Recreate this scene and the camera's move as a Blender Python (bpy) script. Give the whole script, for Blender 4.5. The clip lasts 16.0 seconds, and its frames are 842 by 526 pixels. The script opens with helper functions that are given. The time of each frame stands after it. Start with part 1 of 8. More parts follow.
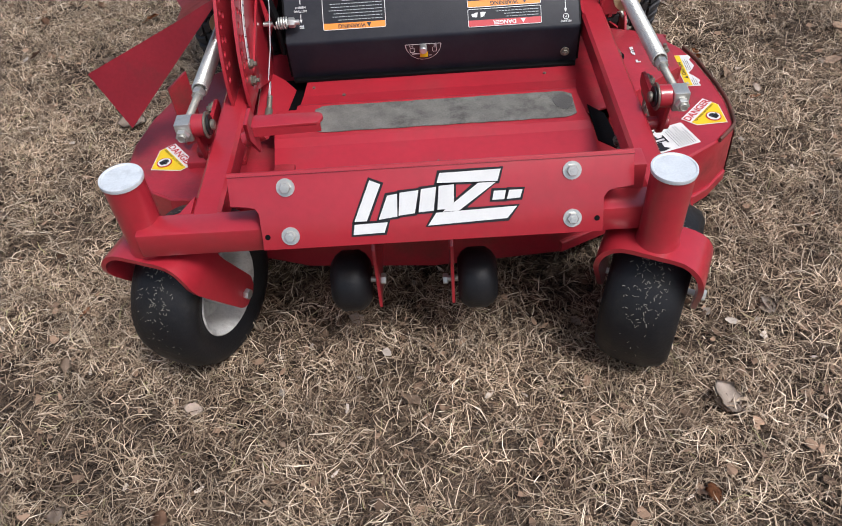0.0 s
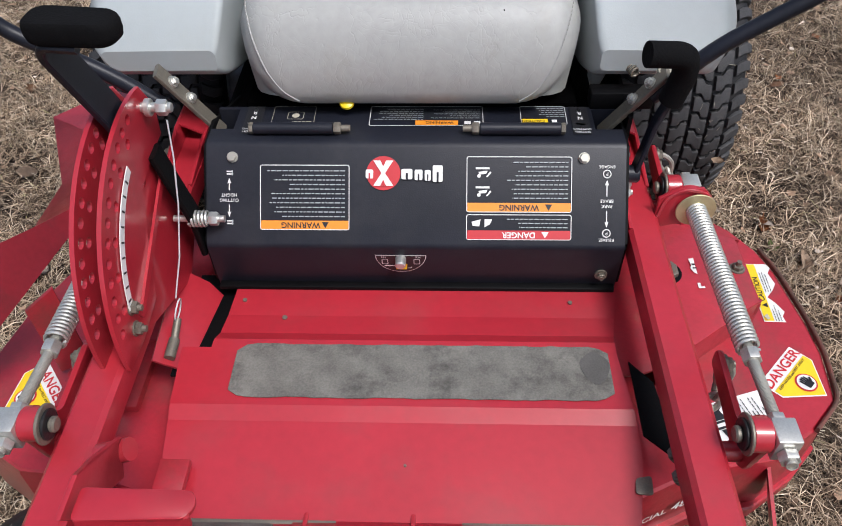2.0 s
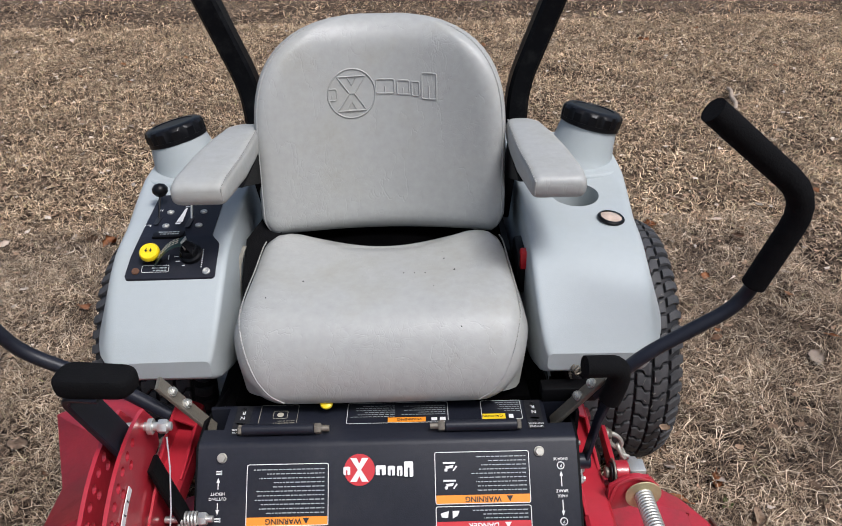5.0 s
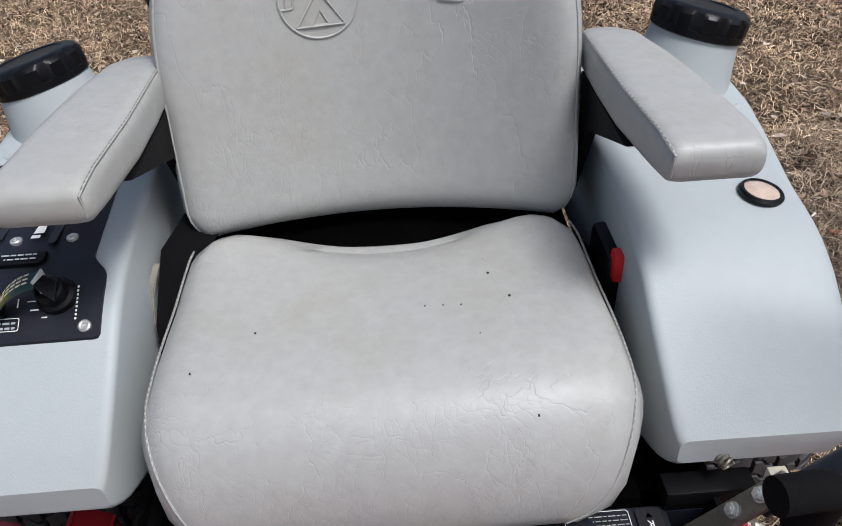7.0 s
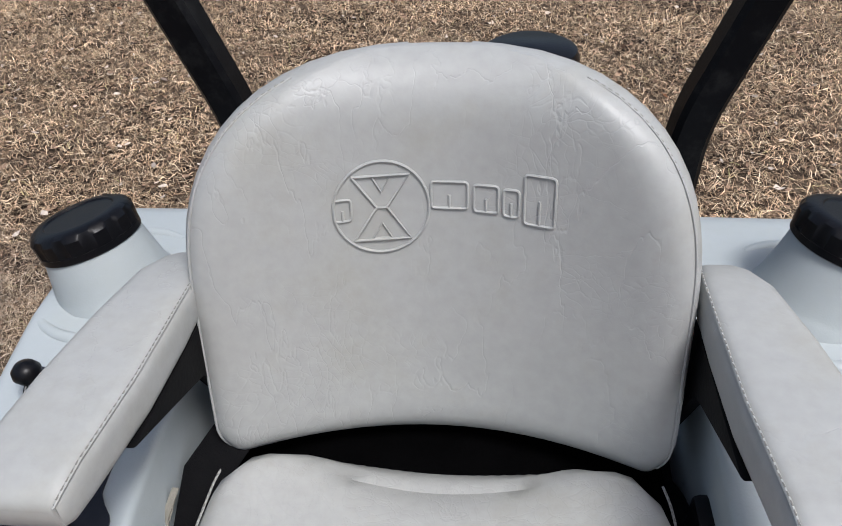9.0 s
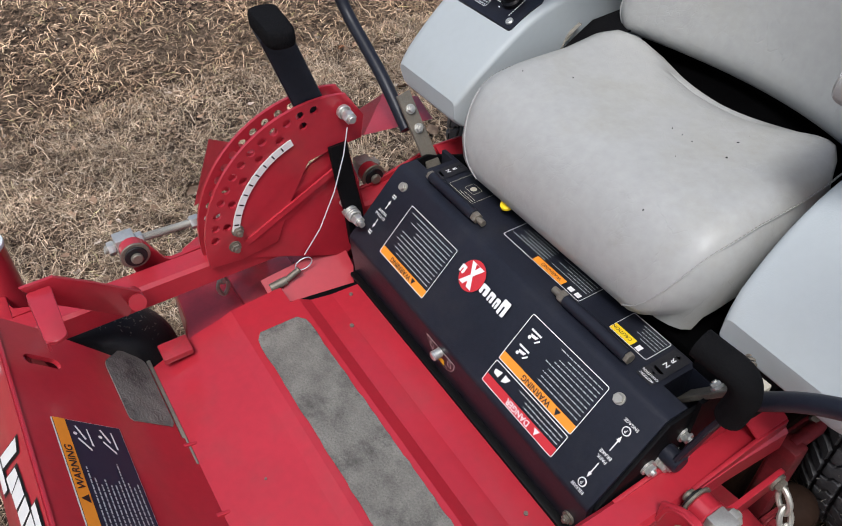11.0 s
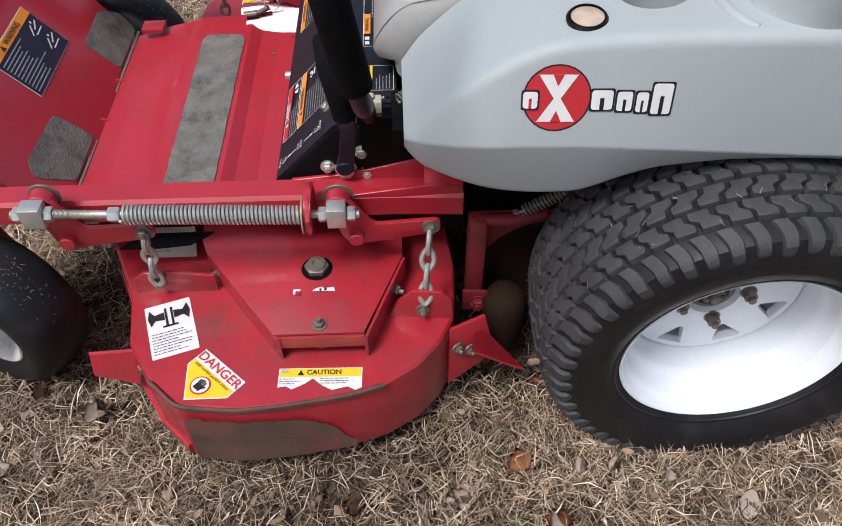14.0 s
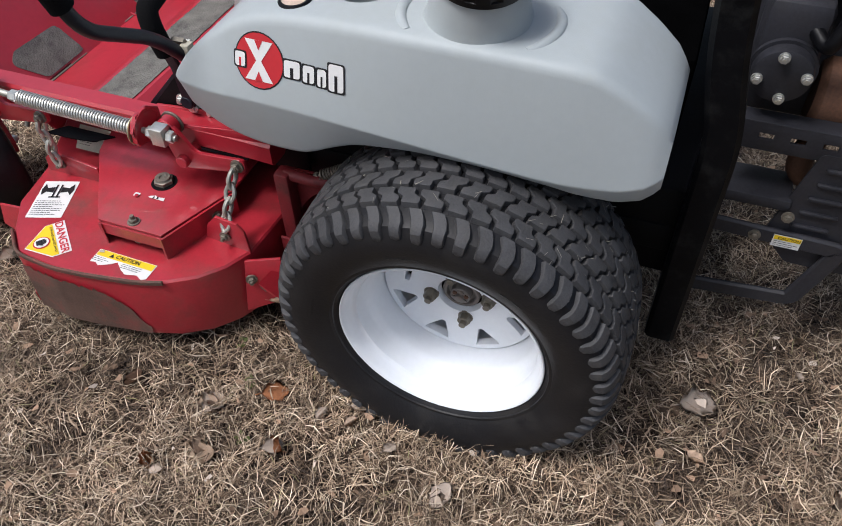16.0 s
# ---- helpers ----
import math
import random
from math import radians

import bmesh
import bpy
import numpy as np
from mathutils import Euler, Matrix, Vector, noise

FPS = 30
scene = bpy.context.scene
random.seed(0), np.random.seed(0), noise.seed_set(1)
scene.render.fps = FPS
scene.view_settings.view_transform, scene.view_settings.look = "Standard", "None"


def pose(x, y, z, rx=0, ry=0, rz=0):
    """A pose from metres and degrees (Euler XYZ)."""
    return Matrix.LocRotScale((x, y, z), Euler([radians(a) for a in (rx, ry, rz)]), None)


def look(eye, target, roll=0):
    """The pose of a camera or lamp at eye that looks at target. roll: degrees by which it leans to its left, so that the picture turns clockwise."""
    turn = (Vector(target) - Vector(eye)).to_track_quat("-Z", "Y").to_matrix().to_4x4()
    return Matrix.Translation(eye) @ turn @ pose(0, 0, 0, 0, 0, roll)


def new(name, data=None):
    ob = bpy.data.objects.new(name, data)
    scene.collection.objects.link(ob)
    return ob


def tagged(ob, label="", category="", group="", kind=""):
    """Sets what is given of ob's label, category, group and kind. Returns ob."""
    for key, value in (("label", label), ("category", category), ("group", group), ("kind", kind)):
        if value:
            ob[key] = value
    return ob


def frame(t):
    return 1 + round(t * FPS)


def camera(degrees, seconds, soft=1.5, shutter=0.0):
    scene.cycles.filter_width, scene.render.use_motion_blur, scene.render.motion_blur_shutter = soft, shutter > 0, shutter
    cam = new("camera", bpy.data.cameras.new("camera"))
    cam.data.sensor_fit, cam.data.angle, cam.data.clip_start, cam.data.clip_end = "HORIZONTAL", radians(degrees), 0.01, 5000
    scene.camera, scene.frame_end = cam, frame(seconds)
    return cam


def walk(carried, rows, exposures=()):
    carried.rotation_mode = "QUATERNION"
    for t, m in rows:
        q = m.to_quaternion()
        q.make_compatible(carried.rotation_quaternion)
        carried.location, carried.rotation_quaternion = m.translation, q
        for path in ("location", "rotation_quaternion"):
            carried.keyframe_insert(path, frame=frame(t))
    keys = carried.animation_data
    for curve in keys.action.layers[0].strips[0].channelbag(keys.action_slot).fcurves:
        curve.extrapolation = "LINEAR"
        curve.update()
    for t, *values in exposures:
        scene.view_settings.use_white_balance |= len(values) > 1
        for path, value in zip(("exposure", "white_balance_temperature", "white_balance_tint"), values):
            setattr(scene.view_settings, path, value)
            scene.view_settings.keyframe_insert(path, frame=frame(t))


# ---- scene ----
from mathutils.bvhtree import BVHTree

# seconds, eye, target, roll
PATH = [
    (0, (0.0106, -0.9004, 1.2179), (-0.0194, -0.0679, 0.3541), -4.816),
    (0.5, (0.0112, -0.7180, 1.1836), (-0.0226, 0.0934, 0.3001), -3.331),
    (1, (0.0032, -0.6147, 1.1787), (-0.0349, 0.1890, 0.2884), -2.702),
    (1.5, (0.0452, -0.4282, 1.1570), (0.0075, 0.3709, 0.2625), -1.840),
    (2, (0.0701, -0.2267, 1.1889), (0.0326, 0.6102, 0.3297), -1.423),
    (2.5, (0.0612, -0.1705, 1.2743), (0.0306, 0.7502, 0.5052), -1.495),
    (3, (0.0509, -0.1862, 1.3384), (0.0289, 0.7977, 0.6518), -1.290),
    (3.5, (0.0627, -0.2299, 1.3849), (0.0450, 0.7864, 0.7471), -1.198),
    (4, (0.0801, -0.2966, 1.4219), (0.0683, 0.7445, 0.8253), -1.122),
    (4.2, (0.0855, -0.3255, 1.4320), (0.0764, 0.7224, 0.8473), -1.102),
    (6.3, (0.0775, 0.1274, 1.2960), (0.0956, 1.1132, 0.6120), -1.712),
    (6.5, (0.0514, 0.1980, 1.2780), (0.0705, 1.1740, 0.5800), -1.940),
    (7, (0.0332, 0.3257, 1.2296), (0.0631, 1.2739, 0.4947), -2.965),
    (7.5, (0.0447, 0.4782, 1.2342), (0.0934, 1.4214, 0.4939), -2.440),
    (8, (0.0490, 0.6148, 1.2907), (0.1036, 1.5570, 0.5495), -1.243),
    (8.5, (0.0713, 0.6776, 1.3635), (0.1002, 1.6235, 0.6256), -1.878),
    (9, (0.0770, 0.5987, 1.3471), (-0.0527, 1.5482, 0.6248), -3.303),
    (9.5, (0.1804, 0.3784, 1.3183), (-0.1763, 1.2732, 0.6026), -4.112),
    (10, (0.2961, 0.2039, 1.3181), (-0.2686, 0.9432, 0.5600), -1.901),
    (10.2, (0.3617, 0.1563, 1.3129), (-0.2739, 0.8293, 0.5493), -2.075),
    (12.3, (1.0668, 0.1440, 1.2302), (0.3020, 0.3765, 0.3351), 2.626),
    (12.5, (1.1272, 0.1955, 1.2279), (0.3557, 0.3922, 0.3300), 3.236),
    (13, (1.2465, 0.3648, 1.2373), (0.4644, 0.5061, 0.3383), 3.221),
    (13.5, (1.2644, 0.5952, 1.2415), (0.4722, 0.6406, 0.3413), -0.808),
    (14, (1.2940, 0.8029, 1.2426), (0.5027, 0.8299, 0.3409), -0.310),
    (14.5, (1.3348, 0.9958, 1.2590), (0.5456, 0.9913, 0.3550), -1.438),
    (15, (1.3119, 1.1668, 1.2584), (0.5165, 1.0969, 0.3626), -1.279),
    (15.5, (1.3266, 1.3513, 1.2708), (0.5338, 1.1826, 0.3859), 2.941),
    (16, (1.3570, 1.5841, 1.2798), (0.5978, 1.2824, 0.4009), -1.788),
]
cam = camera(58.92, 16.0, soft=1.0)
EXPOSURES = [(0, 0.0), (0.6, 0.07), (4, 0.05), (7, 0.03), (8.5, 0.12), (10, 0.06), (12.3, 0.0), (16, 0.0)]
walk(cam, [(t, look(e, g, r)) for t, e, g, r in PATH], EXPOSURES)

# ---- world and light: bright overcast ----
world = bpy.data.worlds.new("overcast_sky")
scene.world = world
world.use_nodes = True
wn, wl = world.node_tree.nodes, world.node_tree.links
sky = wn.new("ShaderNodeTexSky")
sky.sky_type, sky.sun_disc = "NISHITA", False
sky.sun_elevation, sky.sun_rotation = radians(62), radians(137)
sky.dust_density, sky.air_density = 4.0, 1.0
grey = wn.new("ShaderNodeHueSaturation")
grey.inputs["Saturation"].default_value = 0.95
wl.new(sky.outputs[0], grey.inputs["Color"])
wl.new(grey.outputs[0], wn["Background"].inputs[0])
wn["Background"].inputs[1].default_value = 0.14
sun = new("sun", bpy.data.lights.new("sun", "SUN"))
sun.data.energy, sun.data.angle, sun.data.color = 2.7, radians(16), (0.965, 0.985, 1.05)
sun.matrix_world = look((1.7, -1.8, 4.7), (0, 0, 0))

# ---- materials ----


def mat(name, color, rough=0.5, metal=0.0, coat=0.0, var=0.15, scale=12.0, bump=0.0, bscale=120.0, dirt=None, dirt_amt=0.0, dscale=5.0, spec=0.5, island=0.0, obj=0.0):
    """A surface with variation at two scales, fine relief and optional dirt patches."""
    m = bpy.data.materials.new(name)
    m.use_nodes = True
    n, l = m.node_tree.nodes, m.node_tree.links
    b = n["Principled BSDF"]
    b.inputs["Roughness"].default_value, b.inputs["Metallic"].default_value = rough, metal
    b.inputs["Coat Weight"].default_value, b.inputs["Coat Roughness"].default_value = coat, 0.12
    b.inputs["Specular IOR Level"].default_value = spec
    tc = n.new("ShaderNodeTexCoord")
    n1, n2 = n.new("ShaderNodeTexNoise"), n.new("ShaderNodeTexNoise")
    n1.inputs["Scale"].default_value, n1.inputs["Detail"].default_value = scale, 8
    n2.inputs["Scale"].default_value, n2.inputs["Detail"].default_value = scale * 14, 4
    for t in (n1, n2):
        l.new(tc.outputs["Object"], t.inputs["Vector"])
    mix = n.new("ShaderNodeMix")
    mix.data_type = "FLOAT"
    mix.inputs[0].default_value = 0.4
    l.new(n1.outputs["Fac"], mix.inputs[2])
    l.new(n2.outputs["Fac"], mix.inputs[3])
    ramp = n.new("ShaderNodeValToRGB")
    ramp.color_ramp.elements[0].position, ramp.color_ramp.elements[1].position = 0.3, 0.7
    ramp.color_ramp.elements[0].color = (*[c * (1 - var) for c in color], 1)
    ramp.color_ramp.elements[1].color = (*[min(1, c * (1 + var)) for c in color], 1)
    l.new(mix.outputs[0], ramp.inputs[0])
    out = ramp.outputs[0]
    if island or obj:
        src = n.new("ShaderNodeNewGeometry") if island else n.new("ShaderNodeObjectInfo")
        hsv = n.new("ShaderNodeHueSaturation")
        mr = n.new("ShaderNodeMapRange")
        mr.inputs[3].default_value, mr.inputs[4].default_value = 1 - (island or obj), 1 + (island or obj)
        l.new(src.outputs["Random Per Island" if island else "Random"], mr.inputs[0])
        l.new(mr.outputs[0], hsv.inputs["Value"])
        l.new(out, hsv.inputs["Color"])
        out = hsv.outputs[0]
    if dirt:
        n3 = n.new("ShaderNodeTexNoise")
        n3.inputs["Scale"].default_value, n3.inputs["Detail"].default_value, n3.inputs["Roughness"].default_value = dscale, 12, 0.7
        l.new(tc.outputs["Object"], n3.inputs["Vector"])
        r3 = n.new("ShaderNodeValToRGB")
        r3.color_ramp.elements[0].position, r3.color_ramp.elements[1].position = 0.5, 0.75
        r3.color_ramp.elements[1].color = (dirt_amt, dirt_amt, dirt_amt, 1)
        l.new(n3.outputs["Fac"], r3.inputs[0])
        mx = n.new("ShaderNodeMix")
        mx.data_type = "RGBA"
        l.new(r3.outputs[0], mx.inputs[0])
        l.new(out, mx.inputs[6])
        mx.inputs[7].default_value = (*dirt, 1)
        out = mx.outputs[2]
        mr = n.new("ShaderNodeMapRange")
        mr.inputs[3].default_value, mr.inputs[4].default_value = rough, min(1, rough + 0.4)
        l.new(r3.outputs[0], mr.inputs[0])
        l.new(mr.outputs[0], b.inputs["Roughness"])
    l.new(out, b.inputs["Base Color"])
    if bump:
        nb = n.new("ShaderNodeTexNoise")
        nb.inputs["Scale"].default_value, nb.inputs["Detail"].default_value = bscale, 6
        l.new(tc.outputs["Object"], nb.inputs["Vector"])
        bp = n.new("ShaderNodeBump")
        bp.inputs["Strength"].default_value, bp.inputs["Distance"].default_value = bump, 0.002
        l.new(nb.outputs["Fac"], bp.inputs["Height"])
        l.new(bp.outputs[0], b.inputs["Normal"])
    return m


def vinyl_mat(name, color):
    """Worn seat vinyl: soft stains, branching creases and long wrinkles."""
    m = mat(name, color, rough=0.44, var=0.11, scale=5, dirt=(0.262, 0.252, 0.200), dirt_amt=0.62, dscale=5, bump=0.0)
    n, l = m.node_tree.nodes, m.node_tree.links
    tc = n.new("ShaderNodeTexCoord")

    def noise(scale, detail, stretch=(1, 1, 1), offset=0.0):
        mp = n.new("ShaderNodeMapping")
        mp.inputs["Scale"].default_value = stretch
        mp.inputs["Location"].default_value = (offset, offset * 0.7, offset * 1.3)
        l.new(tc.outputs["Object"], mp.inputs["Vector"])
        t = n.new("ShaderNodeTexNoise")
        t.inputs["Scale"].default_value, t.inputs["Detail"].default_value = scale, detail
        l.new(mp.outputs[0], t.inputs["Vector"])
        return t

    def calc(op, a, b=None, c=None):
        t = n.new("ShaderNodeMath")
        t.operation = op
        for k, v in enumerate((a, b, c)):
            if v is None:
                continue
            if isinstance(v, (int, float)):
                t.inputs[k].default_value = v
            else:
                l.new(v, t.inputs[k])
        return t.outputs[0]

    def ramp01(v, lo, hi):
        t = n.new("ShaderNodeMapRange")
        t.inputs[1].default_value, t.inputs[2].default_value = lo, hi
        l.new(v, t.inputs[0])
        return t.outputs[0]

    # branching crease cells, only where the vinyl is most worn
    warp = noise(9, 3)
    add = n.new("ShaderNodeVectorMath")
    add.operation = "MULTIPLY_ADD"
    add.inputs[1].default_value = (0.12, 0.12, 0.12)
    l.new(warp.outputs["Color"], add.inputs[0])
    l.new(tc.outputs["Object"], add.inputs[2])
    vor = n.new("ShaderNodeTexVoronoi")
    vor.feature = "DISTANCE_TO_EDGE"
    vor.inputs["Scale"].default_value = 75
    l.new(add.outputs[0], vor.inputs["Vector"])
    cells = calc("MULTIPLY", ramp01(vor.outputs["Distance"], 0.0, 0.09), ramp01(noise(6, 3).outputs["Fac"], 0.50, 0.66))
    # long wrinkles, mostly upright, in patches
    total = calc("MULTIPLY", cells, 0.45)
    for sc, st, off, lo in ((16, (1.0, 1.0, 0.30), 0.0, 0.47), (13, (0.9, 0.9, 0.45), 3.1, 0.50), (20, (0.45, 0.6, 1.0), 7.7, 0.56)):
        ridge = ramp01(calc("ABSOLUTE", calc("SUBTRACT", noise(sc, 4, st, off).outputs["Fac"], 0.5)), 0.0, 0.008)
        where = ramp01(noise(4.5, 3, (1, 1, 1), off + 1.7).outputs["Fac"], lo, lo + 0.13)
        total = calc("ADD", total, calc("MULTIPLY", calc("SUBTRACT", ridge, 1.0), where))
    total = calc("MULTIPLY_ADD", noise(120, 6).outputs["Fac"], 0.35, total)
    total = calc("MULTIPLY_ADD", noise(22, 4).outputs["Fac"], 0.9, total)
    bp = n.new("ShaderNodeBump")
    bp.inputs["Strength"].default_value, bp.inputs["Distance"].default_value = 0.22, 0.0023
    l.new(total, bp.inputs["Height"])
    l.new(bp.outputs[0], n["Principled BSDF"].inputs["Normal"])
    return m


RED = mat("red_paint", (0.395, 0.020, 0.033), 0.33, coat=0.5, var=0.12, scale=5, bump=0.05, bscale=300, dirt=(0.26, 0.040, 0.042), dirt_amt=0.5, dscale=6)
REDW = mat("worn_red_paint", (0.37, 0.019, 0.031), 0.36, coat=0.4, var=0.17, scale=10, bump=0.12, bscale=200, dirt=(0.12, 0.045, 0.035), dirt_amt=0.75, dscale=8)
SCUFF = mat("scuffed_brown_steel", (0.10, 0.055, 0.04), 0.75, var=0.4, scale=20, bump=0.4, bscale=150, dirt=(0.28, 0.02, 0.025), dirt_amt=0.6, dscale=10)
BLACK = mat("black_powder_coat", (0.0105, 0.012, 0.0185), 0.40, var=0.25, scale=9, bump=0.12, bscale=500, dirt=(0.035, 0.035, 0.038), dirt_amt=0.35, dscale=11, spec=0.30)
TUBE = mat("scratched_black_tube", (0.0035, 0.0037, 0.0045), 0.38, var=0.25, scale=9, bump=0.12, bscale=300, dirt=(0.04, 0.04, 0.038), dirt_amt=0.35, dscale=26, spec=0.09)
BRASS = mat("yellow_zinc", (0.50, 0.44, 0.26), 0.45, metal=0.6, var=0.2, scale=40)
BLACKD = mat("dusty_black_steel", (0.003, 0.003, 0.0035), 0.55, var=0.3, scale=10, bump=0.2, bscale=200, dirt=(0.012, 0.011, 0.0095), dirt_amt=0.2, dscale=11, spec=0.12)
GUNM = mat("weathered_black_steel", (0.024, 0.024, 0.029), 0.5, var=0.35, scale=12, bump=0.2, bscale=200, dirt=(0.05, 0.046, 0.04), dirt_amt=0.4, dscale=10, spec=0.35)
FOAM = mat("black_foam", (0.006, 0.006, 0.0065), 0.9, var=0.25, scale=40, bump=0.6, bscale=350, spec=0.08)
PLAST = mat("black_plastic", (0.004, 0.004, 0.005), 0.35, var=0.2, scale=20, bump=0.1, bscale=300, spec=0.22)
# reflects almost nothing: deep shade around the seat base is in the colour
VOID = mat("void_black", (0.0016, 0.0016, 0.0017), 1.0, var=0.3, scale=20, bump=0.3, bscale=200, spec=0.0)
HUBM = mat("oily_hub_steel", (0.19, 0.175, 0.16), 0.55, metal=0.3, var=0.4, scale=40, bump=0.2, dirt=(0.10, 0.045, 0.025), dirt_amt=0.7, dscale=40)
GREY = mat("grey_plastic", (0.372, 0.407, 0.412), 0.52, var=0.035, scale=5, bump=0.12, bscale=420, dirt=(0.35, 0.37, 0.34), dirt_amt=0.45, dscale=4, spec=0.38)
VINYL = vinyl_mat("grey_vinyl", (0.343, 0.347, 0.332))
STITCH = mat("stitch_thread", (0.20, 0.195, 0.175), 0.8, var=0.2)
RUBBER = mat("tyre_rubber", (0.011, 0.011, 0.0125), 0.45, var=0.3, scale=14, bump=0.25, bscale=220, dirt=(0.04, 0.037, 0.033), dirt_amt=0.45, dscale=16, spec=0.3)
TREAD = mat("dusty_tread_rubber", (0.043, 0.043, 0.045), 0.62, var=0.35, scale=25, bump=0.45, bscale=260, dirt=(0.085, 0.08, 0.072), dirt_amt=0.4, dscale=20, spec=0.4)
WHITE = mat("white_wheel_paint", (0.79, 0.82, 0.85), 0.35, var=0.04, scale=6, coat=0.2)
WHITED = mat("dirty_white_rim", (0.55, 0.54, 0.51), 0.5, var=0.2, scale=18, dirt=(0.12, 0.10, 0.08), dirt_amt=0.8, dscale=24)
ZINC = mat("zinc_steel", (0.62, 0.62, 0.58), 0.36, metal=0.75, var=0.15, scale=30, bump=0.1, bscale=300, dirt=(0.2, 0.175, 0.13), dirt_amt=0.45, dscale=30)
RUSTY = mat("dull_steel", (0.20, 0.18, 0.145), 0.5, metal=0.5, var=0.3, scale=30, bump=0.2, dirt=(0.10, 0.065, 0.04), dirt_amt=0.5, dscale=30)
CAPM = mat("frosted_steel_cap", (0.66, 0.70, 0.72), 0.45, metal=0.2, var=0.12, scale=22, dirt=(0.4, 0.43, 0.44), dirt_amt=0.6, dscale=35)
GRIT = mat("grey_grip_tape", (0.158, 0.153, 0.137), 0.95, var=0.36, scale=26, bump=1.0, bscale=240, dirt=(0.035, 0.033, 0.031), dirt_amt=1.0, dscale=17, spec=0.2)
DWHITE = mat("label_white", (0.72, 0.72, 0.70), 0.45, var=0.06, scale=30)
DBLACK = mat("label_black", (0.012, 0.012, 0.014), 0.4, var=0.1)
DORANGE = mat("label_orange", (0.80, 0.27, 0.02), 0.45, var=0.06)
DRED = mat("label_red", (0.50, 0.022, 0.03), 0.45, var=0.06)
DYELLOW = mat("label_yellow", (0.80, 0.55, 0.015), 0.45, var=0.06)
DNAVY = mat("label_navy", (0.012, 0.015, 0.035), 0.5, var=0.1)
DBUFF = mat("label_buff", (0.45, 0.42, 0.33), 0.6, var=0.15, scale=25)
YELLOW = mat("yellow_plastic", (0.85, 0.62, 0.01), 0.35, var=0.06)
BELT = mat("black_webbing", (0.004, 0.004, 0.0045), 0.85, var=0.2, scale=60, bump=0.5, bscale=500, spec=0.08)
REDP = mat("red_plastic", (0.60, 0.015, 0.02), 0.35, var=0.05)
LENS = mat("amber_lens", (0.55, 0.42, 0.33), 0.12, var=0.25, scale=60, coat=0.6)
RUST = mat("rusty_muffler", (0.12, 0.055, 0.03), 0.8, var=0.4, scale=15, bump=0.4)
ROD = mat("aged_rod", (0.42, 0.41, 0.36), 0.45, metal=0.6, var=0.15, scale=40)
PALETTE = [DWHITE, DBLACK, DORANGE, DRED, DYELLOW, DNAVY, DBUFF, RED, BLACK, GREY]
W_, K_, O_, R_, Y_, N_, B_, RP_, KP_, G_ = range(10)

# ---- mesh tools ----


def link(name, bm, material, parent=None, label="", smooth=True, angle=38):
    me = bpy.data.meshes.new(name)
    bmesh.ops.recalc_face_normals(bm, faces=bm.faces)
    bm.to_mesh(me)
    bm.free()
    for m in material if isinstance(material, (list, tuple)) else [material]:
        me.materials.append(m)
    if smooth:
        me.polygons.foreach_set("use_smooth", [True] * len(me.polygons))
        me.set_sharp_from_angle(angle=radians(angle))
    ob = new(name, me)
    if parent:
        ob.parent = parent
    if label:
        tagged(ob, label)
    return ob


def part(name, bm, material, parent, label="", smooth=True, angle=38):
    """One mesh under a thing or under a part."""
    return link(name, bm, material, parent, label, smooth, angle)


def pieces(name, bm, material, parent, label=""):
    """Each loose piece of a bmesh as a part of its own; the first one is returned."""
    todo, out = set(bm.faces), []
    while todo:
        island, stack = set(), [next(iter(todo))]
        while stack:
            f = stack.pop()
            if f in island:
                continue
            island.add(f)
            stack += [g for e in f.edges for g in e.link_faces if g not in island]
        todo -= island
        out.append(sorted(island, key=lambda f: f.index))
    bm.faces.index_update()
    out.sort(key=lambda fs: min(f.index for f in fs))
    first = None
    for fs in out:
        one, seen = bmesh.new(), {}
        for f in fs:
            for v in f.verts:
                if v not in seen:
                    seen[v] = one.verts.new(v.co)
            one.faces.new([seen[v] for v in f.verts])
        ob = part(name, one, material, parent, label)
        first = first or ob
    bm.free()
    return first


def box(bm, x0, x1, y0, y1, z0, z1, bev=0.0):
    geom = bmesh.ops.create_cube(bm, size=1)["verts"]
    for v in geom:
        v.co = Vector((x0 + (x1 - x0) * (v.co.x + 0.5), y0 + (y1 - y0) * (v.co.y + 0.5), z0 + (z1 - z0) * (v.co.z + 0.5)))
    if bev:
        edges = list({e for v in geom for e in v.link_edges})
        bmesh.ops.bevel(bm, geom=edges, offset=bev, segments=2, profile=0.5, affect="EDGES")
    return bm


def prism(bm, pts, depth, bev=0.0):
    """A polygon in space, given thickness along the vector depth."""
    lo = [bm.verts.new(Vector(p)) for p in pts]
    hi = [bm.verts.new(Vector(p) + Vector(depth)) for p in pts]
    k = len(pts)
    faces = [bm.faces.new(lo), bm.faces.new(list(reversed(hi)))]
    for i in range(k):
        faces.append(bm.faces.new([lo[(i + 1) % k], lo[i], hi[i], hi[(i + 1) % k]]))
    if bev:
        edges = list({e for f in faces[:2] for e in f.edges})
        bmesh.ops.bevel(bm, geom=edges, offset=bev, segments=2, profile=0.5, affect="EDGES")
    return bm


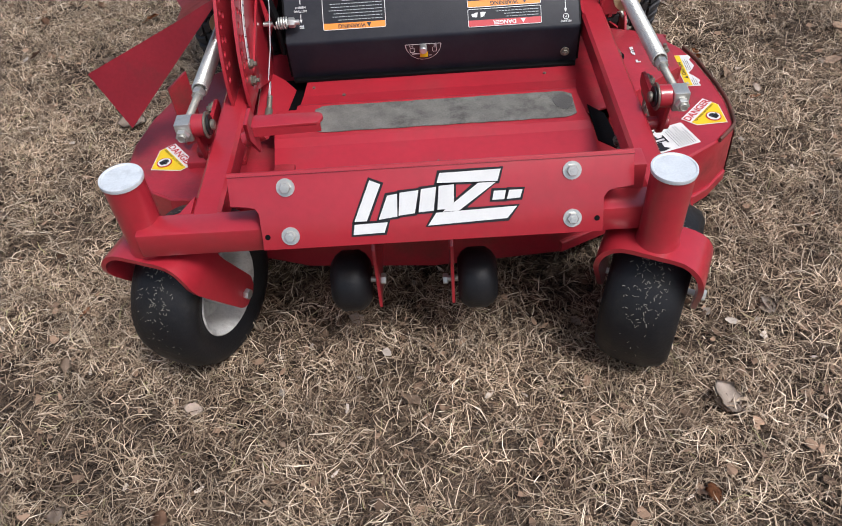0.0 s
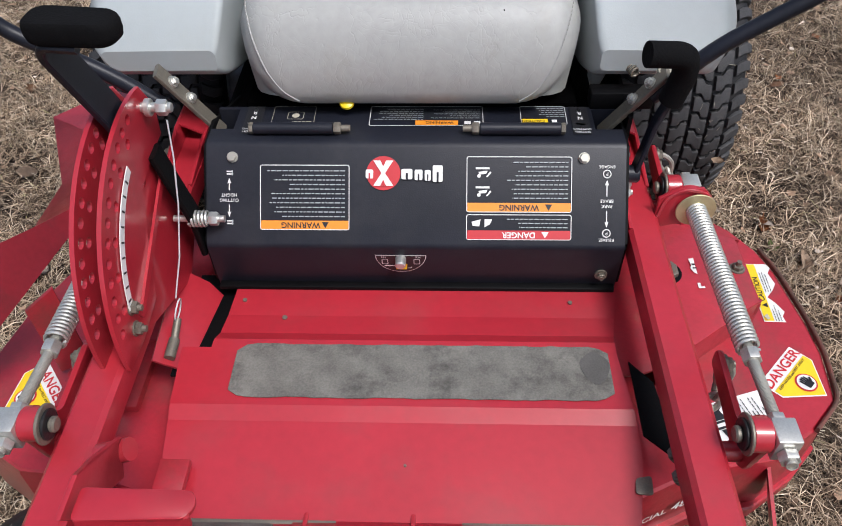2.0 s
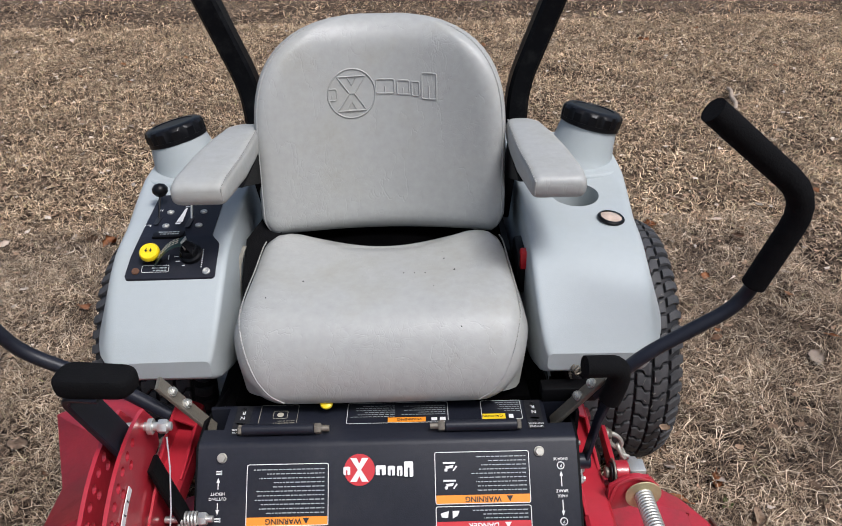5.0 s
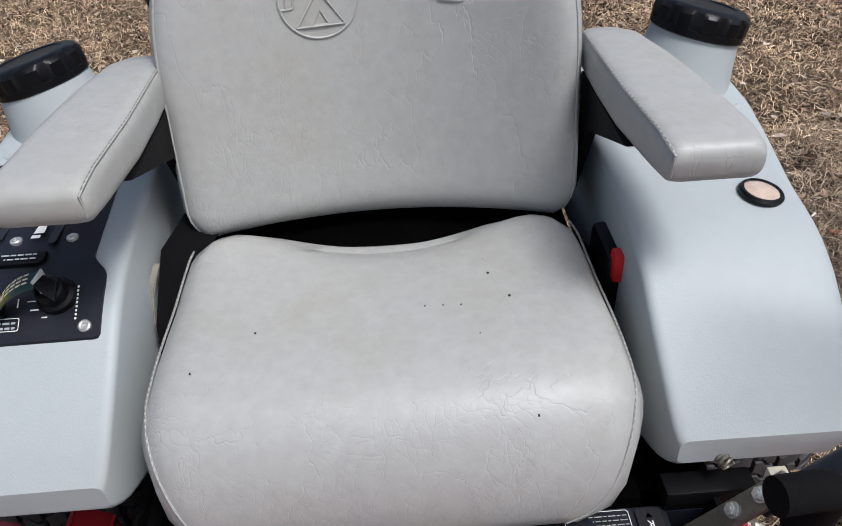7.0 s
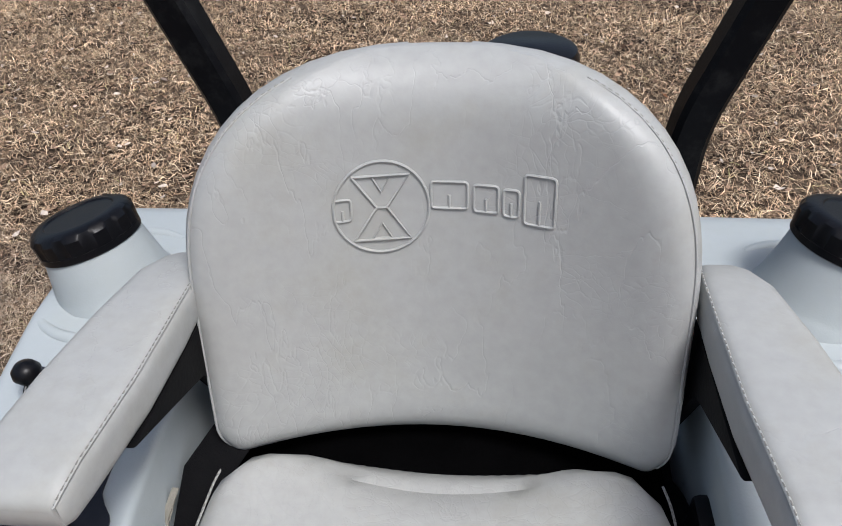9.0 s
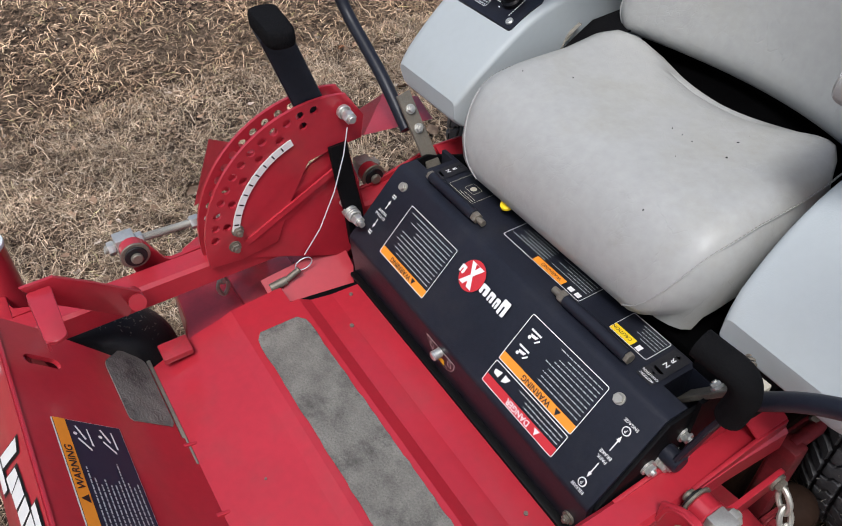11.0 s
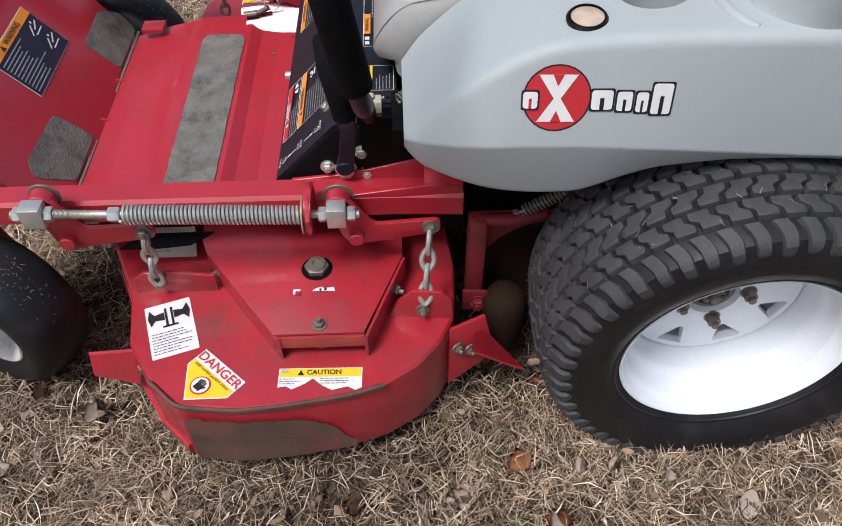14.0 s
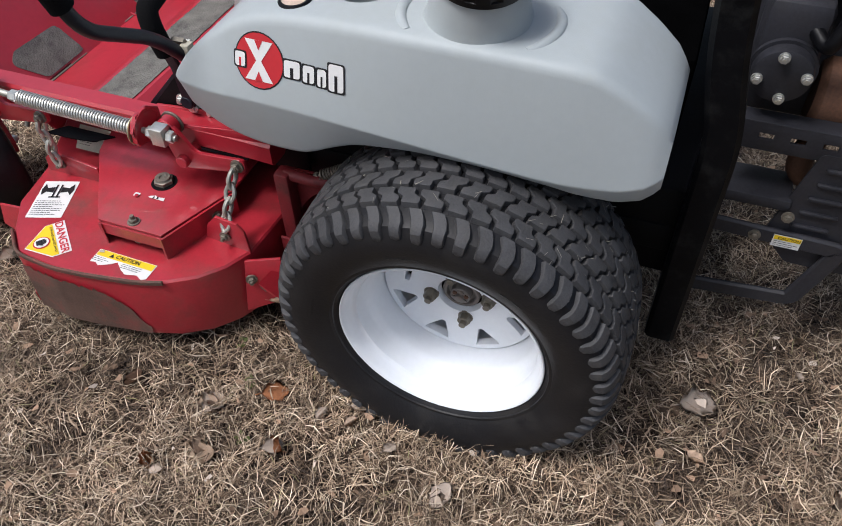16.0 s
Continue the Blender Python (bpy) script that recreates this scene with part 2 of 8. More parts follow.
def frame_of(d):
    d = Vector(d).normalized()
    a = Vector((0, 0, 1)) if abs(d.z) < 0.9 else Vector((1, 0, 0))
    u = d.cross(a).normalized()
    return d, u, d.cross(u).normalized()


def lathe(bm, origin, axis, profile, segs=32, caps=True):
    """Rings of (height, radius) along an axis."""
    d, u, v = frame_of(axis)
    o = Vector(origin)
    rings = []
    for h, r in profile:
        rings.append([bm.verts.new(o + d * h + (u * math.cos(2 * math.pi * i / segs) + v * math.sin(2 * math.pi * i / segs)) * r) for i in range(segs)])
    for a, b in zip(rings, rings[1:]):
        for i in range(segs):
            bm.faces.new([a[i], a[(i + 1) % segs], b[(i + 1) % segs], b[i]])
    if caps:
        bm.faces.new(list(reversed(rings[0])))
        bm.faces.new(rings[-1])
    return bm


def cyl(bm, p0, p1, r, segs=16, bev=0.0, r1=None):
    p0, p1 = Vector(p0), Vector(p1)
    L = (p1 - p0).length
    r1 = r if r1 is None else r1
    if bev:
        prof = [(0, r - bev), (bev, r), (L - bev, r1), (L, r1 - bev)]
    else:
        prof = [(0, r), (L, r1)]
    return lathe(bm, p0, p1 - p0, prof, segs)


def smooth_path(pts, rad=0.03, n=5):
    """Round the corners of a polyline."""
    pts = [Vector(p) for p in pts]
    out = [pts[0]]
    for a, b, c in zip(pts, pts[1:], pts[2:]):
        r = min(rad, (a - b).length * 0.45, (c - b).length * 0.45)
        p, q = b + (a - b).normalized() * r, b + (c - b).normalized() * r
        for i in range(n + 1):
            t = i / n
            out.append(p * (1 - t) ** 2 + b * 2 * t * (1 - t) + q * t * t)
    return out + [pts[-1]]


def sweep(bm, pts, section, closed_section=True, up=None):
    """Sweep a 2D section along points."""
    pts = [Vector(p) for p in pts]
    rings, u = [], None
    for i, p in enumerate(pts):
        d = (pts[min(i + 1, len(pts) - 1)] - pts[max(i - 1, 0)]).normalized()
        if u is None:
            u = Vector(up) if up else frame_of(d)[1]
        u = (u - d * u.dot(d)).normalized()
        v = d.cross(u)
        rings.append([bm.verts.new(p + u * a + v * b) for a, b in section])
    k = len(section)
    for a, b in zip(rings, rings[1:]):
        for i in range(k):
            bm.faces.new([a[i], a[(i + 1) % k], b[(i + 1) % k], b[i]])
    bm.faces.new(list(reversed(rings[0])))
    bm.faces.new(rings[-1])
    return bm


def tube(bm, pts, r, segs=12, rad=0.0):
    sec = [(r * math.cos(2 * math.pi * i / segs), r * math.sin(2 * math.pi * i / segs)) for i in range(segs)]
    return sweep(bm, smooth_path(pts, rad) if rad else pts, sec)


def square(w, h, b=0.004):
    w, h = w / 2, h / 2
    return [(-w + b, -h), (w - b, -h), (w, -h + b), (w, h - b), (w - b, h), (-w + b, h), (-w, h - b), (-w, -h + b)]


def helix(bm, p0, p1, r, wire, turns, segs=6, per=12):
    d, u, v = frame_of(Vector(p1) - Vector(p0))
    L = (Vector(p1) - Vector(p0)).length
    k = int(turns * per)
    pts = [Vector(p0) + d * (L * i / k) + (u * math.cos(2 * math.pi * i / per) + v * math.sin(2 * math.pi * i / per)) * r for i in range(k + 1)]
    return tube(bm, pts, wire, segs)


def hexnut(bm, p0, p1, r, hole=False):
    p0, p1 = Vector(p0), Vector(p1)
    L = (p1 - p0).length
    lathe(bm, p0, p1 - p0, [(0, r * 0.93), (L * 0.12, r), (L * 0.85, r), (L, r * 0.88)], 6)
    return bm


def bolt(bm, p, n, r=0.008, stick=0.006, washer=0.0125):
    p, n = Vector(p), Vector(n).normalized()
    cyl(bm, p - n * 0.002, p + n * 0.002, washer, 16)
    hexnut(bm, p + n * 0.002, p + n * (0.002 + r * 0.8), r)
    cyl(bm, p + n * (0.002 + r * 0.8), p + n * (0.002 + r * 0.8 + stick), r * 0.5, 8)
    return bm


def loft(bm, rings, cap=True, closed=True):
    vs = [[bm.verts.new(Vector(p)) for p in r] for r in rings]
    k = len(vs[0])
    for a, b in zip(vs, vs[1:]):
        for i in range(k if closed else k - 1):
            bm.faces.new([a[i], a[(i + 1) % k], b[(i + 1) % k], b[i]])
    if cap and closed:
        bm.faces.new(list(reversed(vs[0])))
        bm.faces.new(vs[-1])
    return vs


def fillet(poly, r, n=4):
    """Round the corners of a closed 2D polygon; r a number or one per corner."""
    out, k = [], len(poly)
    for i in range(k):
        a, b, c = Vector(poly[i - 1]), Vector(poly[i]), Vector(poly[(i + 1) % k])
        rr = min(r[i] if isinstance(r, (list, tuple)) else r, (a - b).length * 0.48, (c - b).length * 0.48)
        p, q = b + (a - b).normalized() * rr, b + (c - b).normalized() * rr
        for j in range(n + 1):
            t = j / n
            out.append(tuple(p * (1 - t) ** 2 + b * 2 * t * (1 - t) + q * t * t))
    return out


def carve(ob, cutters):
    """Cut bmeshes out of an object's mesh and keep the result as its mesh."""
    for bm in cutters:
        me = bpy.data.meshes.new("cutter")
        bmesh.ops.recalc_face_normals(bm, faces=bm.faces)
        bm.to_mesh(me)
        bm.free()
        tool = bpy.data.objects.new("cutter", me)
        scene.collection.objects.link(tool)
        md = ob.modifiers.new("cut", "BOOLEAN")
        md.operation, md.object, md.solver = "DIFFERENCE", tool, "EXACT"
        bpy.context.view_layer.update()
        done = bpy.data.meshes.new_from_object(ob.evaluated_get(bpy.context.evaluated_depsgraph_get()))
        ob.modifiers.clear()
        old = ob.data
        ob.data = done
        bpy.data.objects.remove(tool)
        bpy.data.meshes.remove(me)
        bpy.data.meshes.remove(old)
    return ob


def text_mesh(s, size, bold=0.0):
    cu = bpy.data.curves.new("writing", "FONT")
    cu.body, cu.size, cu.align_x, cu.align_y, cu.offset = s, size, "CENTER", "CENTER", size * bold
    ob = bpy.data.objects.new("writing", cu)
    scene.collection.objects.link(ob)
    bpy.context.view_layer.update()
    me = bpy.data.meshes.new_from_object(ob.evaluated_get(bpy.context.evaluated_depsgraph_get()))
    bpy.data.objects.remove(ob)
    bpy.data.curves.remove(cu)
    return me


class Decal:
    """A sticker built flat: origin is its middle, u its reading direction, v its up."""

    def __init__(self, origin, u, v):
        self.o, self.u = Vector(origin), Vector(u).normalized()
        v = Vector(v)
        self.v = (v - self.u * v.dot(self.u)).normalized()
        self.n = self.u.cross(self.v)
        self.bm = bmesh.new()

    def at(self, a, b, layer):
        return self.o + self.u * a + self.v * b + self.n * (0.0012 + 0.0009 * layer)

    def poly(self, pts, mi, layer=0):
        f = self.bm.faces.new([self.bm.verts.new(self.at(a, b, layer)) for a, b in pts])
        f.material_index = mi
        return self

    def rect(self, a0, a1, b0, b1, mi, layer=0, r=0.0):
        pts = [(a0, b0), (a1, b0), (a1, b1), (a0, b1)]
        return self.poly(fillet(pts, r, 3) if r else pts, mi, layer)

    def disc(self, a, b, r, mi, layer=0, k=28, sy=1.0):
        return self.poly([(a + r * math.cos(2 * math.pi * i / k), b + r * sy * math.sin(2 * math.pi * i / k)) for i in range(k)], mi, layer)

    def border(self, a0, a1, b0, b1, w, mi, layer=0):
        r = min(0.0042, 0.2 * (b1 - b0), 0.2 * (a1 - a0))
        out = fillet([(a0, b0), (a1, b0), (a1, b1), (a0, b1)], r, 4)
        inn = fillet([(a0 + w, b0 + w), (a1 - w, b0 + w), (a1 - w, b1 - w), (a0 + w, b1 - w)], max(r - w, 0.0003), 4)
        for k in range(len(out)):
            m = (k + 1) % len(out)
            self.poly([out[k], out[m], inn[m], inn[k]], mi, layer)
        return self

    def bars(self, a0, a1, top, rows, pitch, h, mi, layer=1, seed=1):
        """Lines of writing too small to read."""
        rnd = random.Random(seed)
        for i in range(rows):
            a, end = a0, a0 + (a1 - a0) * rnd.uniform(0.6, 1.0)
            b = top - i * pitch
            while a < end:
                w = min(rnd.uniform(0.003, 0.009), end - a)
                self.rect(a, a + w, b - h * 0.6, b, G_ if mi == W_ else mi, layer)
                a += w + 0.0016
        return self

    def text(self, s, size, a, b, mi, layer=1, wide=1.0):
        me = text_mesh(s, size, 0.018 if size > 0.01 else 0.008)
        k0 = len(self.bm.verts)
        f0 = len(self.bm.faces)
        self.bm.from_mesh(me)
        self.bm.verts.ensure_lookup_table()
        self.bm.faces.ensure_lookup_table()
        for v in self.bm.verts[k0:]:
            v.co = self.at(a + v.co.x * wide, b + v.co.y, layer)
        for f in self.bm.faces[f0:]:
            f.material_index = mi
        bpy.data.meshes.remove(me)
        return self

    def tri(self, a, b, s, mi, layer=1):
        return self.poly([(a - s, b - s * 0.8), (a + s, b - s * 0.8), (a, b + s * 0.9)], mi, layer)

    def hug(self, ob, lift=0.0006):
        """Lay the sticker on the curved face of a part."""
        tree = BVHTree.FromPolygons([v.co for v in ob.data.vertices], [p.vertices for p in ob.data.polygons])
        for v in self.bm.verts:
            h = (v.co - self.o).dot(self.n)
            hit = tree.ray_cast(v.co + self.n * 0.06, -self.n)[0]
            if hit:
                v.co = hit + self.n * (lift + (h - 0.0012) * 0.45)
        return self

    def done(self, name, parent, label=""):
        ref = self.n
        for f in self.bm.faces:
            f.normal_update()
            if f.normal.dot(ref) < 0:
                f.normal_flip()
        me = bpy.data.meshes.new(name)
        self.bm.to_mesh(me)
        self.bm.free()
        for m in PALETTE:
            me.materials.append(m)
        ob = new(name, me)
        ob.parent = parent
        if label:
            tagged(ob, label)
        return ob


def brand_mark(origin, u, v, r, on_dark, parent, on=None):
    """The maker's mark as plain shapes: a red disc with an hourglass, and a row of white blocks beside it."""
    d = Decal(origin, u, v)
    if not on_dark:
        d.disc(0, 0, r * 1.0, K_, 0)
    d.disc(0, 0, r * 0.95, R_, 1)
    for s in (1, -1):
        d.poly([(-0.56 * r, 0.70 * r * s), (0.56 * r, 0.70 * r * s), (0.10 * r, 0.0), (-0.10 * r, 0.0)], W_, 3)
        d.poly([(-0.16 * r, 0.70 * r * s), (0.16 * r, 0.70 * r * s), (0.0, 0.36 * r * s)], R_, 4)
    if on:
        d.hug(on)
    d.done("maker_mark", parent, "red disc with a white hourglass shape")
    for a0, a1, b0, b1, cut in ((-0.98, -0.56, -0.30, 0.20, R_), (1.0, 1.62, -0.34, 0.24, 0), (1.74, 2.18, -0.38, 0.20, 0), (2.3, 2.64, -0.42, 0.18, 0), (2.74, 3.3, -0.48, 0.44, 0)):
        d = Decal(origin, u, v)
        if not on_dark:
            d.rect(a0 * r - r * 0.055, a1 * r + r * 0.055, b0 * r - r * 0.055, b1 * r + r * 0.055, K_, 2, r * 0.08)
        d.rect(a0 * r, a1 * r, b0 * r, b1 * r, W_, 3, r * 0.1)
        m0, m1 = a0 * 0.6 + a1 * 0.4, a0 * 0.4 + a1 * 0.6
        d.rect(m0 * r, m1 * r, b0 * r, (b0 * 0.4 + b1 * 0.6) * r, cut or (KP_ if on_dark else K_), 4)
        if on:
            d.hug(on)
        d.done("mark_block", parent)


# ---- the mower: one thing ----
mower = new("riding_mower")
tagged(mower, "red zero-turn riding mower with grey vinyl seat standing on dry grass", "riding mower")

# ---- front plate and foot area ----
bm = bmesh.new()
Yt, Zt, Yb, Zb = 0.018, 0.491, -0.046, 0.381


def on_plate(x, s):
    """A place on the front plate: s runs from its lower edge (0) to its fold (1)."""
    return Vector((x, Yb + (Yt - Yb) * s, Zb + (Zt - Zb) * s))


pn = Vector((0, -(Zt - Zb), (Yt - Yb))).normalized()
outline = [(-0.271, 0), (0.274, 0), (0.274, 0.44), (0.282, 0.52), (0.295, 0.545), (0.322, 0.55), (0.322, 1), (-0.316, 1), (-0.316, 0.58), (-0.29, 0.575), (-0.277, 0.55), (-0.271, 0.48)]
prism(bm, [on_plate(x, s) for x, s in outline], -pn * 0.005, 0.001)
plate = part("front_plate", bm, RED, mower, "bolted red steel front plate with white lettering shapes")
sl = Vector((0, 0.19 - Yt, 0.288 - Zt)).normalized()
bm = bmesh.new()
slope_n = Vector((0, 0.2, 0.172)).normalized()
prism(bm, [(-0.316, Yt - 0.002, Zt), (0.322, Yt - 0.002, Zt), (0.322, 0.04, 0.467), (0.318, 0.19, 0.286), (0.15, 0.19, 0.286), (0.15, 0.197, 0.281), (-0.12, 0.197, 0.281), (-0.12, 0.19, 0.286), (-0.282, 0.19, 0.286), (-0.31, 0.06, 0.443)], (0, -0.003, -0.004))
sheet = part("sloping_toe_sheet", bm, RED, mower, "red sheet sloping down to the foot pan")
holes = []
for hx in (-0.232, 0.221):
    c = bmesh.new()
    o, dn = Vector((hx, Yt + 0.172 * 0.23, Zt - 0.205 * 0.23)), Vector((0, 0.172, -0.205)).normalized()
    slot = [o + Vector((0.0105, 0, 0)) * math.cos(q) + dn * ((0.018 if math.sin(q) > 0 else -0.018) + 0.0105 * math.sin(q)) for q in [2 * math.pi * i / 20 for i in range(20)]]
    prism(c, [p - slope_n * 0.02 for p in slot], slope_n * 0.04)
    holes.append(c)
carve(sheet, holes)


def on_sheet(x, s):
    return Vector((x, Yt + (0.19 - Yt) * s, Zt + (0.286 - Zt) * s))


down = Vector((0, 0.19 - Yt, 0.286 - Zt))
for outline_xs in ([(-0.137, 0.665), (-0.142, 0.985), (-0.30, 0.985), (-0.312, 0.80), (-0.268, 0.65)], [(0.104, 0.67), (0.092, 0.985), (0.225, 0.985), (0.272, 0.74), (0.246, 0.65)]):
    bm = bmesh.new()
    loop = fillet([(x, q * 0.268) for x, q in outline_xs], 0.013, 4)
    rg = random.Random(8)
    prism(bm, [on_sheet(x + rg.uniform(-0.0012, 0.0012), q / 0.268) + slope_n * 0.0008 for x, q in loop], slope_n * 0.0012)
    part("grip_pad", bm, GRIT, sheet, "worn grey grip tape patch", False)
d = Decal(on_sheet(-0.017, 0.36) + slope_n * 0.0005, (-1, 0, 0), -down)
d.rect(-0.097, 0.097, -0.0535, 0.0535, W_, 0, 0.002).rect(-0.0955, 0.0955, -0.052, 0.052, N_, 1).rect(-0.0955, 0.0955, 0.034, 0.052, O_, 2)
d.text("WARNING", 0.0155, 0.008, 0.043, K_, 3).tri(-0.045, 0.043, 0.007, K_, 3)
d.bars(-0.088, 0.028, 0.027, 11, 0.0070, 0.0036, W_, 2, 5)
for k in (0.008, -0.03):
    d.poly([(0.04, k), (0.06, k + 0.016), (0.063, k + 0.014), (0.044, k - 0.001)], W_, 2).poly([(0.062, k + 0.002), (0.085, k + 0.012), (0.084, k + 0.015), (0.06, k + 0.005)], W_, 2).poly([(0.05, k - 0.006), (0.082, k - 0.004), (0.082, k - 0.002), (0.05, k - 0.003)], W_, 2).disc(0.07, k + 0.017, 0.003, W_, 2, 10)
d.done("warning_label", sheet, "navy warning label with orange band")
bm = bmesh.new()
for bx, s in ((-0.225, 0.79), (-0.225, 0.17), (0.225, 0.79), (0.225, 0.19)):
    b2 = bmesh.new()
    bolt(b2, on_plate(bx, s), pn, 0.0092, 0.002, 0.0148)
    part("bolt", b2, ZINC, plate)
bm.free()
for bx in (-0.262, 0.264):
    b2 = bmesh.new()
    cyl(b2, on_plate(bx, 0.17) - pn * 0.001, on_plate(bx, 0.17) + pn * 0.0006, 0.0045, 12)
    part("bolt_hole", b2, BLACKD, plate)
# front lettering as slanted plain shapes
d = Decal(on_plate(0.0, 0.0), (1, 0, 0), Vector((0, Yt - Yb, Zt - Zb)))
H = math.hypot(Yt - Yb, Zt - Zb)
shapes = [
    [(-0.092, 0.88), (-0.075, 0.82), (-0.101, 0.33), (-0.121, 0.33)],
    [(-0.121, 0.29), (-0.068, 0.30), (-0.074, 0.16), (-0.124, 0.15)],
    [(-0.066, 0.66), (-0.050, 0.68), (-0.052, 0.37), (-0.082, 0.34)],
    [(-0.046, 0.69), (-0.016, 0.71), (-0.024, 0.40), (-0.050, 0.38)],
    [(-0.012, 0.72), (0.012, 0.74), (0.006, 0.42), (-0.018, 0.41)],
    [(0.016, 0.75), (0.040, 0.76), (0.038, 0.43), (0.012, 0.43)],
    [(0.018, 0.92), (0.114, 0.93), (0.108, 0.77), (0.013, 0.79)],
    [(0.078, 0.76), (0.106, 0.76), (0.046, 0.40), (0.020, 0.40)],
    [(0.010, 0.39), (0.138, 0.42), (0.122, 0.26), (-0.004, 0.22)],
    [(0.102, 0.64), (0.121, 0.64), (0.118, 0.52), (0.099, 0.52)],
    [(0.126, 0.64), (0.147, 0.64), (0.143, 0.53), (0.122, 0.52)],
]
for sh in shapes:
    cx, cy = sum(p[0] for p in sh) / len(sh), sum(p[1] for p in sh) / len(sh) * H
    for grow, mi, ly in ((0.0052, K_, 0), (0.0, W_, 2)):
        pts = []
        k = len(sh)
        for i in range(k):
            a, b, c = (Vector((sh[j % k][0], sh[j % k][1] * H * 0.93)) for j in (i - 1, i, i + 1))
            e1, e2 = (b - a).normalized(), (c - b).normalized()
            nn = Vector((-(e1.y + e2.y), e1.x + e2.x))
            nn = nn.normalized() if nn.length > 1e-6 else Vector((0, 0))
            pts.append(b + nn * grow)
        area = sum(p.x * q.y - q.x * p.y for p, q in zip(pts, pts[1:] + pts[:1]))
        if area > 0 and grow:
            pts = []
            for i in range(k):
                a, b, c = (Vector((sh[j % k][0], sh[j % k][1] * H * 0.93)) for j in (i - 1, i, i + 1))
                e1, e2 = (b - a).normalized(), (c - b).normalized()
                nn = Vector((e1.y + e2.y, -(e1.x + e2.x)))
                nn = nn.normalized() if nn.length > 1e-6 else Vector((0, 0))
                pts.append(b + nn * grow)
        d.poly([tuple(p) for p in pts], mi, ly)
d.done("lettering_decal", plate, "white slanted shapes outlined in black")

bm = bmesh.new()
prof = [(0.196, 0.281), (0.33, 0.302), (0.352, 0.309), (0.468, 0.309), (0.49, 0.296), (0.53, 0.291), (0.594, 0.293)]


def pan_x(y):
    """Left and right edge of the foot pan at y."""
    left = np.interp(y, [0.19, 0.28, 0.45, 0.455, 0.594], [-0.285, -0.308, -0.321, -0.321, -0.289])
    right = np.interp(y, [0.19, 0.30, 0.46, 0.594], [0.32, 0.338, 0.322, 0.347])
    return float(left), float(right)


ys = sorted({p[0] for p in prof} | {0.24, 0.28, 0.40, 0.445})
rings = []
for y in ys:
    z = float(np.interp(y, [p[0] for p in prof], [p[1] for p in prof]))
    a, b = pan_x(y)
    rings.append([(a, y, z), (a * 0.5 + b * 0.5, y, z), (b, y, z), (b, y, z - 0.004), (a, y, z - 0.004)])
loft(bm, rings)
pan = part("foot_pan", bm, RED, mower, "creased red steel foot pan", True, 8)
gap = bmesh.new()
prism(gap, [(-0.340, 0.452, 0.25), (-0.277, 0.452, 0.25), (-0.266, 0.60, 0.25), (-0.340, 0.60, 0.25)], (0, 0, 0.1))
carve(pan, [gap])
# added dark sheet: stands in for the deep shade seen through this gap
bm = bmesh.new()
box(bm, -0.345, -0.245, 0.43, 0.64, 0.262, 0.266, 0.001)
part("gap_shade_sheet", bm, BLACKD, pan, "added dark sheet standing in for shade below the pan")
# second added dark sheet, for the shade beside the pan's right edge
bm = bmesh.new()
prism(bm, [(0.350, 0.462, 0.268), (0.380, 0.425, 0.268), (0.386, 0.37, 0.268), (0.386, 0.300, 0.268), (0.350, 0.335, 0.268)], (0, 0, 0.003))
part("gap_shade_sheet", bm, BLACKD, pan, "added dark sheet standing in for shade below the pan")
for py, pz in ((0.290, 0.300), (0.258, 0.298)):
    bm = bmesh.new()
    cyl(bm, (0.392, py, pz - 0.018), (0.378, py, pz), 0.006, 10)
    bolt(bm, (0.380, py, pz - 0.003), (-0.6, 0, 0.8), 0.010, 0.004, 0.011)
    part("side_bolt", bm, RUSTY, pan)
bm = bmesh.new()
prism(bm, [(x, y, 0.2895) for x, y in fillet([(0.318, 0.236), (0.341, 0.234), (0.343, 0.262), (0.322, 0.258)], 0.005, 3)], (0, 0, 0.003), 0.0008)
part("corner_tab", bm, RUSTY, pan, "bare steel tab at the pan corner")
bm = bmesh.new()
rnd = random.Random(4)
rag = []
for i in range(40):
    rag.append((-0.236 + 0.546 * i / 39, 0.364 + rnd.uniform(-0.0012, 0.0010) + (0.012 * (1 - min(1, min(i, 39 - i) / 2.0)) ** 2)))
for i in range(41):
    rag.append((0.31 - 0.546 * i / 40, 0.458 + rnd.uniform(-0.0012, 0.0010) - (0.012 * (1 - min(1, min(i, 40 - i) / 2.0)) ** 2)))
prism(bm, [(x, y, 0.3098) for x, y in rag], (0, 0, 0.0014))
part("grip_strip", bm, GRIT, pan, "scuffed grey grip tape strip", False)
# darker round patch near the strip's right end
bm = bmesh.new()
prism(bm, [(0.288 + 0.021 * math.cos(a) * (1 + 0.10 * math.sin(3 * a)), 0.420 + 0.027 * math.sin(a) * (1 + 0.08 * math.cos(4 * a)), 0.3113) for a in [2 * math.pi * i / 26 for i in range(26)]], (0, 0, 0.0006))
part("dark_tape_patch", bm, mat("dark_tape", (0.085, 0.082, 0.076), 0.7, var=0.35, scale=30, bump=0.5, bscale=240), pan, "dark round patch on the tape", False)
bm = bmesh.new()
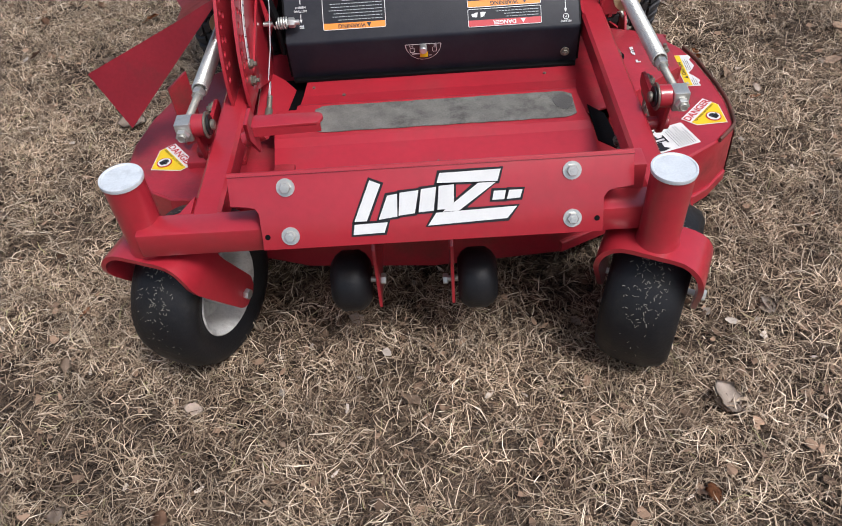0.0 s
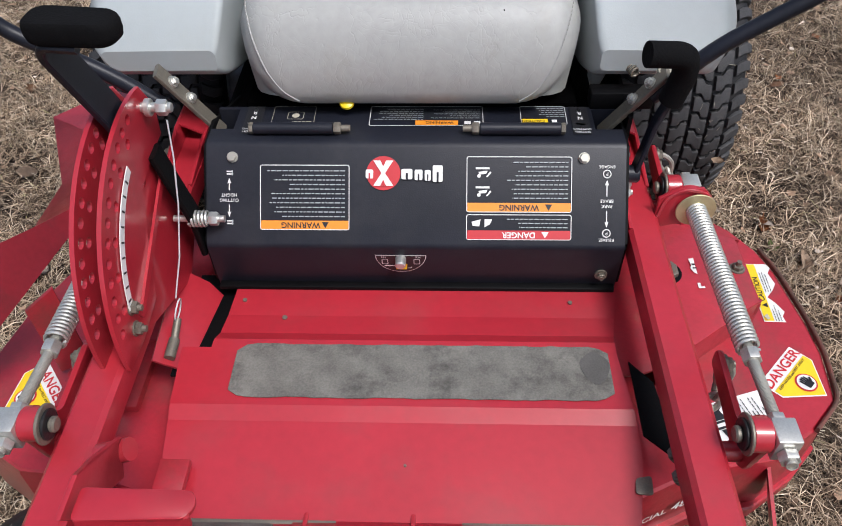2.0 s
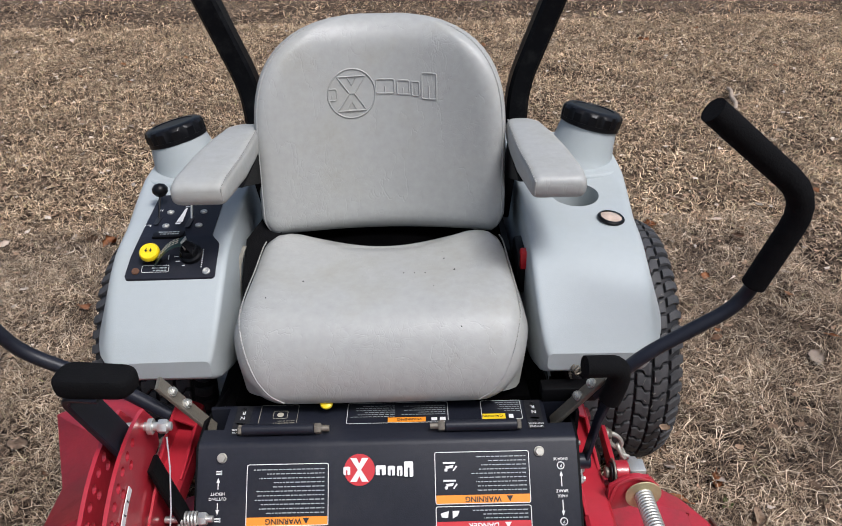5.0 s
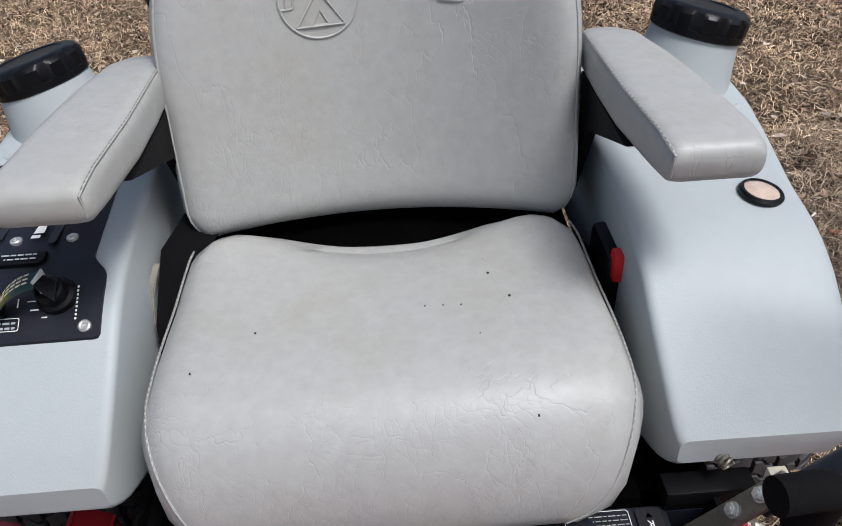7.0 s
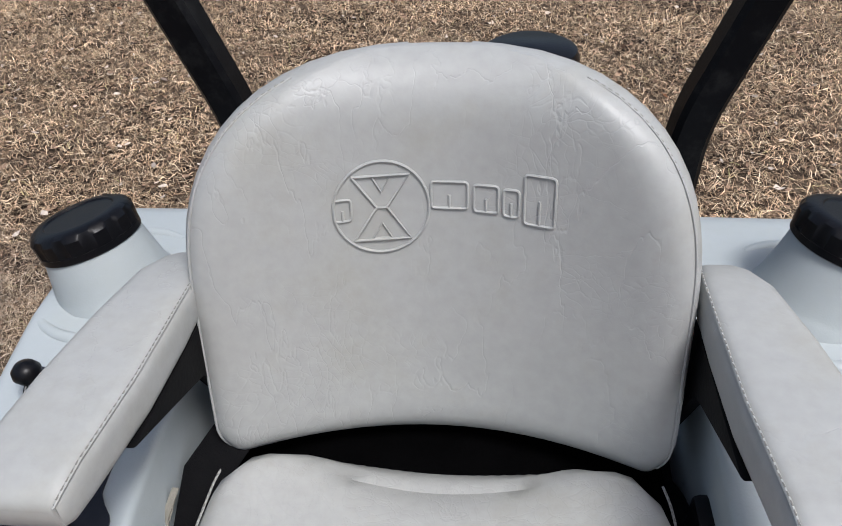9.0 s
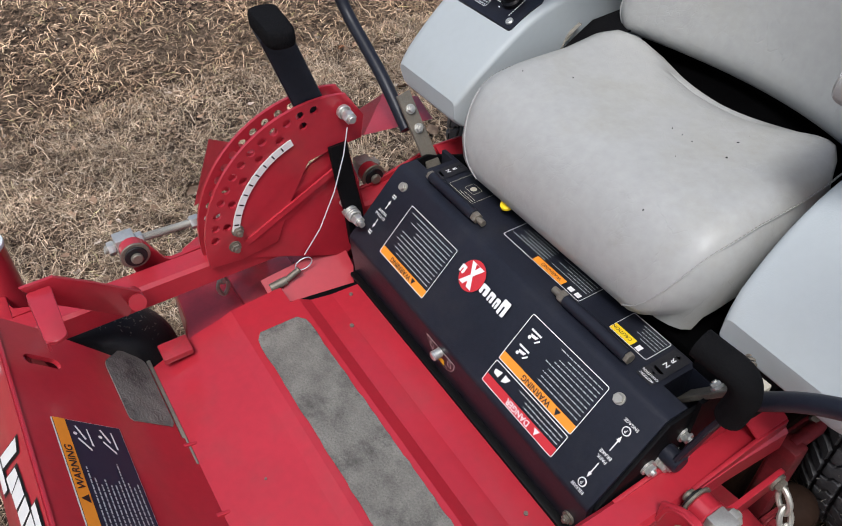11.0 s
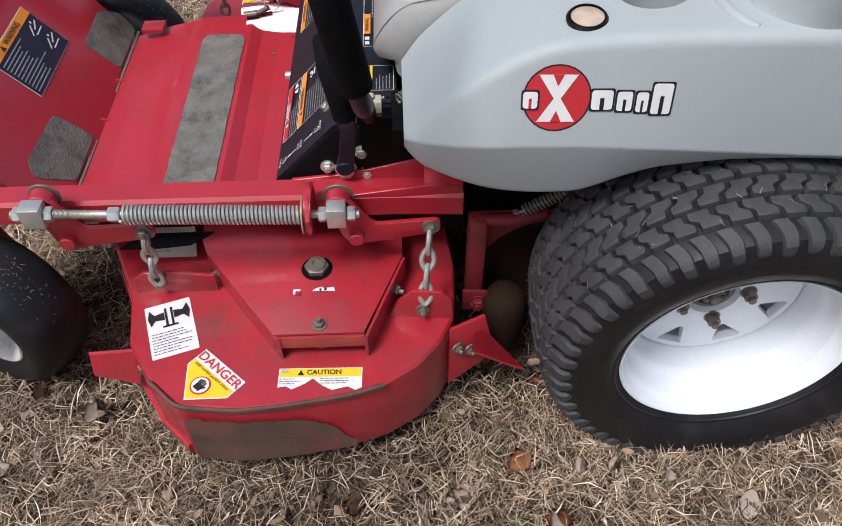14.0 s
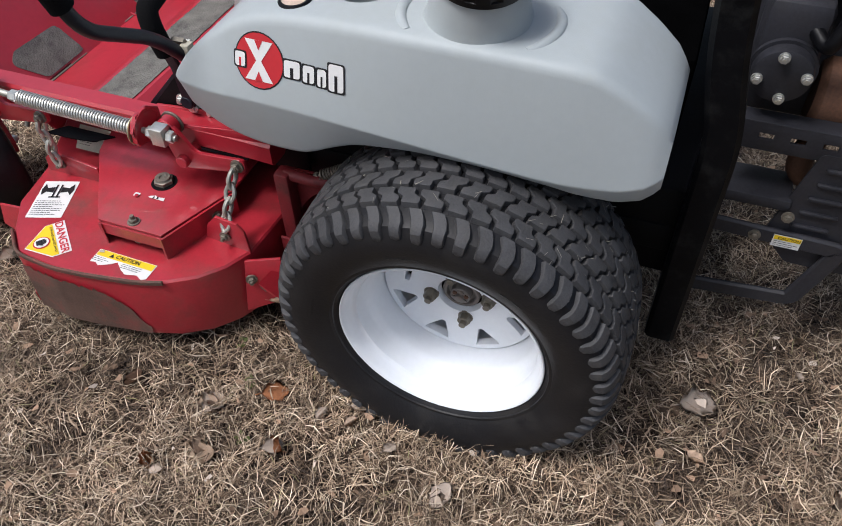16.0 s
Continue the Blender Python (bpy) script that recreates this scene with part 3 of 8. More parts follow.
for px, py, r in ((-0.18, 0.524, 0.004), (0.02, 0.27, 0.002), (-0.25, 0.56, 0.0035), (0.27, 0.56, 0.0035)):
    cyl(bm, (px, py, 0.288), (px, py, 0.2945), r, 10)
pieces("rivet", bm, RUSTY, pan)
bm = bmesh.new()
for gx in (-0.165, 0.235):
    box(bm, gx - 0.14, gx + 0.1, 0.190, 0.197, 0.2795, 0.2835, 0.001)
pieces("hinge_strip", bm, RUSTY, pan)

# ---- frame ----
for sgn in (-1, 1):
    bm = bmesh.new()
    xc = 0.379 if sgn > 0 else -0.375
    sweep(bm, [(xc, -0.01, 0.377), (xc, 0.80, 0.374), (xc + 0.005 * sgn, 0.905, 0.374)], square(0.05, 0.05, 0.006), up=(1, 0, 0))
    arm = part("frame_arm", bm, RED, mower, "square red steel frame tube")
    bm = bmesh.new()
    prism(bm, [(xc - 0.024, 0.62, 0.40), (xc - 0.024, 0.71, 0.408), (xc - 0.024, 0.83, 0.438), (xc - 0.024, 0.90, 0.438), (xc - 0.024, 0.905, 0.36), (xc - 0.024, 0.62, 0.36)], (0.006, 0, 0), 0.0015)
    prism(bm, [(xc + 0.018, 0.72, 0.401), (xc + 0.018, 0.84, 0.416), (xc + 0.018, 0.902, 0.416), (xc + 0.018, 0.905, 0.36), (xc + 0.018, 0.72, 0.36)], (0.006, 0, 0), 0.0015)
    prism(bm, [(xc - 0.02, 0.84, 0.4375), (xc + 0.02, 0.84, 0.417), (xc + 0.02, 0.903, 0.417), (xc - 0.02, 0.903, 0.4375)], (0, 0, -0.004))
    part("gusset", bm, RED, arm)
bm = bmesh.new()
box(bm, -0.485, 0.375, -0.018, 0.034, 0.352, 0.402, 0.006)
beam = part("cross_beam", bm, RED, mower, "square red front cross tube")
bm = bmesh.new()
prism(bm, [(-0.40, 0.02, 0.3985), (-0.452, 0.026, 0.3985), (-0.42, 0.038, 0.3985), (-0.402, 0.08, 0.3985)], (0, 0, -0.045))
box(bm, 0.30, 0.352, 0.03, 0.075, 0.36, 0.45, 0.004)
pieces("beam_gusset", bm, RED, beam)


CLIP = mat("grass_clippings", (0.22, 0.205, 0.17), 0.8, var=0.3, scale=60)


def caster(px, py, yaw):
    m = Matrix.Translation((px, py, 0)) @ Matrix.Rotation(radians(yaw), 4, "Z")
    bm = bmesh.new()
    lathe(bm, (0, 0, 0.338), (0, 0, 1), [(0, 0.036), (0.006, 0.035), (0.012, 0.0335), (0.143, 0.0335), (0.147, 0.0335)], 32)
    # bent flat strap: its front and rear edge, from the middle out to one end
    strap = [(0.0, -0.042, 0.338, 0.042, 0.338), (0.036, -0.042, 0.338, 0.042, 0.338), (0.052, -0.042, 0.336, 0.042, 0.3365), (0.066, -0.043, 0.330, 0.042, 0.332), (0.078, -0.044, 0.320, 0.043, 0.323), (0.086, -0.044, 0.307, 0.045, 0.311), (0.0905, -0.042, 0.290, 0.048, 0.296), (0.092, -0.034, 0.270, 0.053, 0.280), (0.092, -0.018, 0.244, 0.062, 0.262), (0.092, 0.058, 0.132, 0.115, 0.165), (0.092, 0.068, 0.122, 0.115, 0.142), (0.092, 0.082, 0.117, 0.106, 0.126)]
    rows = [(-x, fy, fz, ry, rz) for x, fy, fz, ry, rz in reversed(strap[1:])] + strap
    edge = [[bm.verts.new((x, fy + (ry - fy) * k / 3, fz + (rz - fz) * k / 3)) for k in range(4)] for x, fy, fz, ry, rz in rows]
    sheet_faces = [bm.faces.new([a[k], a[k + 1], b[k + 1], b[k]]) for a, b in zip(edge, edge[1:]) for k in range(3)]
    bmesh.ops.recalc_face_normals(bm, faces=sheet_faces)
    if sum(f.normal.z for f in sheet_faces) < 0:
        bmesh.ops.reverse_faces(bm, faces=sheet_faces)
    bmesh.ops.solidify(bm, geom=sheet_faces, thickness=0.009)
    bm.transform(m)
    fork = part("caster_fork", bm, RED, mower, "red caster fork with upright post")
    bm = bmesh.new()
    lathe(bm, (0, 0, 0.482), (0, 0, 1), [(0, 0.0352), (0.004, 0.0358), (0.007, 0.0352), (0.0072, 0.0325), (0.0058, 0.031), (0.0050, 0.0)], 32, False)
    bm.transform(m)
    part("post_cap", bm, CAPM, fork, "pale pressed steel dust cap")
    c = Vector((0, 0.083, 0.148))
    bm = bmesh.new()
    R = 0.160
    lathe(bm, c, (1, 0, 0), [(-0.050, 0.088), (-0.058, 0.10), (-0.068, 0.120), (-0.067, 0.136), (-0.056, 0.150), (-0.03, R - 0.001), (0, R), (0.03, R - 0.001), (0.056, 0.150), (0.067, 0.136), (0.068, 0.120), (0.058, 0.10), (0.050, 0.088)], 64, False)
    bm.transform(m)
    tyre = part("caster_tyre", bm, RUBBER, fork, "smooth black caster tyre")
    bm = bmesh.new()
    rc = random.Random(int(px * 100) + 90)
    for i in range(420):
        a, h = radians(rc.gauss(75, 38)), rc.gauss(0.008, 0.024)
        if abs(h) > 0.05:
            continue
        r = R + 0.0008 - 6.0 * max(0, abs(h) - 0.03) ** 1.5
        o = c + Vector((h, -math.cos(a) * r, math.sin(a) * r))
        t1, nr = Vector((0, math.sin(a), math.cos(a))), Vector((0, -math.cos(a), math.sin(a)))
        q = rc.uniform(0, 6.28)
        e = (t1 * math.sin(q) + Vector((1, 0, 0)) * math.cos(q)) * rc.uniform(0.002, 0.007)
        sd = e.cross(nr).normalized() * rc.uniform(0.0003, 0.0008)
        bm.faces.new([bm.verts.new(p) for p in (o - sd, o + sd, o + e + sd + nr * 0.0008, o + e - sd + nr * 0.0008)])
    bm.transform(m)
    tagged(part("grass_clipping", bm, CLIP, tyre, "dry grass clippings stuck to rubber", False), kind="stuff")
    bm = bmesh.new()
    lathe(bm, c, (1, 0, 0), [(-0.053, 0.089), (-0.056, 0.094), (-0.058, 0.091), (-0.054, 0.084), (-0.03, 0.072), (-0.012, 0.066), (-0.012, 0.034), (-0.062, 0.030), (-0.064, 0.012)], 40, False)
    lathe(bm, c, (1, 0, 0), [(0.053, 0.089), (0.056, 0.094), (0.058, 0.091), (0.054, 0.084), (0.03, 0.072), (0.012, 0.066), (0.012, 0.034), (0.062, 0.030), (0.064, 0.012)], 40, False)
    bm.transform(m)
    part("caster_rim", bm, WHITED, fork, "dirty white steel caster rim")
    bm = bmesh.new()
    cyl(bm, c - Vector((0.108, 0, 0)), c + Vector((0.103, 0, 0)), 0.006, 12)
    hexnut(bm, c + Vector((0.093, 0, 0)), c + Vector((0.103, 0, 0)), 0.011)
    hexnut(bm, c - Vector((0.093, 0, 0)), c - Vector((0.103, 0, 0)), 0.011)
    bm.transform(m)
    part("axle_bolt", bm, ZINC, fork)


caster(0.372, -0.028, -25)
caster(-0.487, 0.030, -20)

# ---- cutting deck ----
half = [(0.0, 0.215), (0.27, 0.235), (0.44, 0.315), (0.549, 0.335), (0.624, 0.384), (0.674, 0.437), (0.684, 0.53), (0.679, 0.60), (0.663, 0.71), (0.646, 0.765), (0.612, 0.82), (0.570, 0.858), (0.515, 0.886), (0.40, 0.895), (0.25, 0.88), (0.0, 0.88)]
left = [(-0.25, 0.88), (-0.40, 0.86), (-0.52, 0.80), (-0.60, 0.74), (-0.655, 0.60), (-0.675, 0.50), (-0.672, 0.407), (-0.645, 0.356), (-0.55, 0.30), (-0.44, 0.29), (-0.27, 0.235)]
deck_top = half + left
ZD, ZS = 0.210, 0.055


def ringz(z, grow):
    out = []
    for x, y in deck_top:
        v = Vector((x, y - 0.56))
        out.append((x + grow * v.normalized().x, y + grow * v.normalized().y, z))
    return out


bm = bmesh.new()
loft(bm, [ringz(ZS, 0.004), ringz(ZS + 0.012, 0.006), ringz(ZD - 0.012, 0.001), ringz(ZD - 0.004, -0.001), ringz(ZD, -0.006)])
deck = part("cutting_deck", bm, REDW, mower, "worn red steel cutting deck with scuffed edges", True, 25)
bm = bmesh.new()
edge = [p for p in half if p[0] > 0.55 and 0.33 < p[1] < 0.80]
path = [(x * 1.001 + 0.002, y, ZD + 0.001) for x, y in edge]
sweep(bm, smooth_path(path, 0.02), square(0.012, 0.006, 0.002), up=(0, 0, 1))
part("rub_rail", bm, SCUFF, deck, "bare worn steel rub rail")
bm = bmesh.new()
rnd = random.Random(3)
lows, tops = [], []
for k in range(41):
    y = 0.442 + 0.27 * k / 40
    x = float(np.interp(y, [0.437, 0.53, 0.60, 0.71], [0.678, 0.688, 0.683, 0.667])) + 0.0045
    h = float(np.interp(k, [0, 3, 26, 34, 40], [0.185, 0.188, 0.175, 0.14, 0.075])) + rnd.uniform(-0.006, 0.006)
    lows.append((x + 0.003, y, 0.062))
    tops.append((x - 0.001, y, h))
loft(bm, [lows, tops], False, False)
part("scuff_patch", bm, SCUFF, deck, "brown scuffed skirt patch", True, 60)
# front lip along the skirt
bm = bmesh.new()
lip = [(0.27, 0.232), (0.44, 0.312), (0.545, 0.33), (0.62, 0.38), (0.674, 0.436)]
sweep(bm, [(x, y - 0.004, 0.075) for x, y in lip], square(0.03, 0.014, 0.003), up=(0, 0, 1))
prism(bm, [(0.545, 0.335, 0.19), (0.535, 0.25, 0.17), (0.545, 0.245, 0.12), (0.565, 0.33, 0.12)], (0.006, 0.004, 0))
part("front_lip", bm, REDW, deck)
# raised cover over the right spindle
bm = bmesh.new()
cov = [(0.36, 0.44), (0.40, 0.455), (0.582, 0.588), (0.582, 0.735), (0.42, 0.80), (0.30, 0.80), (0.30, 0.44)]
prism(bm, [(x, y, 0.262) for x, y in cov], (0, 0, 0.006), 0.0015)
prism(bm, [(0.582, 0.588, 0.262), (0.582, 0.735, 0.262), (0.582, 0.735, 0.236), (0.582, 0.588, 0.236)], (0.005, 0, 0))
for (x0, y0), (x1, y1) in (((0.40, 0.455), (0.59, 0.594)), ((0.59, 0.735), (0.42, 0.80))):
    prism(bm, [(x0, y0, 0.264), (x1, y1, 0.264), (x1, y1, 0.199), (x0, y0, 0.199)], (0.0, 0.005, 0))
cover = pieces("spindle_cover", bm, REDW, deck, "raised red spindle cover plate")
bm = bmesh.new()
lathe(bm, (0.444, 0.652, 0.268), (0, 0, 1), [(0, 0.027), (0.0008, 0.027)], 24)
part("cover_hole", bm, BLACKD, deck)
bm = bmesh.new()
hexnut(bm, (0.444, 0.652, 0.268), (0.444, 0.652, 0.279), 0.021)
lathe(bm, (0.444, 0.652, 0.279), (0, 0, 1), [(0, 0.017), (0.004, 0.015), (0.004, 0.008), (0.001, 0.006)], 20)
part("spindle_nut", bm, RUSTY, deck, "weathered spindle nut")
for p, n in (((0.566, 0.662, 0.268), (0, 0, 1)), ((0.566, 0.662, 0.222), (0, 0, 1)), ((0.415, 0.475, 0.235), (0.6, -0.75, 0.2)), ((0.47, 0.785, 0.236), (0.4, 0.9, 0))):
    bm = bmesh.new()
    bolt(bm, p, n, 0.009, 0.008, 0.013)
    part("bolt", bm, RUSTY, deck)
d = Decal((0.497, 0.655, 0.269), (0, 1, 0), (-1, 0, 0))
d.rect(-0.04, -0.028, -0.005, 0.006, W_, 0).rect(-0.036, -0.028, -0.007, 0.001, RP_, 1)
d.poly([(-0.008, 0.001), (0.03, 0.0), (0.028, 0.009), (0.012, 0.007), (0.006, 0.010), (-0.004, 0.006)], W_, 0)
d.rect(0.004, 0.007, -0.001, 0.006, K_, 1).rect(0.012, 0.016, 0.001, 0.006, K_, 1)
d.done("torn_label", deck, "torn scraps of a white label")
# rear and front hanger tabs
for pts, dv in (([(0.502, 0.775, 0.206), (0.512, 0.885, 0.206), (0.511, 0.88, 0.262), (0.509, 0.865, 0.277), (0.505, 0.815, 0.279), (0.503, 0.79, 0.250)], (0.006, 0, 0)), ([(0.432, 0.325, 0.206), (0.432, 0.47, 0.206), (0.432, 0.47, 0.250), (0.432, 0.40, 0.262), (0.432, 0.35, 0.262), (0.432, 0.33, 0.245)], (0.006, 0, 0)), ([(0.53, 0.875, 0.198), (0.50, 0.94, 0.198), (0.50, 0.95, 0.15), (0.51, 0.96, 0.10), (0.56, 0.875, 0.08)], (0.006, 0.003, 0))):
    bm = bmesh.new()
    prism(bm, pts, dv, 0.001)
    part("hanger_tab", bm, REDW, deck)
for p, n in (((0.516, 0.832, 0.236), (1, 0, 0)), ((0.440, 0.372, 0.240), (1, 0, 0)), ((0.545, 0.892, 0.16), (0.8, 0.5, 0)), ((0.535, 0.915, 0.14), (0.8, 0.5, 0))):
    bm = bmesh.new()
    bolt(bm, p, n, 0.008, 0.006, 0.012)
    part("bolt", bm, RUSTY, deck)
bm = bmesh.new()
prism(bm, [(0.50, 0.93, 0.168), (0.556, 0.915, 0.162), (0.566, 0.985, 0.128), (0.562, 1.012, 0.108), (0.552, 1.016, 0.090), (0.52, 0.98, 0.092)], (0, 0, 0.006))
part("rear_bracket", bm, REDW, deck)


def danger_decal(o, u, v):
    d = Decal(o, u, v)
    d.poly([(-0.05, 0.043), (0.05, 0.043), (0.05, 0.004), (0, -0.043), (-0.05, 0.004)], W_, 0)
    d.poly([(-0.048, 0.0185), (0.048, 0.0185), (0.048, 0.005), (0, -0.0405), (-0.048, 0.005)], Y_, 1)
    d.text("DANGER", 0.0225, 0, 0.0305, R_, 1, 1.08).text("KEEP HANDS and FEET AWAY", 0.0062, 0, 0.0140, K_, 2)
    d.disc(0, -0.009, 0.017, R_, 2).disc(0, -0.009, 0.0145, W_, 3)
    d.rect(-0.007, 0.007, -0.019, -0.008, K_, 4, 0.002)
    for i in range(4):
        d.rect(-0.0072 + i * 0.0037, -0.0044 + i * 0.0037, -0.0085, -0.0005 + 0.0018 * (i in (1, 2)), K_, 4)
    d.poly([(0.006, -0.016), (0.012, -0.008), (0.0098, -0.006), (0.0045, -0.011)], K_, 5)
    return d


danger_decal((0.631, 0.475, ZD), (0.68, 0.73, 0), (-0.73, 0.68, 0)).done("danger_label", deck, "yellow danger label with a pictogram")
danger_decal((-0.580, 0.429, ZD), (0.63, -0.78, 0), (0.78, 0.63, 0)).done("danger_label", deck, "yellow danger label with a pictogram")
d = Decal((0.519, 0.401, ZD), (-0.31, 0.95, 0), (-0.95, -0.31, 0))
d.rect(-0.039, 0.039, -0.058, 0.058, W_, 0, 0.003)
for sg in (-1, 1):
    d.poly([(sg * 0.008, 0.02), (sg * 0.024, 0.023), (sg * 0.032, 0.012), (sg * 0.036, 0.030), (sg * 0.032, 0.048), (sg * 0.024, 0.035), (sg * 0.008, 0.038)], K_, 1)
    d.rect(sg * 0.005 - 0.002, sg * 0.005 + 0.002, 0.006, 0.046, K_, 1)
d.rect(-0.013, 0.013, 0.004, 0.008, K_, 1)
d.bars(-0.034, 0.034, -0.006, 8, 0.006, 0.0026, K_, 1, 9)
d.done("blade_label", deck, "white label with a black blade drawing")
d = Decal((0.633, 0.661, ZD), (0.02, 1, 0), (-1, 0.02, 0))
d.poly([(-0.068, 0.022), (0.068, 0.022), (0.068, -0.016), (0.058, -0.021), (0.045, -0.014), (0.02, -0.020), (0.005, -0.012), (-0.012, 0.002), (-0.025, -0.008), (-0.045, -0.018), (-0.055, -0.012), (-0.068, -0.014)], W_, 0)
d.rect(-0.066, 0.066, 0.005, 0.0205, Y_, 1).text("CAUTION", 0.0125, 0.006, 0.0125, K_, 2).tri(-0.032, 0.012, 0.0055, K_, 2)
d.bars(0.0, 0.066, 0.002, 3, 0.0045, 0.002, K_, 1, 3).bars(-0.066, -0.03, 0.002, 3, 0.0045, 0.002, K_, 1, 4)
d.poly([(-0.066, 0.016), (-0.058, 0.021), (-0.052, 0.014), (-0.062, 0.011)], B_, 3)
d.done("caution_label", deck, "torn yellow and white caution label")
d = Decal((-0.517, 0.514, ZD), (1, 0, 0), (0, 1, 0))
d.poly([(-0.020, -0.012), (-0.008, -0.016), (0.006, -0.013), (0.026, -0.018), (0.016, 0.004), (-0.004, 0.028), (-0.010, 0.008)], B_, 0).bars(-0.010, 0.014, 0.004, 3, 0.006, 0.002, K_, 1, 5)
d.done("torn_label", deck, "torn buff paper label")
d = Decal((0.338, 0.375, 0.226), (0.0, 1, 0), (-0.55, 0.0, 0.6))
d.rect(-0.043, 0.043, -0.033, 0.033, B_, 0).bars(-0.035, 0.0, 0.02, 6, 0.006, 0.002, K_, 1, 8).poly([(0.01, 0.0), (0.03, 0.015), (0.03, 0.016), (0.009, 0.0015)], K_, 1)
d.done("paper_label", deck, "buff paper label")
d = Decal((0.355, 0.268, 0.15), (0.9, 0.42, 0), (0, 0, 1))
d.text("COMMERCIAL", 0.021, -0.022, 0, W_, 3).text("48", 0.03, 0.068, 0, W_, 3)
d.done("deck_lettering", deck, "worn white capitals")
bm = bmesh.new()
lathe(bm, (-0.42, 0.62, 0.209), (0, 0, 1), [(0, 0.10), (0.02, 0.095), (0.024, 0.03), (0.05, 0.026), (0.055, 0.02)], 28)
box(bm, -0.53, -0.40, 0.40, 0.53, 0.199, 0.225, 0.004)
part("left_spindle_housing", bm, REDW, deck)
# anti-scalp rollers under the front
for rx, rz, rr in ((-0.157, 0.185, 0.058), (0.080, 0.175, 0.058)):
    bm = bmesh.new()
    lathe(bm, (rx - 0.036, 0.06, rz), (1, 0, 0), [(0, 0.025), (0, rr - 0.02), (0.008, rr - 0.008), (0.02, rr), (0.052, rr), (0.064, rr - 0.008), (0.072, rr - 0.02), (0.072, 0.025)], 32)
    part("roller", bm, RUBBER, deck, "black plastic anti-scalp roller")
    bm = bmesh.new()
    s = 1 if rx < 0 else -1
    bx = rx + s * 0.05
    prism(bm, [(bx, 0.02, 0.15), (bx, 0.09, 0.15), (bx, 0.25, 0.19), (bx, 0.25, 0.27), (bx, 0.05, 0.33), (bx, 0.02, 0.30)], (0.006, 0, 0), 0.001)
    part("roller_bracket", bm, RED, deck)
    bm = bmesh.new()
    cyl(bm, (rx, 0.06, rz), (rx + s * 0.065, 0.06, rz), 0.006, 10)
    hexnut(bm, (rx + s * 0.055, 0.06, rz), (rx + s * 0.065, 0.06, rz), 0.011)
    part("roller_bolt", bm, ZINC, deck)
bm = bmesh.new()
prism(bm, [(-0.30, 0.06, 0.30), (0.30, 0.06, 0.30), (0.30, 0.23, 0.20), (-0.30, 0.23, 0.20)], (0, 0, -0.006))
part("belly_plate", bm, RED, deck)

# ---- discharge chute ----
bm = bmesh.new()
A, B, J, K, M, N, L1, L2, L3 = [Vector(p) for p in ((-0.699, 0.478, 0.412), (-0.613, 0.397, 0.327), (-0.392, 0.537, 0.540), (-0.495, 0.511, 0.497), (-0.522, 0.650, 0.458), (-0.430, 0.70, 0.492), (-0.617, 0.851, 0.443), (-0.500, 0.866, 0.488), (-0.437, 0.861, 0.470))]
av = {i: bm.verts.new(p) for i, p in enumerate((A, B, J, K, M, N, L1, L2, L3))}
for ids in ((0, 1, 2, 3), (3, 2, 5, 4), (4, 5, 8, 7, 6)):
    bm.faces.new([av[i] for i in ids])
bmesh.ops.solidify(bm, geom=list(bm.faces), thickness=0.005)
chute = part("discharge_chute", bm, REDW, mower, "red steel discharge deflector", True, 20)
bm = bmesh.new()
prism(bm, [B + Vector((0.075, 0.065, 0.045)), B + Vector((0.115, 0.09, 0.07)), B + Vector((0.115, 0.09, -0.10)), B + Vector((0.075, 0.065, -0.10))], (-0.004, 0.006, 0), 0.001)
part("chute_bracket", bm, REDW, chute)

# ---- lift rods, springs and chains ----


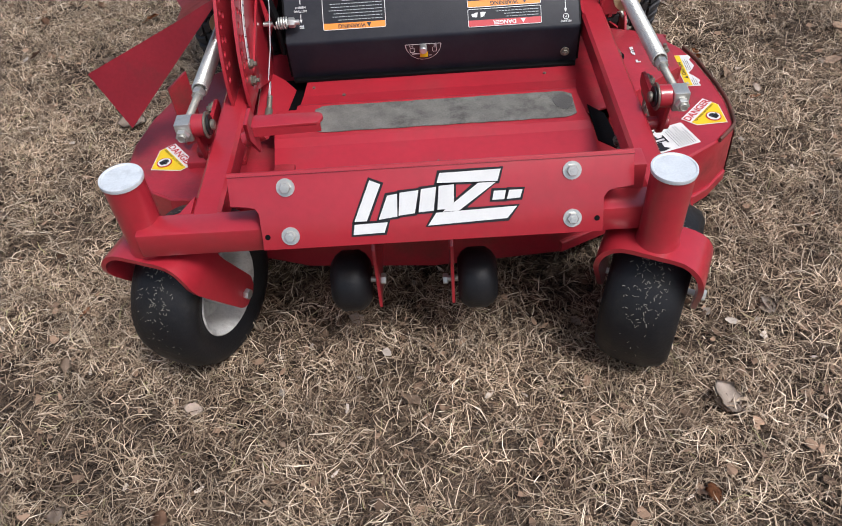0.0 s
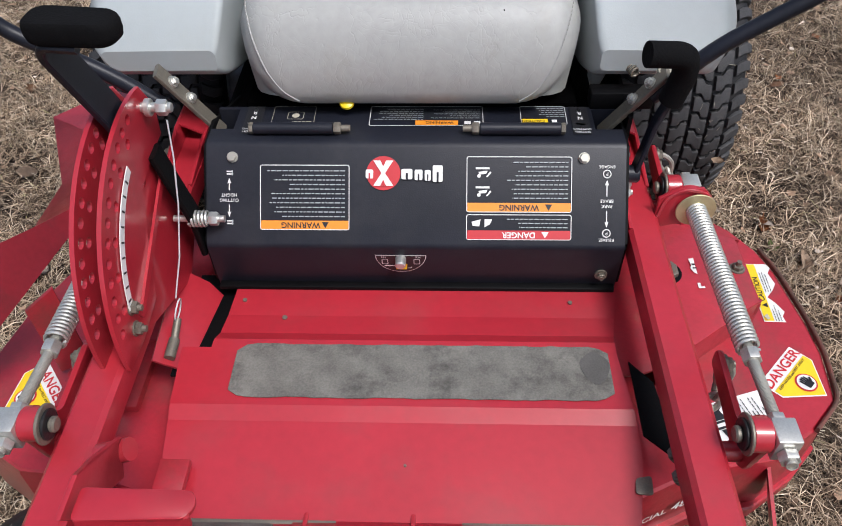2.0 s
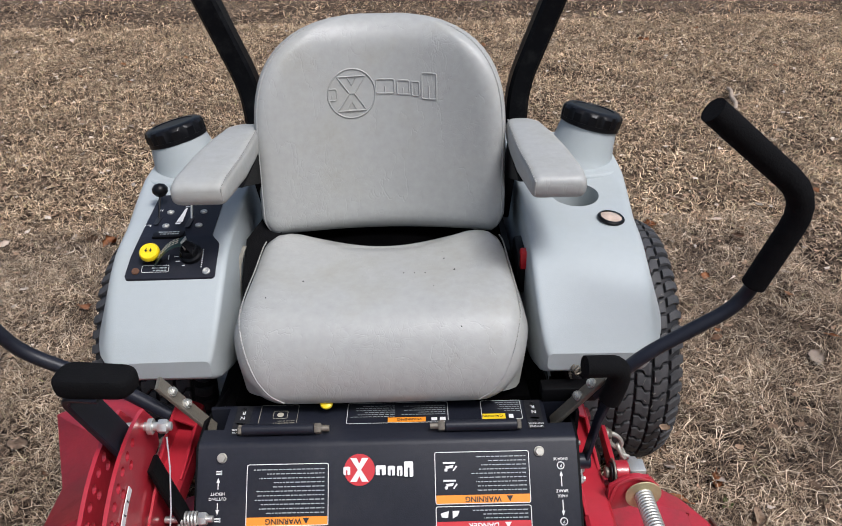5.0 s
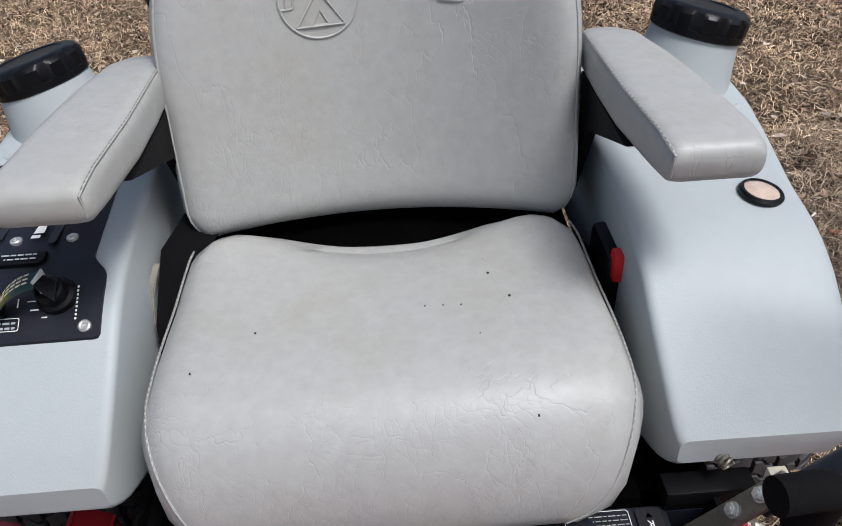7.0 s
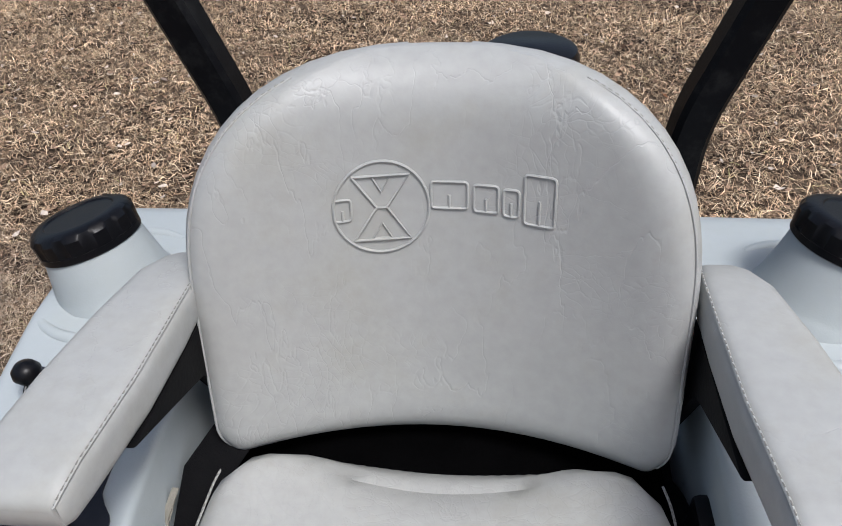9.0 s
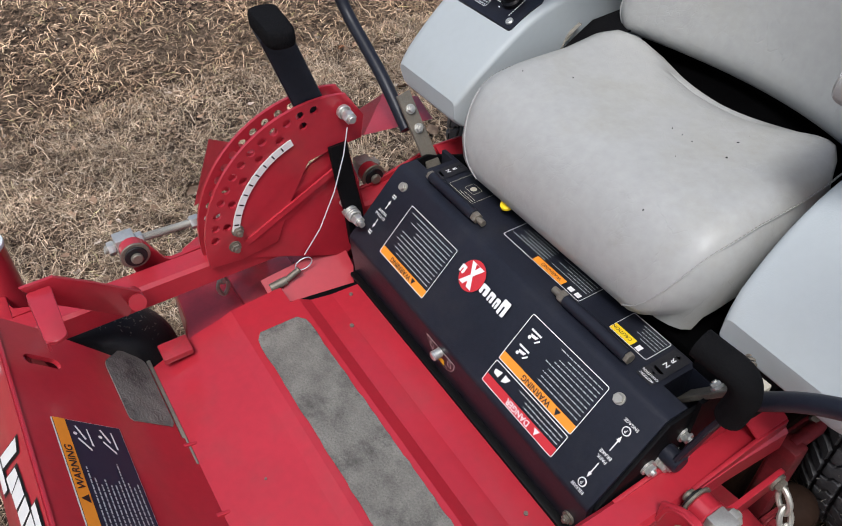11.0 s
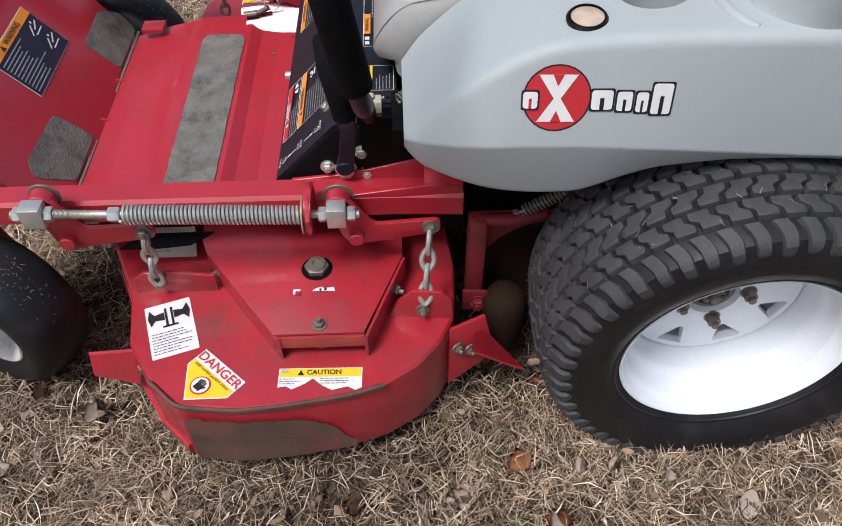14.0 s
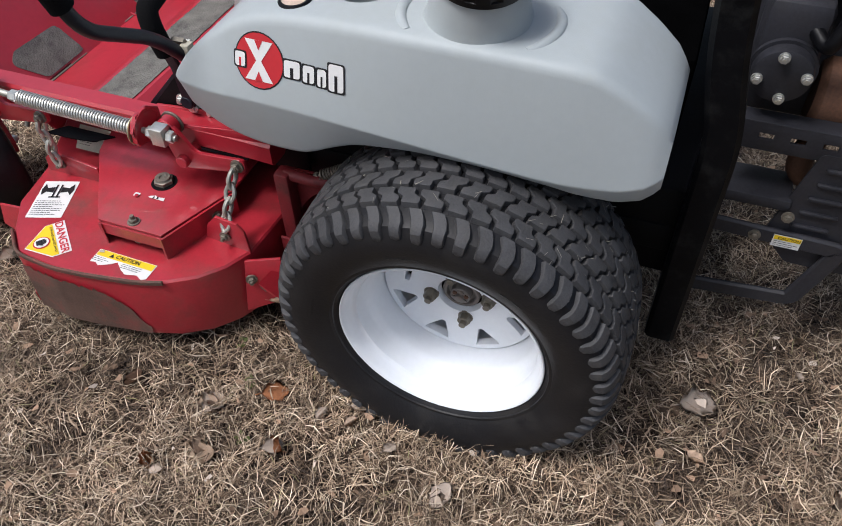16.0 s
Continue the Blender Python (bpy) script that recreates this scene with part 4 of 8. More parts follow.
def lift_rod(sx, off, mirror):
    X = lambda x: x if not mirror else 0.018 - x
    yF, yM, yW, yR, yE = 0.235, 0.356, 0.650, 0.699, 0.727
    zF, zM, zW, zR = 0.431, 0.4255, 0.4135, 0.413
    x = X(0.458)
    bm = bmesh.new()
    cyl(bm, (x, 0.20, 0.4325), (x, yE + 0.008, 0.4115), 0.0065, 14, 0.001)
    helix(bm, (x, yF + 0.03, zF), (x, yM - 0.008, zM), 0.0066, 0.0008, 44)
    helix(bm, (x, 0.20, 0.4325), (x, yF - 0.03, zF), 0.0066, 0.0008, 6)
    rod = part("lift_rod", bm, ROD, mower, "threaded steel lift rod with coil spring")
    bm = bmesh.new()
    helix(bm, (x, yM + 0.012, zM), (x, yW - 0.004, zW), 0.0138, 0.0024, 44)
    part("coil_spring", bm, ZINC, rod, "weathered coil spring")
    bm = bmesh.new()
    box(bm, x - 0.014, x + 0.014, yF - 0.017, yF + 0.017, zF - 0.019, zF + 0.019, 0.002)
    part("trunnion_block", bm, ZINC, rod)
    bm = bmesh.new()
    box(bm, x - 0.014, x + 0.014, yR - 0.015, yR + 0.015, zR - 0.019, zR + 0.019, 0.002)
    part("trunnion_block", bm, ZINC, rod)
    for y0, y1, z in ((yF - 0.03, yF - 0.018, zF), (yF + 0.018, yF + 0.03, zF), (yM - 0.008, yM + 0.01, zM), (yR - 0.028, yR - 0.016, zR), (yR + 0.017, yR + 0.030, zR)):
        bm = bmesh.new()
        hexnut(bm, (x, y0, z), (x, y1, z), 0.0125)
        part("nut", bm, ZINC, rod)
    bm = bmesh.new()
    cyl(bm, (x, yW - 0.004, zW), (x, yW - 0.001, zW), 0.031, 28, 0.001)
    part("thrust_washer", bm, BRASS, rod, "brassy thrust washer")
    # front bell crank and rear bell crank
    s = -1 if mirror else 1
    for piv, end, boss, nm in (((0.2600, 0.359), (0.384, 0.372), (0.24, 0.432), "front_bell_crank"), ((0.726, 0.349), (0.848, 0.365), (0.70, 0.414), "rear_bell_crank")):
        xi = X(0.432)
        bm = bmesh.new()
        (py, pz), (ey, ez), (by, bz) = piv, end, boss
        pts = fillet([(by - 0.02, bz + 0.012), (by + 0.02, bz + 0.012), (py + 0.03, pz + 0.022), (ey + 0.016, ez + 0.015), (ey + 0.016, ez - 0.015), (py, pz - 0.022), (py - 0.02, pz - 0.01)], 0.01, 3)
        prism(bm, [(xi + (-0.004 if mirror else 0.004), y, z) for y, z in pts], (0.008 * s, 0, 0), 0.001)
        cyl(bm, (xi - 0.03 * s, py, pz), (xi + 0.026 * s, py, pz), 0.013, 18, 0.002)
        cyl(bm, (xi - 0.012 * s, by, bz), (xi + 0.012 * s, by, bz), 0.021, 20, 0.002)
        part(nm, bm, RED, rod)
        bm = bmesh.new()
        cyl(bm, (xi - 0.012 * s, by, bz), (xi - 0.016 * s, by, bz), 0.025, 24, 0.001)
        part("pivot_washer", bm, RUSTY, rod)
        bm = bmesh.new()
        cyl(bm, (xi - 0.016 * s, by, bz), (xi - 0.020 * s, by, bz), 0.019, 24, 0.001)
        part("rubber_washer", bm, RUBBER, rod)
        bm = bmesh.new()
        cyl(bm, (xi - 0.020 * s, by, bz), (xi - 0.028 * s, by, bz), 0.010, 16, 0.002)
        part("pin_end", bm, RUSTY, rod)
        bm = bmesh.new()
        bolt(bm, (xi + 0.014 * s, ey, ez), (s, 0, 0), 0.010, 0.004, 0.014)
        part("crank_bolt", bm, RUSTY, rod)
    bm = bmesh.new()
    sweep(bm, smooth_path([(X(0.404), yW + 0.006, 0.395), (X(0.41), yW + 0.006, 0.435), (X(0.44), yW + 0.006, 0.452), (X(0.475), yW + 0.006, 0.44), (X(0.482), yW + 0.006, 0.40)], 0.015), square(0.006, 0.012, 0.001), up=(0, 0, 1))
    prism(bm, [(X(0.40), yW + 0.003, 0.37), (X(0.48), yW + 0.003, 0.39), (X(0.486), yW + 0.003, 0.425), (X(0.465), yW + 0.003, 0.45), (X(0.43), yW + 0.003, 0.452), (X(0.40), yW + 0.003, 0.43)], (0, 0.007, 0), 0.001)
    part("spring_bracket", bm, RED, rod)
    # chains
    for (ay, az, ax), (cy, cz, cx) in (((0.384, 0.366, 0.452), (0.374, 0.246, 0.448)), ((0.846, 0.362, 0.458), (0.836, 0.256, 0.515))):
        p0, p1 = Vector((X(ax), ay, az)), Vector((X(cx), cy, cz))
        k = 4
        for i in range(k):
            c = p0.lerp(p1, (i + 0.5) / k)
            dd, u, v = frame_of(p1 - p0)
            w = (u if i % 2 else v) * 0.0105
            hl = (p1 - p0).length / k * 0.68
            ring = []
            for j in range(16):
                a = 2 * math.pi * j / 16
                ring.append(c + dd * (hl * math.cos(a) ** 3 * 0.35 + hl * math.cos(a) * 0.65) + w * (1 if abs(math.cos(a)) < 0.75 else 0.85) * math.sin(a))
            bm = bmesh.new()
            tube(bm, ring + [ring[0]], 0.0044, 8)
            part("chain_link", bm, ROD, rod)


lift_rod(1, 0, False)
lift_rod(-1, 0, True)

# ---- console ----
CX0, CX1 = -0.298, 0.345
bm = bmesh.new()
sec = fillet([(0.597, 0.288), (0.589, 0.386), (0.699, 0.502), (0.80, 0.500), (0.80, 0.288)], [0.002, 0.006, 0.008, 0.004, 0.002], 3)
loft(bm, [[(x, y, z) for y, z in sec] for x in (CX0, CX0 + 0.004, CX1 - 0.004, CX1)])
console = part("control_console", bm, BLACK, mower, "black steel console covered in safety labels", True, 30)
slots = []
for sx in (-0.285, 0.325):
    c = bmesh.new()
    box(c, sx - 0.022, sx + 0.022, 0.735, 0.79, 0.44, 0.52)
    slots.append(c)
carve(console, slots)
bm = bmesh.new()
box(bm, CX0 + 0.002, CX1 - 0.002, 0.583, 0.600, 0.291, 0.30, 0.003)
prism(bm, [(CX1, 0.60, 0.30), (CX1, 0.60, 0.385), (CX1, 0.70, 0.495), (CX1, 0.76, 0.50), (CX1, 0.95, 0.43), (CX1, 0.95, 0.30)], (0.006, 0, 0), 0.001)
prism(bm, [(CX0, 0.60, 0.30), (CX0, 0.60, 0.385), (CX0, 0.70, 0.495), (CX0, 0.76, 0.50), (CX0, 0.95, 0.43), (CX0, 0.95, 0.30)], (-0.006, 0, 0), 0.001)
part("side_cheek", bm, BLACKD, console)
su = Vector((0, 0.699 - 0.589, 0.502 - 0.386))
SL = su.length
su.normalize()
cn = Vector((0, -su.z, su.y))


def face(x, s):
    """A place on the sloping console face; s runs up it in metres."""
    return Vector((x, 0.589, 0.386)) + su * s + cn * 0.0004


for bx, s in ((-0.257, 0.137), (0.281, 0.137)):
    bm = bmesh.new()
    bolt(bm, face(bx, s), cn, 0.0075, 0.0, 0.0085)
    part("bolt", bm, ROD, console)
for p in ((0.352, 0.681, 0.42), (0.352, 0.739, 0.449), (0.352, 0.746, 0.405), (0.352, 0.711, 0.414)):
    bm = bmesh.new()
    bolt(bm, p, (1, 0, 0), 0.009 if p[1] != 0.711 else 0.014, 0.004, 0.012 if p[1] != 0.711 else 0.019)
    part("bolt", bm, ZINC, console)
bm = bmesh.new()
bolt(bm, (0.318, 0.592, 0.325), (0, -1, 0), 0.007, 0.003, 0.01)
part("bolt", bm, RUSTY, console)
brand_mark(face(-0.024, 0.113), (1, 0, 0), su, 0.0275, True, console)
UP, RT = -su, Vector((-1, 0, 0))
# left warning label, read from the seat
d = Decal(face(-0.145, 0.0755), RT, UP)
d.border(-0.069, 0.069, -0.050, 0.050, 0.0012, W_, 1).rect(-0.0675, 0.0675, 0.0355, 0.0487, O_, 1).text("WARNING", 0.0125, 0.006, 0.0422, K_, 2).tri(-0.032, 0.042, 0.0055, K_, 2)
d.bars(-0.062, 0.062, 0.030, 11, 0.0070, 0.0027, W_, 1, 11)
d.done("warning_label", console, "white printed warning with orange band")
d = Decal(face(0.183, 0.0965), RT, UP)
d.border(-0.080, 0.080, -0.0425, 0.0425, 0.0012, W_, 1).rect(-0.0785, 0.0785, 0.028, 0.0413, O_, 1).text("WARNING", 0.0125, 0.0, 0.0347, K_, 2).tri(-0.045, 0.0345, 0.0055, K_, 2)
d.bars(-0.074, 0.032, 0.0215, 9, 0.0068, 0.0026, W_, 1, 12)
for k in (0.005, -0.024):
    d.rect(0.045, 0.066, k - 0.002, k + 0.001, W_, 1).disc(0.061, k + 0.011, 0.0028, W_, 1, 10).poly([(0.048, k + 0.003), (0.062, k + 0.005), (0.06, k + 0.009), (0.05, k + 0.008)], W_, 1).poly([(0.044, k + 0.004), (0.05, k + 0.012), (0.048, k + 0.013), (0.042, k + 0.006)], W_, 1)
d.done("warning_label", console, "white printed warning with orange band and pictograms")
d = Decal(face(0.183, 0.0315), RT, UP)
d.border(-0.080, 0.080, -0.0195, 0.0195, 0.0012, W_, 1).rect(-0.0785, 0.0785, 0.005, 0.0185, R_, 1).text("DANGER", 0.0125, 0.0, 0.0117, W_, 2).tri(-0.040, 0.0115, 0.0055, W_, 2)
d.bars(-0.074, 0.03, 0.001, 3, 0.0062, 0.0026, W_, 1, 13).poly([(0.04, -0.012), (0.052, -0.012), (0.052, 0.0), (0.044, -0.004)], W_, 1).poly([(0.058, -0.012), (0.072, -0.008), (0.07, -0.002), (0.06, -0.001)], W_, 1)
d.done("danger_label", console, "white printed notice with red band")
# side legends
d = Decal(face(-0.262, 0.075), RT, UP)
d.text("CUTTING", 0.0068, 0, 0.004, W_).text("HEIGHT", 0.0068, 0, -0.004, W_)
for sg in (-1, 1):
    d.rect(-0.0008, 0.0008, sg * 0.018 - 0.007, sg * 0.018 + 0.007, W_).poly([(-0.003, sg * 0.022), (0.003, sg * 0.022), (0, sg * 0.030)], W_).rect(-0.006, 0.004, sg * 0.036 - 0.001, sg * 0.036 + 0.001, W_).rect(-0.006, 0.004, sg * 0.040 - 0.001, sg * 0.040 + 0.001, W_).rect(-0.006, -0.004, sg * 0.038 - 0.004, sg * 0.038 + 0.004, G_, 1)
d.done("cutting_height_legend", console)
d = Decal(face(0.316, 0.068), RT, UP)
d.text("ENGAGE", 0.0062, 0, -0.056, W_).text("RELEASE", 0.0062, 0, 0.055, W_).text("PARK", 0.0068, 0, 0.004, W_).text("BRAKE", 0.0068, 0, -0.004, W_)
for sg in (-1, 1):
    d.disc(0, sg * 0.045, 0.0065, W_).disc(0, sg * 0.045, 0.005, KP_, 1).text("P", 0.007, 0, sg * 0.045, W_, 2)
    d.rect(-0.0008, 0.0008, sg * 0.020 - 0.009, sg * 0.020 + 0.009, W_).poly([(-0.003, sg * 0.028), (0.003, sg * 0.028), (0, sg * 0.036)], W_)
d.done("park_brake_legend", console)
# fuel selector dial on the lower face
d = Decal((0.002, 0.5915, 0.356), (1, 0, 0), (0, -0.08, 1))
k = 20
d.poly([(0.040 * math.cos(math.pi + math.pi * i / k), 0.012 + 0.041 * math.sin(math.pi + math.pi * i / k)) for i in range(k + 1)], W_, 0)
d.poly([(0.0386 * math.cos(math.pi + math.pi * i / k), 0.0106 + 0.0382 * math.sin(math.pi + math.pi * i / k)) for i in range(k + 1)], K_, 1)
d.poly([(-0.008, -0.022), (0.009, -0.022), (0.010, -0.008), (-0.008, -0.008)], Y_, 2)
for sg in (-1, 1):
    d.border(sg * 0.025 - 0.005, sg * 0.025 + 0.005, -0.009, 0.003, 0.001, W_, 2).text("LH" if sg < 0 else "RH", 0.006, sg * 0.027, 0.0075, W_, 2)
d.rect(-0.026, -0.007, -0.0135, -0.0110, W_, 3).text("OFF", 0.004, 0.014, -0.018, W_, 2)
d.hug(console)
d.done("fuel_dial", console, "black and white fuel selector dial")
bm = bmesh.new()
cyl(bm, (0.002, 0.593, 0.360), (0.002, 0.574, 0.3585), 0.0085, 16, 0.002)
part("fuel_knob", bm, ZINC, console)
# things on the console top
for hx, s in ((-0.165, 1), (0.185, -1)):
    bm = bmesh.new()
    cyl(bm, (hx - 0.062, 0.722, 0.512), (hx + 0.062, 0.722, 0.512), 0.0095, 16, 0.001)
    box(bm, hx - 0.062, hx + 0.062, 0.722, 0.732, 0.502, 0.514, 0.002)
    hinge = part("hinge_barrel", bm, BLACK, console)
    bm = bmesh.new()
    hexnut(bm, (hx + s * 0.063, 0.722, 0.512), (hx + s * 0.074, 0.722, 0.512), 0.0095)
    cyl(bm, (hx + s * 0.07, 0.722, 0.512), (hx + s * 0.088, 0.722, 0.512), 0.0055, 10)
    hexnut(bm, (hx - s * 0.062, 0.722, 0.512), (hx - s * 0.069, 0.722, 0.512), 0.009)
    pieces("hinge_bolt", bm, RUSTY, console)
topn = (0, 0.0, 1)
d = Decal((-0.235, 0.754, 0.5018), (-1, 0, 0), (0, -1, 0))
d.rect(-0.014, 0.014, -0.04, 0.034, K_, 0).text("MOTION", 0.0058, 0, 0.029, W_).text("CONTROL", 0.0058, 0, 0.022, W_).text("N", 0.011, 0.0, -0.008, W_).text("R", 0.011, 0.0, -0.021, W_)
d.poly([(-0.009, 0.006), (0.009, 0.004), (0.006, 0.009), (-0.006, 0.010)], W_).poly([(-0.004, 0.014), (0.004, 0.014), (0, 0.019)], W_).poly([(-0.004, -0.029), (0.004, -0.029), (0, -0.035)], W_)
d.done("drive_lever_legend", console)
d = Decal((0.282, 0.754, 0.5018), (-1, 0, 0), (0, -1, 0))
d.rect(-0.014, 0.014, -0.04, 0.034, K_, 0).text("MOTION", 0.0058, 0, 0.029, W_).text("CONTROL", 0.0058, 0, 0.022, W_).text("N", 0.011, 0.0, -0.008, W_).text("R", 0.011, 0.0, -0.021, W_)
d.poly([(-0.009, 0.006), (0.009, 0.004), (0.006, 0.009), (-0.006, 0.010)], W_).poly([(-0.004, 0.014), (0.004, 0.014), (0, 0.019)], W_).poly([(-0.004, -0.029), (0.004, -0.029), (0, -0.035)], W_)
d.done("drive_lever_legend", console)
d = Decal((0.225, 0.765, 0.5018), (-1, 0, 0), (0, -1, 0))
d.border(-0.036, 0.036, -0.03, 0.02, 0.0009, W_, 0).rect(-0.006, 0.035, 0.006, 0.0195, Y_, 1).text("CAUTION", 0.008, 0.017, 0.0125, K_, 2).bars(-0.033, 0.01, 0.0, 5, 0.0055, 0.002, W_, 1, 21).rect(-0.02, -0.012, 0.008, 0.018, W_, 1)
d.done("caution_label", console)
d = Decal((0.035, 0.765, 0.5018), (-1, 0, 0), (0, -1, 0))
d.border(-0.095, 0.085, -0.03, 0.0235, 0.0009, W_, 0).rect(-0.055, 0.012, 0.0105, 0.0225, O_, 1).text("WARNING", 0.009, -0.026, 0.0165, K_, 2).bars(0.0, 0.08, 0.008, 6, 0.0055, 0.002, W_, 1, 22).bars(-0.09, -0.01, 0.004, 5, 0.0055, 0.002, W_, 1, 23).rect(-0.075, -0.065, 0.012, 0.02, W_, 1).rect(-0.09, -0.08, 0.012, 0.02, W_, 1)
d.done("warning_label", console)
d = Decal((-0.172, 0.765, 0.5018), (-1, 0, 0), (0, -1, 0))
d.border(-0.034, 0.034, -0.03, 0.022, 0.0007, B_, 0).border(-0.016, 0.010, -0.014, 0.006, 0.0008, B_, 0).disc(-0.003, -0.004, 0.006, B_, 0, 16).bars(-0.03, 0.02, 0.018, 2, 0.005, 0.002, B_, 0, 25)
d.done("wheel_release_label", console)

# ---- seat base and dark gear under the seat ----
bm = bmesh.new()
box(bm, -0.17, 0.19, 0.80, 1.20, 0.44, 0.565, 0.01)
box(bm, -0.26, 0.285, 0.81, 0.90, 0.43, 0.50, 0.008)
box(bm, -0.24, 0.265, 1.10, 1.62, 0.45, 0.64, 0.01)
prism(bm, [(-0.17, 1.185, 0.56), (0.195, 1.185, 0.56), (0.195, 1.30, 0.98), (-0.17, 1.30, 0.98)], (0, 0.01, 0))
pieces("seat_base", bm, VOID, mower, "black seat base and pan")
bm = bmesh.new()
box(bm, -0.32, 0.335, 0.86, 1.70, 0.24, 0.44, 0.01)
box(bm, -0.26, -0.16, 1.16, 1.48, 0.16, 0.36, 0.02)
box(bm, 0.19, 0.29, 1.16, 1.48, 0.16, 0.36, 0.02)
box(bm, 0.29, 0.34, 0.88, 1.68, 0.30, 0.36, 0.004)
box(bm, -0.33, -0.28, 0.88, 1.68, 0.30, 0.36, 0.004)
pieces("chassis", bm, BLACKD, mower, "dusty black chassis and drive gear")
bm = bmesh.new()
helix(bm, (0.34, 0.92, 0.52), (0.37, 1.10, 0.43), 0.009, 0.002, 22)
helix(bm, (0.365, 0.80, 0.56), (0.33, 0.86, 0.58), 0.007, 0.0018, 14)
helix(bm, (0.403, 1.005, 0.3515), (0.396, 1.08, 0.3895), 0.0095, 0.0025, 13)
pieces("return_spring", bm, RUSTY, mower, "weathered return spring")
DIRTY_RED = mat("grimy_red_paint", (0.16, 0.012, 0.016), 0.55, var=0.35, scale=14, bump=0.15, bscale=200, dirt=(0.04, 0.022, 0.016), dirt_amt=0.9, dscale=12)
bm = bmesh.new()
lathe(bm, (0.27, 1.075, 0.170), (1, 0, 0), [(0, 0.03), (0, 0.130), (0.006, 0.138), (0.095, 0.138), (0.102, 0.134), (0.104, 0.118), (0.098, 0.110), (0.098, 0.0)], 48)
part("drive_drum", bm, mat("burnt_brown_steel", (0.022, 0.012, 0.008), 0.75, var=0.4, scale=15, bump=0.25, spec=0.08), mower, "dark brown steel drum beside the drive tyre")
bm = bmesh.new()
lathe(bm, (0.445, 0.986, 0.045), (0, 0, 1), [(0, 0.02), (0, 0.036), (0.006, 0.039), (0.10, 0.041), (0.125, 0.039), (0.142, 0.031), (0.150, 0.018), (0.152, 0.0)], 32, False)
part("guide_roller", bm, bpy.data.materials["burnt_brown_steel"], mower, "dark brown domed steel housing")
bm = bmesh.new()
arc = [(0.392, 1.075 - 0.146 * math.cos(radians(k)), 0.178 + 0.146 * math.sin(radians(k))) for k in range(-5, 86, 7)]
prism(bm, [(0.392, 0.922, 0.165)] + arc + [(0.392, 1.065, 0.346), (0.392, 0.922, 0.346)], (0.005, 0, 0), 0.001)
arch = part("arched_side_plate", bm, DIRTY_RED, mower, "grimy red plate with an arched cut-out")
bm = bmesh.new()
box(bm, 0.397, 0.432, 0.914, 0.945, 0.145, 0.352, 0.005)
part("upright_bar", bm, DIRTY_RED, arch)
bm = bmesh.new()
tube(bm, [(0.412, 0.93, 0.343), (0.412, 0.99, 0.340), (0.398, 1.045, 0.338)], 0.012, 12)
part("cross_tube", bm, DIRTY_RED, arch)
bm = bmesh.new()
prism(bm, [(0.434, 0.908, 0.135), (0.434, 0.957, 0.128), (0.434, 0.962, 0.172), (0.434, 0.950, 0.184), (0.434, 0.908, 0.188)], (0.006, 0, 0), 0.0015)
part("foot_plate", bm, DIRTY_RED, arch)
bm = bmesh.new()
bolt(bm, (0.440, 0.936, 0.156), (1, 0, 0), 0.013, 0.005, 0.017)
part("bolt", bm, DIRTY_RED, arch)
bm = bmesh.new()
cyl(bm, (0.405, 0.985, 0.341), (0.396, 1.085, 0.392), 0.0042, 10)
hexnut(bm, (0.404, 0.992, 0.3446), (0.4033, 1.0, 0.3487), 0.009)
part("spring_rod", bm, RUSTY, mower)

# ---- seat ----
SX = 0.013


def cushion(rows, nx=28, power=3.2, lift=0.0):
    """A padded surface: rows of (y, z, half width, edge radius, dip in the middle, normal y, normal z)."""
    out = []
    for y, z, hw, r, dip, ny, nz in rows:
        line = []
        for i in range(nx + 1):
            s = -1 + 2 * i / nx
            e = max(0.0, (abs(s) - (1 - r / hw)) / (r / hw))
            drop = r * (1 - math.sqrt(max(0.0, 1 - e * e)))
            x = hw * s
            scoop = max(0.0, 1 - (s / 0.86) ** 2) ** 1.5
            back = min(1.0, max(0.0, (y - 1.0) / 0.10)) * 0.050 * (max(0.0, abs(s) - 0.62) / 0.38) ** 2.2
            b = -dip * 1.12 * scoop - drop
            line.append((SX + x, y - back + ny * b, z + nz * b))
        out.append(line)
    return out


def normals(rows):
    out = []
    for i, (y, z, hw, r, dip) in enumerate(rows):
        a, b = rows[max(0, i - 1)], rows[min(len(rows) - 1, i + 1)]
        t = Vector((0, b[0] - a[0], b[1] - a[1])).normalized()
        out.append((y, z, hw, r, dip, -t.z, t.y))
    return out


